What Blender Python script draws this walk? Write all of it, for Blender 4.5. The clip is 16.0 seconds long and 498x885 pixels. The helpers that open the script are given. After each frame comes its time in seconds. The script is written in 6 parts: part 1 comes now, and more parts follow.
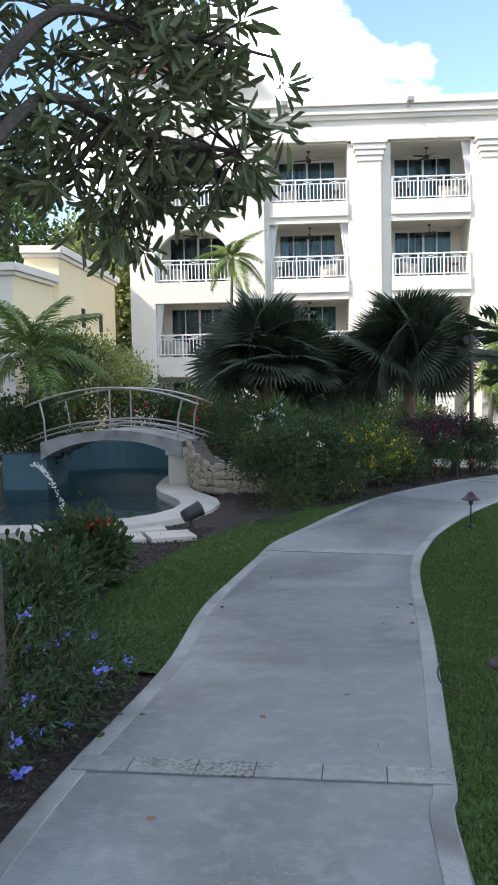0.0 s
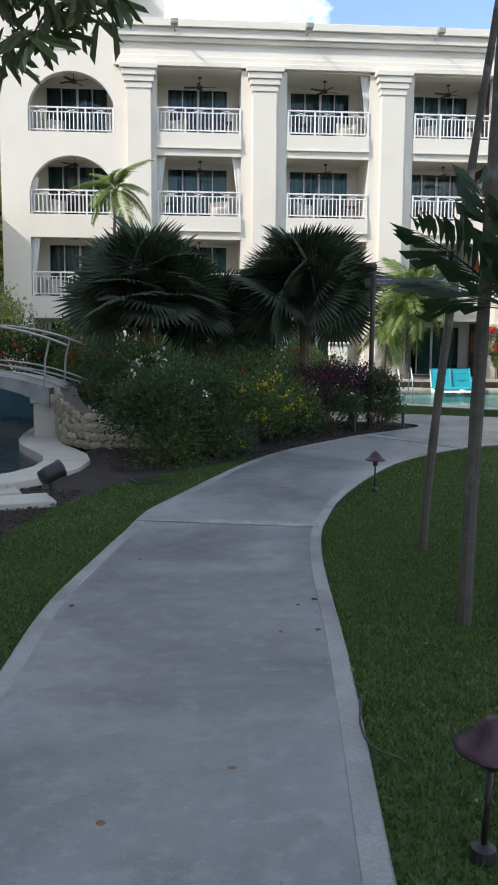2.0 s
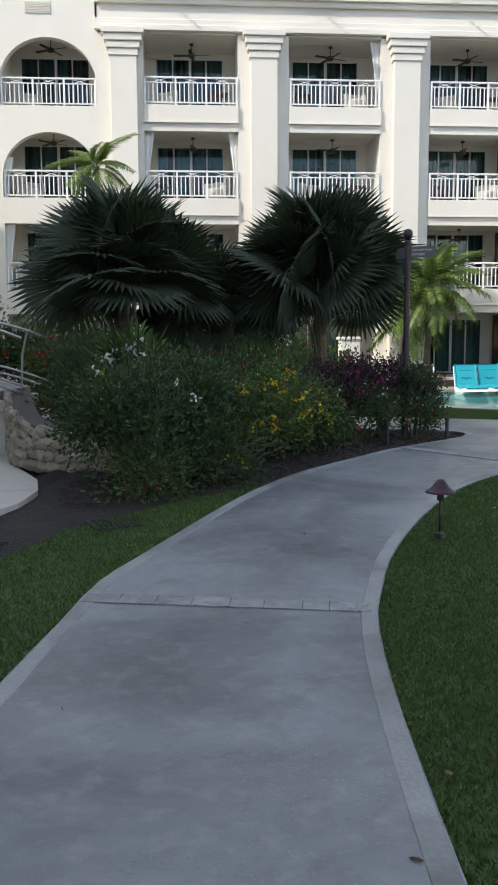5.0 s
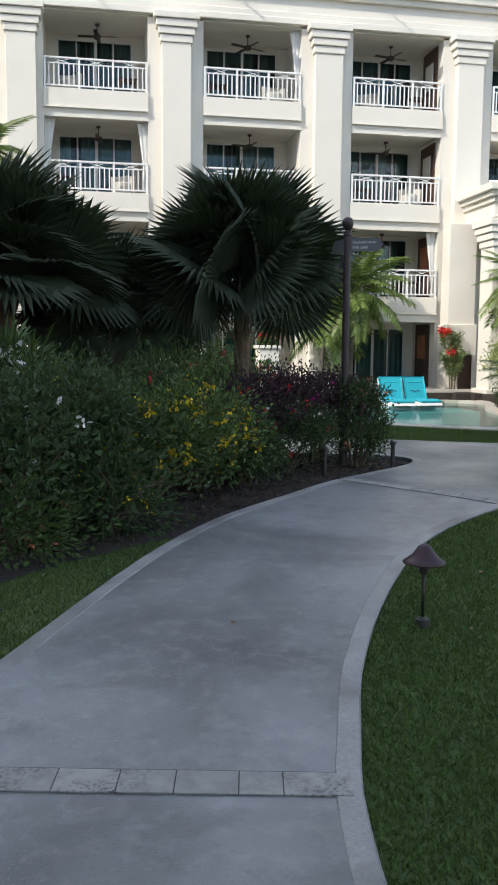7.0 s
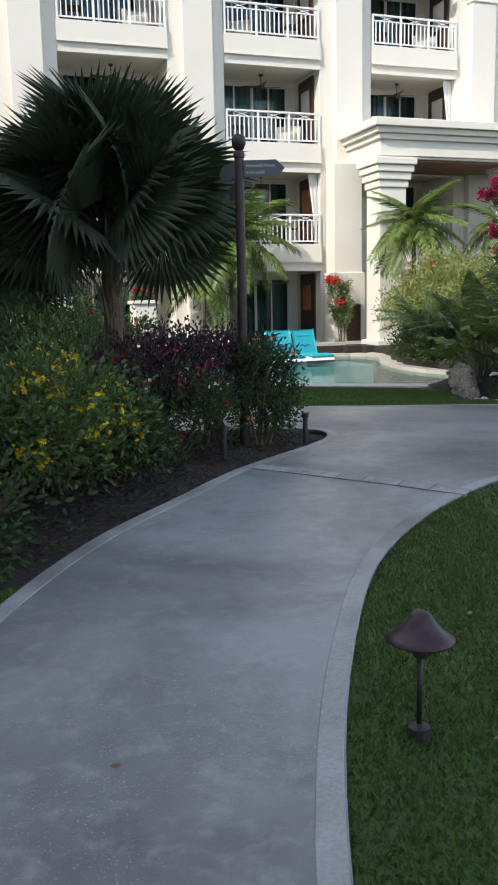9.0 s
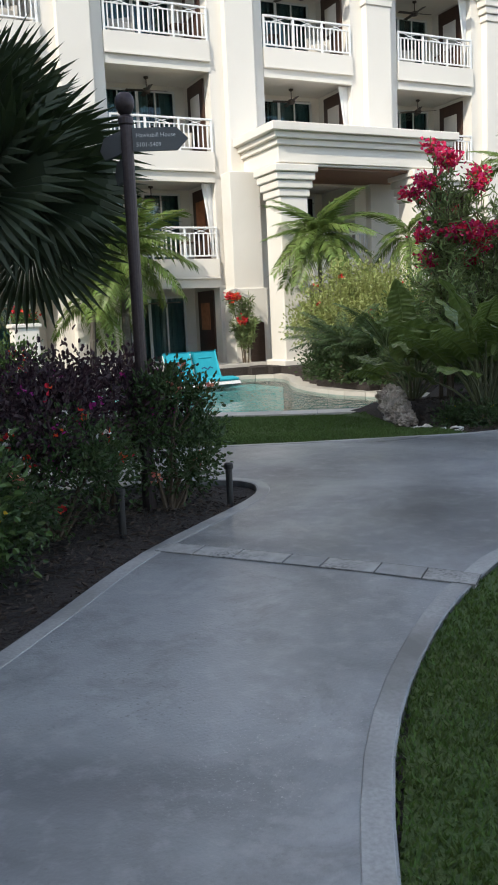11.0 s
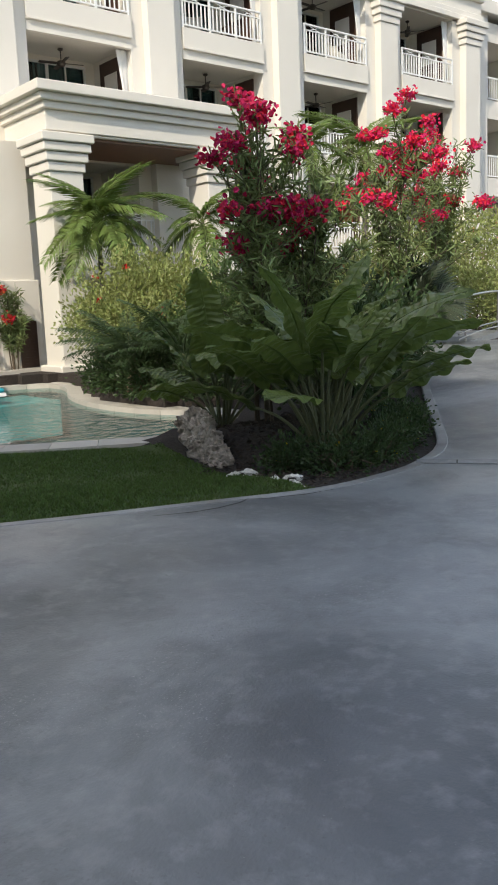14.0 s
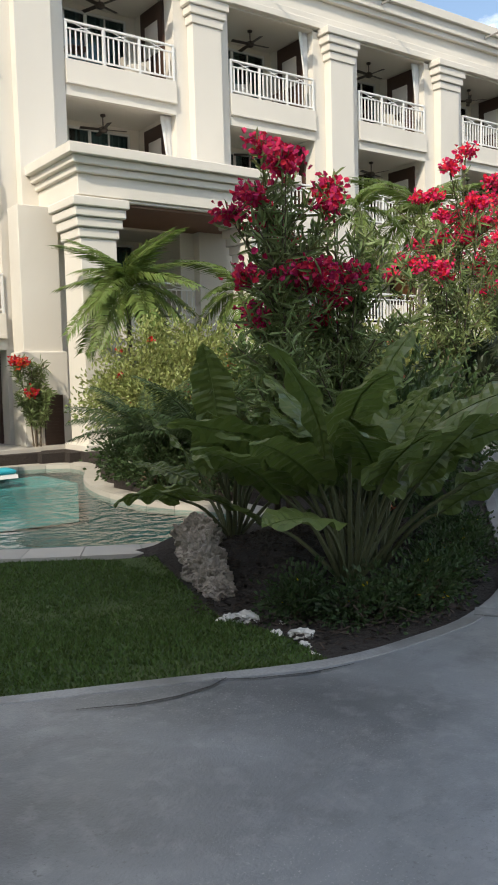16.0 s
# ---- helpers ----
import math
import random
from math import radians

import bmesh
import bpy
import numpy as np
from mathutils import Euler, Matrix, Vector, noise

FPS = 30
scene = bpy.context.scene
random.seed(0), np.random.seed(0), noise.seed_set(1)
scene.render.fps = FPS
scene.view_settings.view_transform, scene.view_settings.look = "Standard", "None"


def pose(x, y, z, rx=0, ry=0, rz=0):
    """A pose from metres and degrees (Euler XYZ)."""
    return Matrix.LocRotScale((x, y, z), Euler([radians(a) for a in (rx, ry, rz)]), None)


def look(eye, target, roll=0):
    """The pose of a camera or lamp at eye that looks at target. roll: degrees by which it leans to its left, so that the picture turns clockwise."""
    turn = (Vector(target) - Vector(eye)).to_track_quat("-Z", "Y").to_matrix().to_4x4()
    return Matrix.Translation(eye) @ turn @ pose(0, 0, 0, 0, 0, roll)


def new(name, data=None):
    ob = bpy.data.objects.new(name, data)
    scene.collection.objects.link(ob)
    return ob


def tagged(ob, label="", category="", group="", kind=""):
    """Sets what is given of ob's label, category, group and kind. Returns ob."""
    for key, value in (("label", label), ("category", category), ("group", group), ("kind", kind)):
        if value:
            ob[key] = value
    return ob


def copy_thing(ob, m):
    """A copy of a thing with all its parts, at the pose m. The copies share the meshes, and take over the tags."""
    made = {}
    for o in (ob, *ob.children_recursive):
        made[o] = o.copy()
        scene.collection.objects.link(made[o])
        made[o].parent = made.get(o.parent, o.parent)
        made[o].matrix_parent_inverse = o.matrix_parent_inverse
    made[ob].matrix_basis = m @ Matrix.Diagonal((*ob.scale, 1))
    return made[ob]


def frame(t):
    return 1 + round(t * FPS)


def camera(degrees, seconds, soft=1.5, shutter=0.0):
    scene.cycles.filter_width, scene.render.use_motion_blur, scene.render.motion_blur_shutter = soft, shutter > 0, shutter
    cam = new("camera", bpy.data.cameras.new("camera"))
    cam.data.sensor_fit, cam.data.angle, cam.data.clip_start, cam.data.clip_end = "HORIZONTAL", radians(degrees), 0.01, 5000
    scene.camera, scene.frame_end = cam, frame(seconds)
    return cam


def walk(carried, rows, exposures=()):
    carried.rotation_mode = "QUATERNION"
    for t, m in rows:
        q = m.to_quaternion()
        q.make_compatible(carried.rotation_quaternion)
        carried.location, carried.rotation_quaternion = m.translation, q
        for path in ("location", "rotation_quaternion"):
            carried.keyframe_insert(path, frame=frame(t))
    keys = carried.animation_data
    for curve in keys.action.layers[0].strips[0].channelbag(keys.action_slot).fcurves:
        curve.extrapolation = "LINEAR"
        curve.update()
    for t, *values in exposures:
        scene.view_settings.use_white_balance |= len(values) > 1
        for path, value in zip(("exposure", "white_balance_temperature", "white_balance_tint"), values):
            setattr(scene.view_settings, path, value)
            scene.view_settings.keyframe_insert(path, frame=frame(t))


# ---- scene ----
cam = camera(32.8, 16.0, soft=1.9)
PATH = [
    (0, (0.23, -1.024, 1.879), (0.12, 0.969, 1.758), -1.1),
    (0.5, (0.249, -0.651, 1.854), (0.229, 1.341, 1.676), -0.8),
    (1, (0.252, -0.242, 1.813), (0.286, 1.744, 1.578), -0.2),
    (1.5, (0.274, 0.234, 1.81), (0.42, 2.213, 1.563), -0.0),
    (2, (0.321, 0.702, 1.778), (0.473, 2.681, 1.535), 0.4),
    (2.5, (0.352, 1.181, 1.752), (0.559, 3.154, 1.497), -1.0),
    (3, (0.403, 1.646, 1.721), (0.538, 3.626, 1.474), -0.5),
    (5.5, (0.555, 4.508, 1.559), (0.721, 6.487, 1.319), -0.1),
    (6, (0.607, 5.034, 1.537), (0.813, 7.008, 1.287), 0.7),
    (6.5, (0.666, 5.54, 1.555), (0.902, 7.512, 1.323), 1.4),
    (7, (0.723, 6.092, 1.574), (1.081, 8.047, 1.354), 0.5),
    (7.5, (0.814, 6.61, 1.571), (1.192, 8.56, 1.34), 1.5),
    (8, (0.888, 7.169, 1.543), (1.369, 9.087, 1.241), 0.3),
    (8.5, (0.994, 7.646, 1.556), (1.535, 9.541, 1.217), 0.4),
    (9, (1.109, 8.111, 1.565), (1.734, 9.982, 1.239), -1.2),
    (11.5, (1.985, 10.679, 1.517), (2.885, 12.444, 1.244), -1.7),
    (12, (2.235, 11.193, 1.516), (3.193, 12.927, 1.244), -1.0),
    (12.5, (2.455, 11.648, 1.531), (3.482, 13.336, 1.225), -1.8),
    (13, (2.749, 12.056, 1.549), (3.881, 13.669, 1.209), -1.7),
    (13.5, (3.08, 12.42, 1.574), (4.249, 14.007, 1.235), -1.0),
    (14, (3.493, 12.852, 1.584), (4.75, 14.374, 1.266), -2.4),
    (14.5, (3.871, 13.191, 1.614), (5.12, 14.725, 1.324), -2.0),
    (15, (4.233, 13.537, 1.644), (5.468, 15.091, 1.398), -2.8),
    (15.5, (4.702, 13.905, 1.634), (5.94, 15.464, 1.438), -1.7),
    (16, (5.0, 14.056, 1.696), (6.167, 15.674, 1.546), -1.5),
]
walk(cam, [(t, look(eye, target, roll)) for t, eye, target, roll in PATH],
     exposures=((0, 0.6, 6400, 10), (0.5, 0.24, 6420, 10), (1.5, 0.12, 6450, 10), (7, 0.12, 6500, 9), (9.2, 0.16, 6500, 9), (12.5, 0.02, 6650, 9), (16, -0.1, 7100, 9)))

# ---- world, sun and exposure ----
SUN_TO = Vector((-0.87, -0.47, 0.8)).normalized()
world = bpy.data.worlds.new("sky")
scene.world = world
world.use_nodes = True
wn, wl = world.node_tree.nodes, world.node_tree.links
wn.clear()
sky = wn.new("ShaderNodeTexSky")
sky.sky_type, sky.sun_disc = "NISHITA", False
sky.sun_elevation = math.asin(SUN_TO.z)
sky.sun_rotation = math.atan2(SUN_TO.x, SUN_TO.y)
sky.altitude, sky.air_density, sky.dust_density, sky.ozone_density = 0, 1.0, 0.6, 1.4
coord = wn.new("ShaderNodeTexCoord")
stretch = wn.new("ShaderNodeMapping")
stretch.inputs["Scale"].default_value = (1.0, 1.0, 1.9)
stretch.inputs["Location"].default_value = (1.14, 0.72, 0.3)
puffs = wn.new("ShaderNodeTexNoise")
puffs.inputs["Scale"].default_value, puffs.inputs["Detail"].default_value, puffs.inputs["Roughness"].default_value = 3.2, 9, 0.55
edge = wn.new("ShaderNodeValToRGB")
edge.color_ramp.elements[0].position, edge.color_ramp.elements[1].position = 0.515, 0.61
blend = wn.new("ShaderNodeMixRGB")
blend.inputs[2].default_value = (11, 11, 11.3, 1)
back = wn.new("ShaderNodeBackground")
back.inputs["Strength"].default_value = 0.235
out = wn.new("ShaderNodeOutputWorld")
wl.new(coord.outputs["Generated"], stretch.inputs["Vector"])
wl.new(stretch.outputs["Vector"], puffs.inputs["Vector"])
wl.new(puffs.outputs["Fac"], edge.inputs["Fac"])
wl.new(edge.outputs["Color"], blend.inputs[0])
wl.new(sky.outputs["Color"], blend.inputs[1])
wl.new(blend.outputs["Color"], back.inputs["Color"])
wl.new(back.outputs["Background"], out.inputs["Surface"])
sun = new("sun", bpy.data.lights.new("sun", "SUN"))
sun.data.energy, sun.data.angle, sun.data.color = 4.1, radians(0.55), (1.0, 0.93, 0.82)
sun.matrix_world = look(SUN_TO * 60, (0, 0, 0))

# ---- materials ----
def nodes_of(name):
    m = bpy.data.materials.new(name)
    m.use_nodes = True
    t = m.node_tree
    return m, t.nodes, t.links, t.nodes["Principled BSDF"]


def surface(name, base, rough=0.6, metal=0.0, vary=0.12, scale=3.0, fine=40.0, bump=0.1, stain=None, stain_at=0.6, spec=0.5, per_object=0.0, per_island=0.0, bump_dist=0.01):
    """A solid surface: base colour with two sizes of variation, stains and a fine relief."""
    m, n, l, p = nodes_of(name)
    tc = n.new("ShaderNodeTexCoord")
    big, small = n.new("ShaderNodeTexNoise"), n.new("ShaderNodeTexNoise")
    for tex, s in ((big, scale), (small, fine)):
        tex.inputs["Scale"].default_value, tex.inputs["Detail"].default_value = s, 6
        l.new(tc.outputs["Object"], tex.inputs["Vector"])
    hsv = n.new("ShaderNodeHueSaturation")
    hsv.inputs["Color"].default_value = (*base, 1)
    add = n.new("ShaderNodeMath")
    add.operation = "ADD"
    l.new(big.outputs["Fac"], add.inputs[0])
    l.new(small.outputs["Fac"], add.inputs[1])
    last = add
    for amount, kind in ((per_object, "ShaderNodeObjectInfo"), (per_island, "ShaderNodeNewGeometry")):
        if amount:
            info = n.new(kind)
            mul = n.new("ShaderNodeMath")
            mul.operation = "MULTIPLY_ADD"
            mul.inputs[1].default_value = amount / max(vary, 0.01)
            l.new(info.outputs["Random" if kind == "ShaderNodeObjectInfo" else "Random Per Island"], mul.inputs[0])
            l.new(last.outputs[0], mul.inputs[2])
            last = mul
    rng = n.new("ShaderNodeMapRange")
    extra = (per_object + per_island) / max(vary, 0.01)
    rng.inputs["From Min"].default_value, rng.inputs["From Max"].default_value = 0.5, 1.5 + extra
    rng.inputs["To Min"].default_value, rng.inputs["To Max"].default_value = 1 - vary - 0.5 * (per_object + per_island), 1 + vary + 0.5 * (per_object + per_island)
    l.new(last.outputs[0], rng.inputs["Value"])
    l.new(rng.outputs["Result"], hsv.inputs["Value"])
    colour = hsv.outputs["Color"]
    if stain:
        st = n.new("ShaderNodeTexNoise")
        st.inputs["Scale"].default_value, st.inputs["Detail"].default_value, st.inputs["Distortion"].default_value = scale * 0.55, 8, 0.6
        l.new(tc.outputs["Object"], st.inputs["Vector"])
        ramp = n.new("ShaderNodeValToRGB")
        ramp.color_ramp.elements[0].position, ramp.color_ramp.elements[1].position = stain_at - 0.1, stain_at + 0.15
        l.new(st.outputs["Fac"], ramp.inputs["Fac"])
        mix = n.new("ShaderNodeMixRGB")
        mix.inputs[2].default_value = (*stain, 1)
        l.new(ramp.outputs["Color"], mix.inputs[0])
        l.new(colour, mix.inputs[1])
        colour = mix.outputs["Color"]
    l.new(colour, p.inputs["Base Color"])
    p.inputs["Roughness"].default_value, p.inputs["Metallic"].default_value = rough, metal
    p.inputs["Specular IOR Level"].default_value = spec
    if bump:
        b = n.new("ShaderNodeBump")
        b.inputs["Strength"].default_value, b.inputs["Distance"].default_value = bump, bump_dist
        l.new(small.outputs["Fac"], b.inputs["Height"])
        l.new(b.outputs["Normal"], p.inputs["Normal"])
    return m


def leafy(name, base, back_tint=(0.25, 0.4, 0.06), vary=0.35, rough=0.45, through_light=0.25):
    """Leaves: each leaf a little different, some light passes through."""
    m, n, l, p = nodes_of(name)
    geo = n.new("ShaderNodeNewGeometry")
    rng = n.new("ShaderNodeMapRange")
    rng.inputs["To Min"].default_value, rng.inputs["To Max"].default_value = 1 - vary, 1 + vary
    l.new(geo.outputs["Random Per Island"], rng.inputs["Value"])
    hue = n.new("ShaderNodeMapRange")
    hue.inputs["To Min"].default_value, hue.inputs["To Max"].default_value = 0.48, 0.52
    l.new(geo.outputs["Random Per Island"], hue.inputs["Value"])
    hsv = n.new("ShaderNodeHueSaturation")
    hsv.inputs["Color"].default_value = (*base, 1)
    l.new(rng.outputs["Result"], hsv.inputs["Value"])
    l.new(hue.outputs["Result"], hsv.inputs["Hue"])
    l.new(hsv.outputs["Color"], p.inputs["Base Color"])
    p.inputs["Roughness"].default_value = rough
    p.inputs["Specular IOR Level"].default_value = 0.35
    if through_light:
        tr = n.new("ShaderNodeBsdfTranslucent")
        tr.inputs["Color"].default_value = (*[min(1, 0.6 * b + 0.4 * t * 0.4) for b, t in zip(base, back_tint)], 1)
        mix = n.new("ShaderNodeMixShader")
        mix.inputs[0].default_value = through_light
        l.new(p.outputs["BSDF"], mix.inputs[1])
        l.new(tr.outputs["BSDF"], mix.inputs[2])
        l.new(mix.outputs["Shader"], n["Material Output"].inputs["Surface"])
    return m


def glassy(name, tint, gloss_rough=0.03, ior=1.5):
    m, n, l, p = nodes_of(name)
    n.remove(p)
    tr, gl, fr, mix = n.new("ShaderNodeBsdfTransparent"), n.new("ShaderNodeBsdfGlossy"), n.new("ShaderNodeFresnel"), n.new("ShaderNodeMixShader")
    tr.inputs["Color"].default_value = (*tint, 1)
    gl.inputs["Roughness"].default_value = gloss_rough
    fr.inputs["IOR"].default_value = ior
    l.new(fr.outputs["Fac"], mix.inputs[0])
    l.new(tr.outputs["BSDF"], mix.inputs[1])
    l.new(gl.outputs["BSDF"], mix.inputs[2])
    l.new(mix.outputs["Shader"], n["Material Output"].inputs["Surface"])
    return m, n, l, gl, fr


def water_surface():
    m, n, l, gl, fr = glassy("pool_water", (0.42, 0.7, 0.71), 0.02, 1.33)
    tc = n.new("ShaderNodeTexCoord")
    waves = n.new("ShaderNodeTexNoise")
    waves.inputs["Scale"].default_value, waves.inputs["Detail"].default_value = 5.0, 3
    b = n.new("ShaderNodeBump")
    b.inputs["Strength"].default_value, b.inputs["Distance"].default_value = 1.0, 0.09
    l.new(tc.outputs["Object"], waves.inputs["Vector"])
    l.new(waves.outputs["Fac"], b.inputs["Height"])
    l.new(b.outputs["Normal"], gl.inputs["Normal"])
    l.new(b.outputs["Normal"], fr.inputs["Normal"])
    return m


def worn_concrete():
    """Broom-worn path concrete: cloudy stains, mottling, patches where the aggregate shows, dark pits."""
    m, n, l, p = nodes_of("worn_concrete")
    tc = n.new("ShaderNodeTexCoord")

    def tex(scale, detail, low, high, rough=0.55, twist=0.0):
        t, r = n.new("ShaderNodeTexNoise"), n.new("ShaderNodeMapRange")
        t.inputs["Scale"].default_value, t.inputs["Detail"].default_value = scale, detail
        t.inputs["Roughness"].default_value, t.inputs["Distortion"].default_value = rough, twist
        r.inputs["From Min"].default_value, r.inputs["From Max"].default_value = low, high
        l.new(tc.outputs["Object"], t.inputs["Vector"])
        l.new(t.outputs["Fac"], r.inputs["Value"])
        return r.outputs["Result"]

    def mixed(fac, a, b):
        x = n.new("ShaderNodeMixRGB")
        if isinstance(fac, float):
            x.inputs[0].default_value = fac
        else:
            l.new(fac, x.inputs[0])
        for k, c in ((1, a), (2, b)):
            if isinstance(c, tuple):
                x.inputs[k].default_value = (*c, 1)
            else:
                l.new(c, x.inputs[k])
        return x.outputs["Color"]

    def times(a, b):
        x = n.new("ShaderNodeMath")
        x.operation = "MULTIPLY"
        l.new(a, x.inputs[0])
        if isinstance(b, float):
            x.inputs[1].default_value = b
        else:
            l.new(b, x.inputs[1])
        return x.outputs[0]

    base = mixed(tex(0.55, 7, 0.38, 0.66, 0.6, 0.7), (0.228, 0.24, 0.251), (0.074, 0.079, 0.086))
    base = mixed(times(tex(2.6, 9, 0.5, 0.7, 0.68, 0.5), 0.85), base, (0.12, 0.123, 0.128))
    base = mixed(times(tex(9.0, 6, 0.5, 0.75, 0.6), 0.35), base, (0.38, 0.38, 0.38))
    worn = tex(0.8, 4, 0.45, 0.62)
    base = mixed(times(worn, tex(85.0, 3, 0.6, 0.74)), base, (0.36, 0.355, 0.345))
    base = mixed(times(tex(1.3, 4, 0.4, 0.7), tex(60.0, 3, 0.6, 0.72)), base, (0.1, 0.1, 0.1))
    l.new(base, p.inputs["Base Color"])
    p.inputs["Specular IOR Level"].default_value = 0.65
    gloss = n.new("ShaderNodeMapRange")
    gloss.inputs["To Min"].default_value, gloss.inputs["To Max"].default_value = 0.3, 0.46
    l.new(tex(1.1, 5, 0.35, 0.65), gloss.inputs["Value"])
    l.new(gloss.outputs["Result"], p.inputs["Roughness"])
    b = n.new("ShaderNodeBump")
    b.inputs["Strength"].default_value, b.inputs["Distance"].default_value = 0.3, 0.003
    l.new(tex(75.0, 4, 0.3, 0.7), b.inputs["Height"])
    l.new(b.outputs["Normal"], p.inputs["Normal"])
    return m


def pitted_coral():
    """Cut coral stone: pale grey, full of small dark holes in patches."""
    m, n, l, p = nodes_of("coral_stone")
    tc, info = n.new("ShaderNodeTexCoord"), n.new("ShaderNodeObjectInfo")
    layers = []
    for scale, detail, low, high in ((3.5, 4, 0.42, 0.62), (55.0, 3, 0.5, 0.58), (14.0, 5, 0.3, 0.7)):
        t, r = n.new("ShaderNodeTexNoise"), n.new("ShaderNodeMapRange")
        t.inputs["Scale"].default_value, t.inputs["Detail"].default_value = scale, detail
        r.inputs["From Min"].default_value, r.inputs["From Max"].default_value = low, high
        l.new(tc.outputs["Object"], t.inputs["Vector"])
        l.new(t.outputs["Fac"], r.inputs["Value"])
        layers.append(r.outputs["Result"])
    pits = n.new("ShaderNodeMath")
    pits.operation = "MULTIPLY"
    some = n.new("ShaderNodeMath")
    some.operation = "MULTIPLY"
    l.new(layers[0], some.inputs[0])
    l.new(info.outputs["Random"], some.inputs[1])
    l.new(some.outputs[0], pits.inputs[0])
    l.new(layers[1], pits.inputs[1])
    tone, cloud, dark = n.new("ShaderNodeMixRGB"), n.new("ShaderNodeMixRGB"), n.new("ShaderNodeMixRGB")
    tone.inputs[1].default_value, tone.inputs[2].default_value = (0.26, 0.262, 0.26, 1), (0.36, 0.355, 0.34, 1)
    l.new(info.outputs["Random"], tone.inputs[0])
    cloud.blend_type, cloud.inputs[2].default_value = "MULTIPLY", (0.7, 0.7, 0.7, 1)
    l.new(layers[2], cloud.inputs[0])
    l.new(tone.outputs["Color"], cloud.inputs[1])
    dark.inputs[2].default_value = (0.075, 0.073, 0.07, 1)
    l.new(pits.outputs[0], dark.inputs[0])
    l.new(cloud.outputs["Color"], dark.inputs[1])
    l.new(dark.outputs["Color"], p.inputs["Base Color"])
    p.inputs["Roughness"].default_value = 0.65
    b = n.new("ShaderNodeBump")
    b.invert = True
    b.inputs["Strength"].default_value, b.inputs["Distance"].default_value = 0.8, 0.006
    l.new(pits.outputs[0], b.inputs["Height"])
    l.new(b.outputs["Normal"], p.inputs["Normal"])
    return m


M = {}
M["concrete"] = worn_concrete()
M["edging"] = surface("smooth_edging_concrete", (0.275, 0.278, 0.276), 0.45, vary=0.4, scale=2.6, fine=60, bump=0.2, bump_dist=0.004, stain=(0.12, 0.118, 0.112), stain_at=0.55)
M["coral"] = pitted_coral()
M["joint"] = surface("dark_joint", (0.05, 0.048, 0.045), 0.9, vary=0.3)
M["soil"] = surface("dark_mulch", (0.03, 0.023, 0.019), 0.95, vary=0.5, scale=2.5, fine=30, bump=0.9, bump_dist=0.04)
M["lawn"] = surface("lawn_turf", (0.045, 0.08, 0.018), 0.9, vary=0.3, scale=1.3, fine=70, bump=0.8, bump_dist=0.02, stain=(0.085, 0.105, 0.03), stain_at=0.58)
M["blade"] = leafy("grass_blade", (0.072, 0.12, 0.025), vary=0.4, rough=0.6, through_light=0.2)
M["chip"] = surface("bark_chip", (0.055, 0.04, 0.031), 0.9, vary=0.5, fine=30, per_island=0.5)
M["stucco"] = surface("cream_stucco", (0.72, 0.68, 0.61), 0.8, vary=0.035, scale=0.7, fine=90, bump=0.15, bump_dist=0.004, stain=(0.66, 0.62, 0.55), stain_at=0.66)
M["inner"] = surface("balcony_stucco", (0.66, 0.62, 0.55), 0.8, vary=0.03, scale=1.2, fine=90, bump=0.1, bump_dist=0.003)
M["white"] = surface("white_paint", (0.8, 0.8, 0.78), 0.45, vary=0.04, scale=5, fine=60, bump=0.05)
M["yellow"] = surface("ochre_stucco", (0.85, 0.72, 0.47), 0.85, vary=0.06, scale=0.8, fine=60, bump=0.2)
M["frame"] = surface("white_aluminium", (0.62, 0.63, 0.62), 0.4, vary=0.05)
M["pane"] = glassy("tinted_glass", (0.62, 0.74, 0.74), 0.02)[0]
M["curtain"] = surface("teal_curtain", (0.2, 0.29, 0.29), 0.9, vary=0.25, scale=4, per_object=0.3)
M["drape"] = surface("white_drape", (0.75, 0.74, 0.72), 0.9, vary=0.06)
# near-black colour that stands in for the lack of light indoors
M["dark"] = surface("unlit_interior", (0.03, 0.033, 0.034), 0.9, vary=0.2)
M["wood"] = surface("dark_brown_wood", (0.06, 0.03, 0.02), 0.5, vary=0.3, scale=4, fine=50, bump=0.2)
M["soffit"] = surface("stained_soffit", (0.16, 0.075, 0.04), 0.5, vary=0.25, scale=4, fine=40, bump=0.2)
M["fan"] = surface("bronze_fan", (0.07, 0.055, 0.045), 0.4, metal=0.5, vary=0.2)
M["metal"] = surface("dark_bronze", (0.055, 0.042, 0.045), 0.42, metal=0.6, vary=0.3, scale=14, fine=60, bump=0.15)
M["copper"] = surface("plum_copper_lamp", (0.055, 0.03, 0.038), 0.4, metal=0.5, vary=0.3, scale=12, fine=70, bump=0.15)
M["black"] = surface("black_plastic", (0.022, 0.021, 0.022), 0.45, vary=0.2)
M["steel"] = surface("stainless_steel", (0.6, 0.6, 0.58), 0.25, metal=1.0, vary=0.08)
M["rail"] = surface("brushed_rail", (0.42, 0.4, 0.37), 0.35, metal=0.9, vary=0.15)
M["water"] = water_surface()
# teal plaster in two tones: shelf coloured as sunlit, basin as shaded
M["poolshelf"] = surface("sunlit_teal_plaster", (0.16, 0.52, 0.52), 0.5, vary=0.12, scale=1.5, fine=30, bump=0.1)
M["pooltile"] = surface("shaded_teal_plaster", (0.018, 0.09, 0.1), 0.5, vary=0.12, scale=1.5, fine=30, bump=0.1)
M["pooldark"] = surface("blue_pool_plaster", (0.045, 0.11, 0.14), 0.5, vary=0.15, scale=1.5, fine=30, bump=0.1)
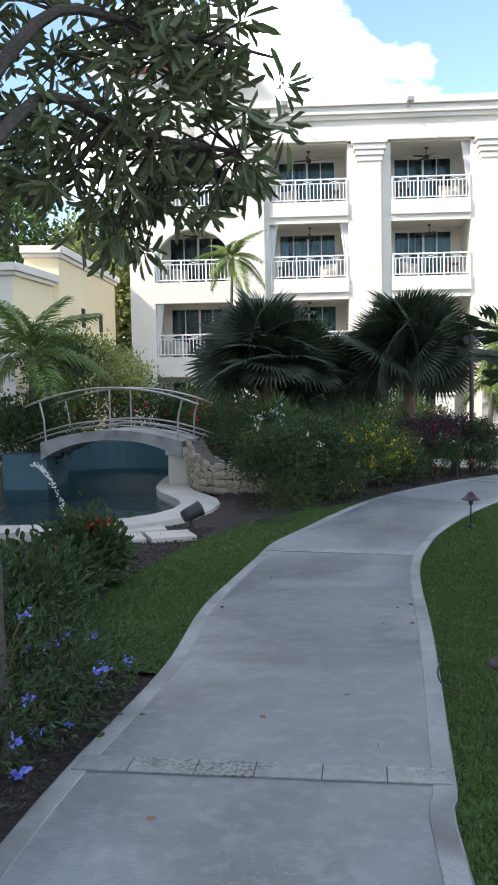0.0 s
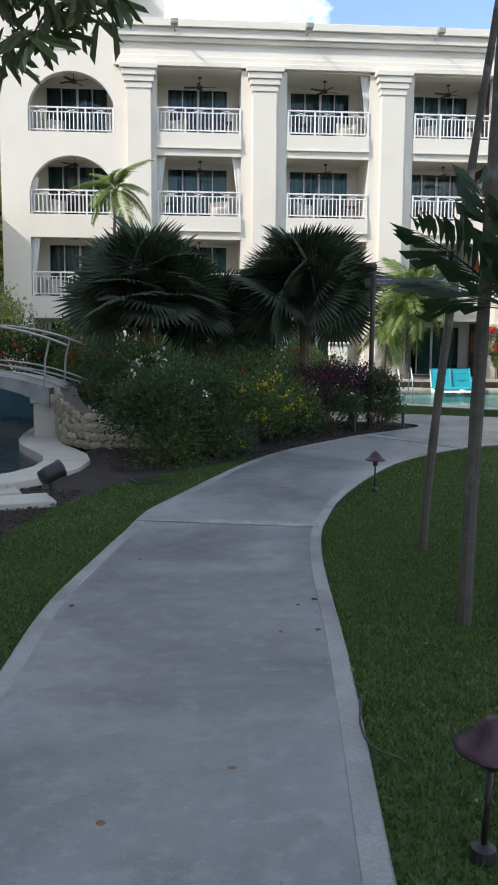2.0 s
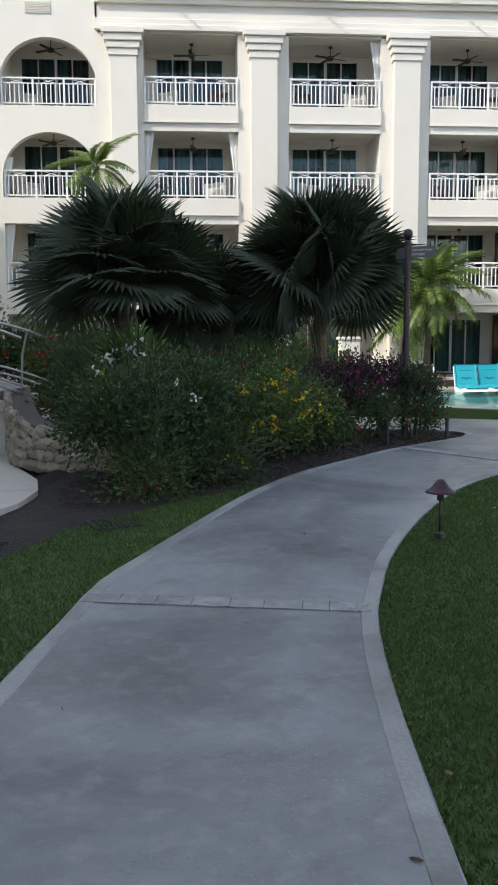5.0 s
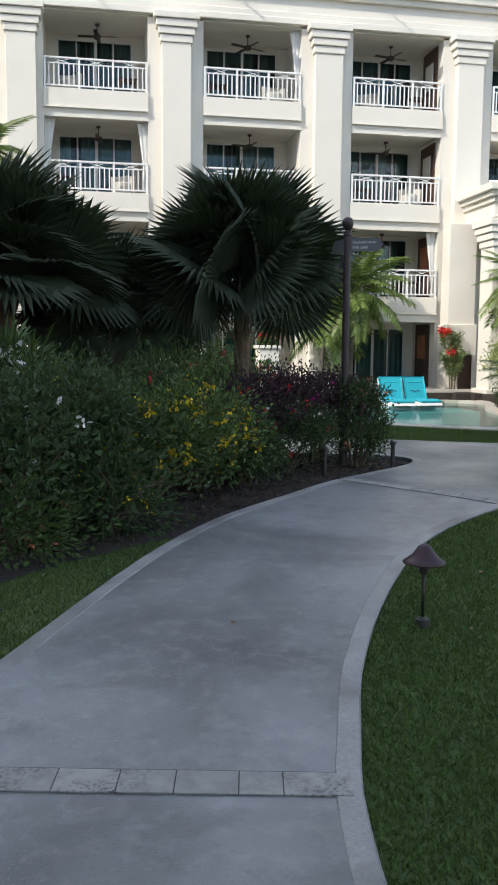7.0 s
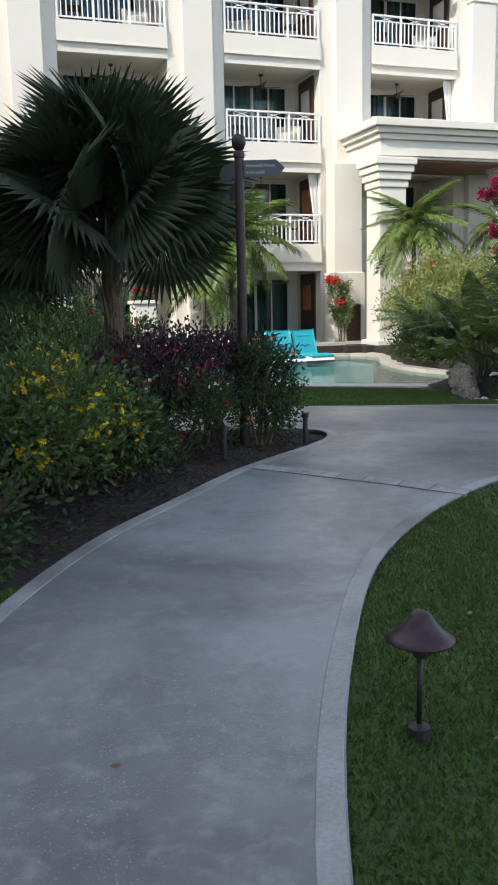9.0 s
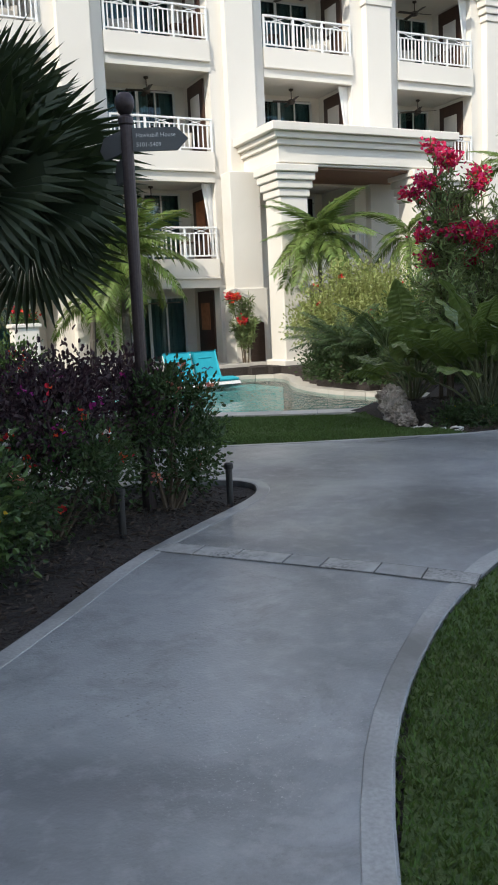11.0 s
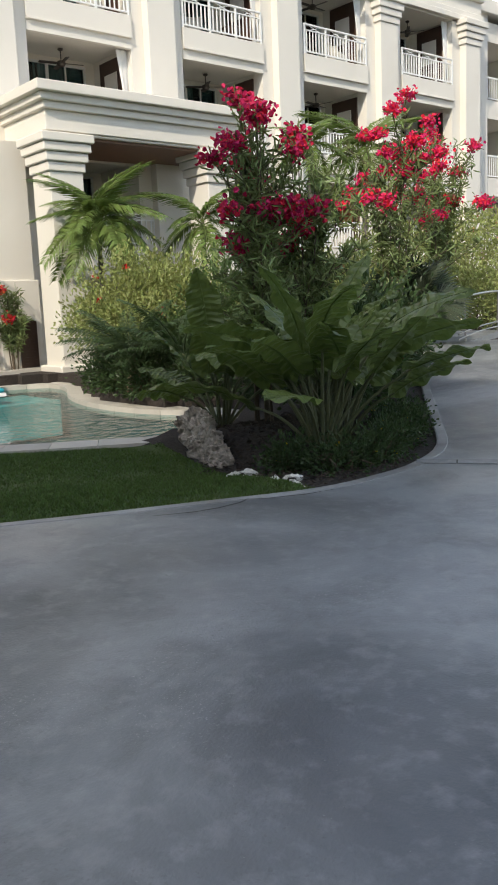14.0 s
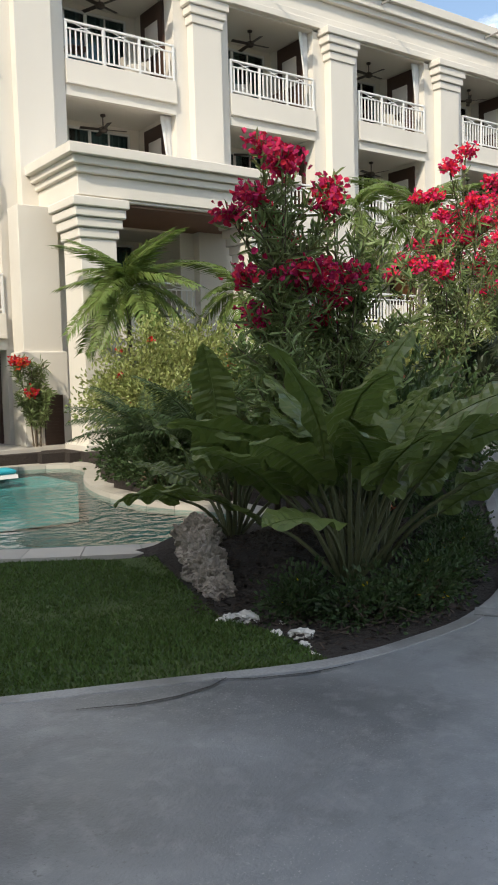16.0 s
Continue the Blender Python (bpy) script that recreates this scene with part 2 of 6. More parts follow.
M["coping"] = surface("cream_coping", (0.47, 0.44, 0.385), 0.7, vary=0.12, scale=4, fine=60, bump=0.3, bump_dist=0.004, per_object=0.12)
M["rubble"] = surface("coral_rubble", (0.36, 0.31, 0.235), 0.9, vary=0.3, scale=6, fine=25, bump=0.8, bump_dist=0.02, per_object=0.35)
M["mortar"] = surface("wall_mortar", (0.09, 0.075, 0.06), 0.95, vary=0.3)
M["limestone"] = surface("pitted_limestone", (0.45, 0.39, 0.33), 0.9, vary=0.35, scale=7, fine=26, bump=1.0, bump_dist=0.04, stain=(0.16, 0.13, 0.11), stain_at=0.58)
M["chalk"] = surface("white_chalk_rock", (0.68, 0.65, 0.6), 0.85, vary=0.2, scale=9, fine=30, bump=0.8, bump_dist=0.02)
M["cloth"] = surface("turquoise_cushion", (0.015, 0.34, 0.42), 0.8, vary=0.08, scale=5, fine=90, bump=0.15)
M["navy"] = surface("navy_print", (0.02, 0.08, 0.16), 0.8, vary=0.1)
M["bark"] = surface("grey_brown_bark", (0.075, 0.06, 0.05), 0.9, vary=0.4, scale=5, fine=28, bump=0.9, bump_dist=0.03)
M["palmbark"] = surface("ringed_palm_trunk", (0.085, 0.075, 0.062), 0.85, vary=0.4, scale=7, fine=26, bump=0.6, stain=(0.33, 0.32, 0.29), stain_at=0.68)
M["fibre"] = surface("palm_fibre", (0.17, 0.12, 0.08), 0.95, vary=0.5, scale=8, fine=40, bump=0.8)
M["stem"] = surface("green_stem", (0.1, 0.11, 0.05), 0.6, vary=0.3)
M["twig"] = surface("brown_twig", (0.1, 0.075, 0.05), 0.85, vary=0.4)
M["leaf_tree"] = leafy("tree_leaf", (0.17, 0.19, 0.1), vary=0.45, rough=0.36, through_light=0.3)
M["leaf_dark"] = leafy("dark_shrub_leaf", (0.045, 0.075, 0.028), vary=0.4)
M["leaf_mid"] = leafy("shrub_leaf", (0.075, 0.12, 0.036), vary=0.4)
M["leaf_lime"] = leafy("lime_leaf", (0.33, 0.36, 0.13), vary=0.45, through_light=0.35)
M["leaf_purple"] = leafy("purple_leaf", (0.05, 0.03, 0.036), back_tint=(0.3, 0.1, 0.2), vary=0.4)
M["leaf_fan"] = leafy("fan_palm_leaf", (0.05, 0.066, 0.04), vary=0.18, rough=0.62, through_light=0.12)
M["leaf_palm"] = leafy("feather_palm_leaf", (0.165, 0.23, 0.06), vary=0.4, through_light=0.35)
M["leaf_pine"] = leafy("broad_leaflet", (0.03, 0.055, 0.03), vary=0.3, rough=0.6)
M["leaf_ear"] = leafy("large_leaf", (0.14, 0.195, 0.055), vary=0.4, rough=0.3, through_light=0.3)
M["leaf_oleander"] = leafy("oleander_leaf", (0.2, 0.25, 0.1), vary=0.5, through_light=0.3)
M["pink"] = leafy("pink_petal", (0.8, 0.03, 0.13), back_tint=(1, 0.1, 0.2), vary=0.25, rough=0.7)
# the pink petal made darker: the near oleander's shade is in the colour
M["pink_shaded"] = leafy("shaded_pink_petal", (0.55, 0.02, 0.1), back_tint=(0.8, 0.05, 0.12), vary=0.3, rough=0.7)
M["red"] = leafy("red_petal", (0.6, 0.025, 0.02), back_tint=(1, 0.1, 0.1), vary=0.25, rough=0.7)
M["magenta"] = leafy("magenta_bract", (0.32, 0.02, 0.2), back_tint=(0.8, 0.1, 0.5), vary=0.3, rough=0.7)
M["goldpetal"] = leafy("yellow_petal", (0.62, 0.45, 0.02), back_tint=(1, 0.8, 0.1), vary=0.25, rough=0.7)
M["violet"] = leafy("blue_petal", (0.25, 0.28, 0.8), back_tint=(0.5, 0.5, 1), vary=0.2, rough=0.7)
M["whitepetal"] = leafy("white_petal", (0.8, 0.78, 0.75), back_tint=(1, 1, 1), vary=0.1, rough=0.7)
M["salmon"] = leafy("salmon_petal", (0.6, 0.2, 0.14), back_tint=(1, 0.4, 0.3), vary=0.3, rough=0.7)
M["deadleaf"] = surface("dry_leaf", (0.2, 0.12, 0.07), 0.9, vary=0.4, per_island=0.3)
M["signboard"] = surface("grey_sign_board", (0.1, 0.105, 0.11), 0.6, vary=0.1)
M["flood"] = surface("grey_lamp_metal", (0.3, 0.29, 0.27), 0.5, vary=0.1)
M["wicker"] = surface("pale_wicker", (0.5, 0.47, 0.42), 0.85, vary=0.2, scale=20, fine=80, bump=0.4)
M["print"] = surface("pale_lettering", (0.6, 0.6, 0.6), 0.6, vary=0.02, bump=0)
M["rooftile"] = surface("red_clay_tile", (0.3, 0.1, 0.06), 0.85, vary=0.3, scale=5, per_object=0.2)
M["terrace"] = surface("terrace_stone", (0.5, 0.47, 0.42), 0.75, vary=0.12, scale=2, fine=50, bump=0.2)
M["clay"] = surface("clay_red_mat", (0.25, 0.06, 0.04), 0.8, vary=0.2)
M["canvas"] = surface("orange_photo_print", (0.42, 0.16, 0.07), 0.6, vary=0.5, scale=3, fine=8)

# ---- building helpers ----
def holder(name, at=(0, 0, 0), **tags):
    ob = new(name)
    ob.empty_display_size = 0.2
    ob.location = at
    return tagged(ob, **tags)


def mesh_of(name, bm, material, smooth=False):
    me = bpy.data.meshes.new(name)
    bm.to_mesh(me)
    bm.free()
    if smooth:
        for f in me.polygons:
            f.use_smooth = True
    me.materials.append(M[material])
    return me


def part(name, bm, material, parent=None, label="", smooth=False):
    """One mesh object, a part of parent where that is given. Its mesh is in parent's own coordinates."""
    ob = new(name, mesh_of(name, bm, material, smooth))
    if parent:
        ob.parent = parent
    if label:
        ob["label"] = label
    return ob


def again(name, me, parent, at=(0, 0, 0), turn=(0, 0, 0), size=(1, 1, 1)):
    """Another object on a mesh that is already there."""
    ob = new(name, me)
    ob.parent = parent
    ob.location, ob.rotation_euler, ob.scale = at, turn, size
    return ob


def box(bm, x0, x1, y0, y1, z0, z1, bevel=0.0):
    r = bmesh.ops.create_cube(bm, size=1)
    vs = r["verts"]
    for v in vs:
        v.co = Vector(((x0 + x1) / 2 + v.co.x * (x1 - x0), (y0 + y1) / 2 + v.co.y * (y1 - y0), (z0 + z1) / 2 + v.co.z * (z1 - z0)))
    if bevel:
        es = list({e for v in vs for e in v.link_edges})
        bmesh.ops.bevel(bm, geom=es, offset=bevel, segments=1, affect="EDGES")
    return bm


def boxes(*rows, bevel=0.0):
    bm = bmesh.new()
    for r in rows:
        box(bm, *r, bevel=bevel)
    return bm


def lathe(profile, n=16, bm=None):
    """A turned shape from (radius, height) pairs."""
    bm = bm or bmesh.new()
    rings = []
    for r, z in profile:
        rings.append([bm.verts.new((r * math.cos(2 * math.pi * k / n), r * math.sin(2 * math.pi * k / n), z)) for k in range(n)])
    for a, b in zip(rings, rings[1:]):
        for k in range(n):
            bm.faces.new((a[k], a[(k + 1) % n], b[(k + 1) % n], b[k]))
    bm.faces.new(rings[0][::-1])
    bm.faces.new(rings[-1])
    return bm


def tube(points, radii, n=7, bm=None):
    """A pipe through the points, with a radius for each (or one for all)."""
    bm = bm or bmesh.new()
    pts = [Vector(p) for p in points]
    if isinstance(radii, (int, float)):
        radii = [radii] * len(pts)
    rings, side = [], None
    for i, p in enumerate(pts):
        d = (pts[min(i + 1, len(pts) - 1)] - pts[max(i - 1, 0)]).normalized()
        if side is None:
            side = d.orthogonal().normalized()
        side = (side - d * side.dot(d)).normalized()
        up = d.cross(side)
        rings.append([bm.verts.new(p + (side * math.cos(2 * math.pi * k / n) + up * math.sin(2 * math.pi * k / n)) * radii[i]) for k in range(n)])
    for a, b in zip(rings, rings[1:]):
        for k in range(n):
            bm.faces.new((a[k], a[(k + 1) % n], b[(k + 1) % n], b[k]))
    bm.faces.new(rings[0][::-1])
    bm.faces.new(rings[-1])
    return bm


def curve_points(points, steps=6):
    """A smooth line through the points."""
    p = [Vector(a) for a in points]
    p = [2 * p[0] - p[1]] + p + [2 * p[-1] - p[-2]]
    res = []
    for i in range(1, len(p) - 2):
        for s in range(steps):
            t = s / steps
            a, b, c, d = p[i - 1], p[i], p[i + 1], p[i + 2]
            res.append(0.5 * (2 * b + (c - a) * t + (2 * a - 5 * b + 4 * c - d) * t * t + (3 * b - a - 3 * c + d) * t ** 3))
    res.append(p[-2])
    return res


LEVELS = ((-30, 0.3), (-5, 0.25), (0, 0.2), (3, 0.12), (6, 0.0), (9, -0.11), (11, -0.03), (14, 0.12), (17, 0.19), (20, 0.2), (31, 0.3), (60, 0.3))


def ground_at(x, y):
    """The height of the walked ground; a ramp rises towards the second bridge."""
    y0, z0 = LEVELS[0]
    z = LEVELS[-1][1]
    if y <= y0:
        z = z0
    else:
        for (ya, za), (yb, zb) in zip(LEVELS, LEVELS[1:]):
            if ya <= y < yb:
                t = (y - ya) / (yb - ya)
                z = za + (zb - za) * t
                break
    s = min(1.0, max(0.0, (x - 10.2) / 7.0))
    near = min(1.0, max(0.0, 1 - (abs(y - (18.5 + 0.45 * (x - 10))) - 2.5) / 2.5))
    # the lawn falls to the pool; the bed behind the boulders is heaped up
    f = min(1.0, max(0.0, (y - 18.9 + 0.41 * (x - 5)) / 2.2)) * min(1.0, max(0.0, (9.3 - x) / 0.7)) * min(1.0, max(0.0, (x - 3.0) / 1.5)) * min(1.0, max(0.0, (26.0 - y) / 2.0))
    heap = 0.12 * math.exp(-((x - 9.4) ** 2 + (y - 19.7) ** 2) / 0.7)
    return z + 0.5 * s * s * (3 - 2 * s) * near - 0.18 * f * f * (3 - 2 * f) + heap


def inside(poly, x, y):
    c = False
    for (xa, ya), (xb, yb) in zip(poly, poly[1:] + poly[:1]):
        if (ya > y) != (yb > y) and x < (xb - xa) * (y - ya) / (yb - ya) + xa:
            c = not c
    return c


def sheet(poly, lift, step=0.5, thick=0.0, height=None):
    """A flat region of the ground that follows its height."""
    height = height or ground_at
    bm = bmesh.new()
    f = bm.faces.new([bm.verts.new((x, y, 0)) for x, y in poly])
    if f.normal.z < 0 or sum((b[0] - a[0]) * (b[1] + a[1]) for a, b in zip(poly, poly[1:] + poly[:1])) > 0:
        f.normal_flip()
    xs, ys = [p[0] for p in poly], [p[1] for p in poly]
    for k in range(math.ceil(min(ys) / step), math.floor(max(ys) / step) + 1):
        bmesh.ops.bisect_plane(bm, geom=bm.verts[:] + bm.edges[:] + bm.faces[:], plane_co=(0, k * step + 0.001, 0), plane_no=(0, 1, 0))
    for k in range(math.ceil(min(xs) / step), math.floor(max(xs) / step) + 1):
        bmesh.ops.bisect_plane(bm, geom=bm.verts[:] + bm.edges[:] + bm.faces[:], plane_co=(k * step + 0.001, 0, 0), plane_no=(1, 0, 0))
    for v in bm.verts:
        v.co.z = height(v.co.x, v.co.y) + lift
    if thick:
        rim = [e for e in bm.edges if e.is_boundary]
        r = bmesh.ops.extrude_edge_only(bm, edges=rim)
        for v in (g for g in r["geom"] if isinstance(g, bmesh.types.BMVert)):
            v.co.z -= thick
    return bm


def band(line, width, lift, thick, side=1):
    """A strip of that width along a line on the ground, to its left (side 1) or right (-1)."""
    bm = bmesh.new()
    rows = []
    pts = [Vector((p[0], p[1], 0)) for p in line]
    for i, p in enumerate(pts):
        d = (pts[min(i + 1, len(pts) - 1)] - pts[max(i - 1, 0)]).normalized()
        q = p + Vector((-d.y, d.x, 0)) * width * side
        za, zb = ground_at(p.x, p.y) + lift, ground_at(q.x, q.y) + lift
        b = 0.012
        w = (q - p).normalized() * b
        rows.append([bm.verts.new(c) for c in ((p.x, p.y, za - thick), (p.x, p.y, za - b), (p.x + w.x, p.y + w.y, za), (q.x - w.x, q.y - w.y, zb), (q.x, q.y, zb - b), (q.x, q.y, zb - thick))])
    for a, c in zip(rows, rows[1:]):
        for k in range(5):
            f = (a[k], c[k], c[k + 1], a[k + 1]) if side < 0 else (a[k], a[k + 1], c[k + 1], c[k])
            bm.faces.new(f)
    bm.faces.new(rows[0])
    bm.faces.new(rows[-1][::-1])
    bmesh.ops.recalc_face_normals(bm, faces=bm.faces[:])
    return bm

# ---- ground, paths, lawns and pools ----
EDGE_LEFT = curve_points([(-1.3, -7, 0), (-1.15, -2, 0), (-0.97, 1.6, 0), (-0.88, 2.75, 0), (-0.77, 3.59, 0), (-0.66, 4.62, 0), (-0.62, 6.2, 0), (-0.47, 7.5, 0), (-0.17, 9.47, 0), (0.22, 10.5, 0),
    (1.05, 12.25, 0), (1.76, 13.35, 0), (2.5, 14.14, 0), (3.3, 15.0, 0), (4.38, 15.85, 0), (4.68, 16.2, 0), (4.72, 16.5, 0), (4.45, 16.74, 0), (3.6, 17.0, 0), (1.0, 17.9, 0), (-2.5, 19.6, 0)], 4)
EDGE_RIGHT = curve_points([(0.7, -7, 0), (0.75, -2, 0), (0.83, 1.9, 0), (0.91, 2.6, 0), (1.0, 3.34, 0), (1.23, 5.2, 0), (1.46, 7.42, 0), (1.67, 8.8, 0), (1.87, 9.53, 0), (2.12, 10.25, 0), (2.6, 11.25, 0),
    (3.3, 12.37, 0), (4.05, 13.12, 0), (4.74, 13.6, 0), (5.3, 13.85, 0), (6.6, 14.05, 0), (8.5, 14.0, 0), (10.5, 14.4, 0), (13.0, 15.8, 0), (16.5, 18.9, 0), (19.0, 21.0, 0)], 4)
EDGE_BACK = curve_points([(-2.0, 21.0, 0), (2.0, 19.7, 0), (5.0, 18.6, 0), (6.14, 18.1, 0), (7.1, 17.72, 0), (7.9, 17.42, 0), (8.56, 17.4, 0), (9.16, 17.5, 0), (10.0, 17.9, 0), (11.2, 18.9, 0), (13.5, 20.9, 0), (17.4, 24.0, 0)], 4)
PATH_SHAPE = [(p.x, p.y) for p in EDGE_RIGHT] + [(p.x, p.y) for p in EDGE_BACK[::-1]] + [(p.x, p.y) for p in EDGE_LEFT[::-1]]
POOL_RIGHT = [(p.x, p.y) for p in curve_points([(5.6, 24.3, 0), (6.2, 23.6, 0), (7.0, 22.95, 0), (7.8, 22.35, 0), (8.6, 21.85, 0), (9.4, 21.45, 0), (10.2, 21.6, 0), (10.9, 22.3, 0), (11.15, 23.0, 0), (10.85, 23.7, 0), (10.65, 24.6, 0), (10.75, 26.0, 0), (11.2, 27.5, 0), (12.0, 29.2, 0), (11.9, 30.4, 0), (9.5, 30.75, 0), (7.0, 30.6, 0), (5.9, 29.0, 0), (5.3, 27.0, 0), (5.3, 25.3, 0), (5.6, 24.3, 0)], 4)][:-1]
POOL_LEFT = [(p.x, p.y) for p in curve_points([(-1.75, 13.4, 0), (-1.65, 12.6, 0), (-1.95, 11.7, 0), (-2.6, 11.1, 0), (-3.6, 10.75, 0), (-6.5, 10.9, 0), (-9.5, 12.5, 0), (-10.5, 16.0, 0), (-9.0, 19.5, 0), (-6.5, 23.0, 0), (-4.0, 24.2, 0), (-2.6, 22.5, 0), (-2.6, 19.0, 0), (-2.5, 15.5, 0), (-1.75, 13.4, 0)], 4)][:-1]
WATER_RIGHT, WATER_LEFT = -0.03, -0.1


def widened(poly, by):
    """The outline moved outwards."""
    n, res = len(poly), []
    area = sum(a[0] * b[1] - b[0] * a[1] for a, b in zip(poly, poly[1:] + poly[:1]))
    s = 1 if area > 0 else -1
    for i in range(n):
        (xa, ya), (xb, yb) = poly[i - 1], poly[(i + 1) % n]
        d = Vector((xb - xa, yb - ya)).normalized()
        res.append((poly[i][0] + s * d.y * by, poly[i][1] - s * d.x * by))
    return res


APRON = widened(POOL_LEFT, 0.9)
HOLES = [widened(POOL_RIGHT, 0.22), widened(POOL_LEFT, 0.22)]


def ground_sheet():
    """One sheet to the horizon, finest near the walk, sunk where the pools are."""
    xs = list(np.unique(np.concatenate([np.arange(-14, 24.01, 0.25), np.array([-2500, -600, -200, -80, -45, -30, -20, 30, 40, 60, 100, 250, 700, 2500])])))
    ys = list(np.unique(np.concatenate([np.arange(-8, 34.01, 0.25), np.array([-2500, -600, -200, -80, -40, -25, -15, 38, 45, 60, 100, 250, 700, 2500])])))
    vs, fs = [], []
    for y in ys:
        for x in xs:
            z = ground_at(x, y) - 0.045
            if -12 < x < 0.5 and 9 < y < 26 and inside(APRON, x, y):
                z = min(z, -0.03)
            if any(inside(h, x, y) for h in HOLES):
                z = -1.45
            elif -12 < x < 20 and -7 < y < 30:
                z += 0.018 * noise.noise((x * 1.7, y * 1.7, 0))
            vs.append((x, y, z))
    w = len(xs)
    for j in range(len(ys) - 1):
        for i in range(w - 1):
            fs.append((j * w + i, j * w + i + 1, (j + 1) * w + i + 1, (j + 1) * w + i))
    me = bpy.data.meshes.new("ground")
    me.from_pydata(vs, [], fs)
    me.materials.append(M["soil"])
    return new("ground", me)


tagged(ground_sheet(), "dark brown mulch and soil of the garden beds", "ground", kind="structure")
walkway = tagged(part("path", sheet(PATH_SHAPE, 0.0, 0.5, 0.1), "concrete"), "curving grey worn concrete garden path", "path", kind="structure")
for line, side in ((EDGE_LEFT, -1), (EDGE_RIGHT, 1), (EDGE_BACK, -1)):
    tagged(part("edging", band([(p.x, p.y) for p in line], 0.115, 0.004, 0.11, side), "edging"), "smooth pale concrete edging band along the path", "edging", kind="structure")

LAWNS = {
    "lawn": [(-0.3, 4.3), (-1.25, 4.5), (-1.6, 6.0), (-1.65, 7.6), (-1.35, 9.3), (-1.1, 10.1), (-0.75, 10.7), (-0.55, 11.2), (0.0, 11.75), (0.5, 12.25), (1.2, 12.75), (1.6, 12.9), (1.3, 9), (0.4, 5)],
    "lawn.001": [(0.6, -7), (0.7, 1.9), (1.1, 5.2), (1.5, 9), (2.5, 11.3), (4.0, 13.2), (5.3, 13.95), (8.5, 14.1), (10.6, 14.5), (13.0, 15.9), (16.6, 19.0), (26, 16), (26, -7)],
    "lawn.002": [(4.6, 18.6), (5.0, 18.5), (7.9, 17.3), (8.0, 17.75), (8.1, 18.7), (8.4, 19.5), (8.65, 20.3), (8.85, 20.95), (8.4, 21.45), (7.6, 22.0), (6.8, 22.55), (5.9, 23.2), (5.1, 24.2), (3.6, 24.2), (2.5, 21.5)],
}
for name, poly in LAWNS.items():
    tagged(part(name, sheet(poly, -0.022, 0.5), "lawn"), "close-cut green lawn beside the path", "lawn", kind="structure")


def pool(name, outline, water, floor_z, lining):
    ring = widened(outline, 0.02)
    bm = bmesh.new()
    top = [bm.verts.new((x, y, water + 0.05)) for x, y in ring]
    low = [bm.verts.new((x, y, floor_z)) for x, y in ring]
    for i in range(len(ring)):
        j = (i + 1) % len(ring)
        bm.faces.new((top[i], top[j], low[j], low[i]))
    bm.faces.new(low)
    bmesh.ops.recalc_face_normals(bm, faces=bm.faces[:])
    basin = tagged(part(name + "_basin", bm, lining), "plastered swimming pool basin", "pool", kind="structure")
    bm = bmesh.new()
    f = bm.faces.new([bm.verts.new((x, y, water)) for x, y in widened(outline, 0.01)])
    bm.normal_update()
    if f.normal.z < 0:
        f.normal_flip()
    sheet_ob = tagged(part("water", bm, "water"), "clear rippled swimming pool water", "water", kind="structure")
    sheet_ob.visible_shadow = False
    return basin


pool("pool_right", POOL_RIGHT, WATER_RIGHT, -0.95, "pooltile")
pool("pool_left", POOL_LEFT, WATER_LEFT, -1.2, "pooldark")


def coping(outline, width, z, label):
    """Separate cut stones round a pool."""
    hold = holder("coping", label=label, category="coping", kind="structure")
    closed = outline + outline[:1]
    marks, run = [], 0.0
    for a, b in zip(closed, closed[1:]):
        run += math.hypot(b[0] - a[0], b[1] - a[1])
    count = round(run / 0.55)
    step, need, walked = run / count, 0.0, 0.0
    for a, b in zip(closed, closed[1:]):
        d = math.hypot(b[0] - a[0], b[1] - a[1])
        while need <= walked + d + 1e-6 and len(marks) < count:
            t = (need - walked) / d
            marks.append((a[0] + (b[0] - a[0]) * t, a[1] + (b[1] - a[1]) * t))
            need += step
        walked += d
    outer = widened(marks, width)
    inner = widened(marks, -0.04)
    for i in range(count):
        j = (i + 1) % count
        bm = bmesh.new()
        g = 0.008
        lerp = lambda p, q, t: (p[0] + (q[0] - p[0]) * t, p[1] + (q[1] - p[1]) * t)
        quad = [lerp(inner[i], inner[j], g), lerp(inner[i], inner[j], 1 - g), lerp(outer[i], outer[j], 1 - g), lerp(outer[i], outer[j], g)]
        a = [bm.verts.new((x, y, z)) for x, y in quad]
        b = [bm.verts.new((x, y, z - 0.16)) for x, y in quad]
        bm.faces.new(a)
        for k in range(4):
            bm.faces.new((a[k], b[k], b[(k + 1) % 4], a[(k + 1) % 4]))
        bmesh.ops.recalc_face_normals(bm, faces=bm.faces[:])
        part("coping_stone", bm, "coping", hold)


coping(POOL_RIGHT, 0.44, WATER_RIGHT + 0.08, "pale cut stone coping round the pool")
coping(POOL_LEFT, 0.62, WATER_LEFT + 0.13, "pale cut stone coping round the blue pool")


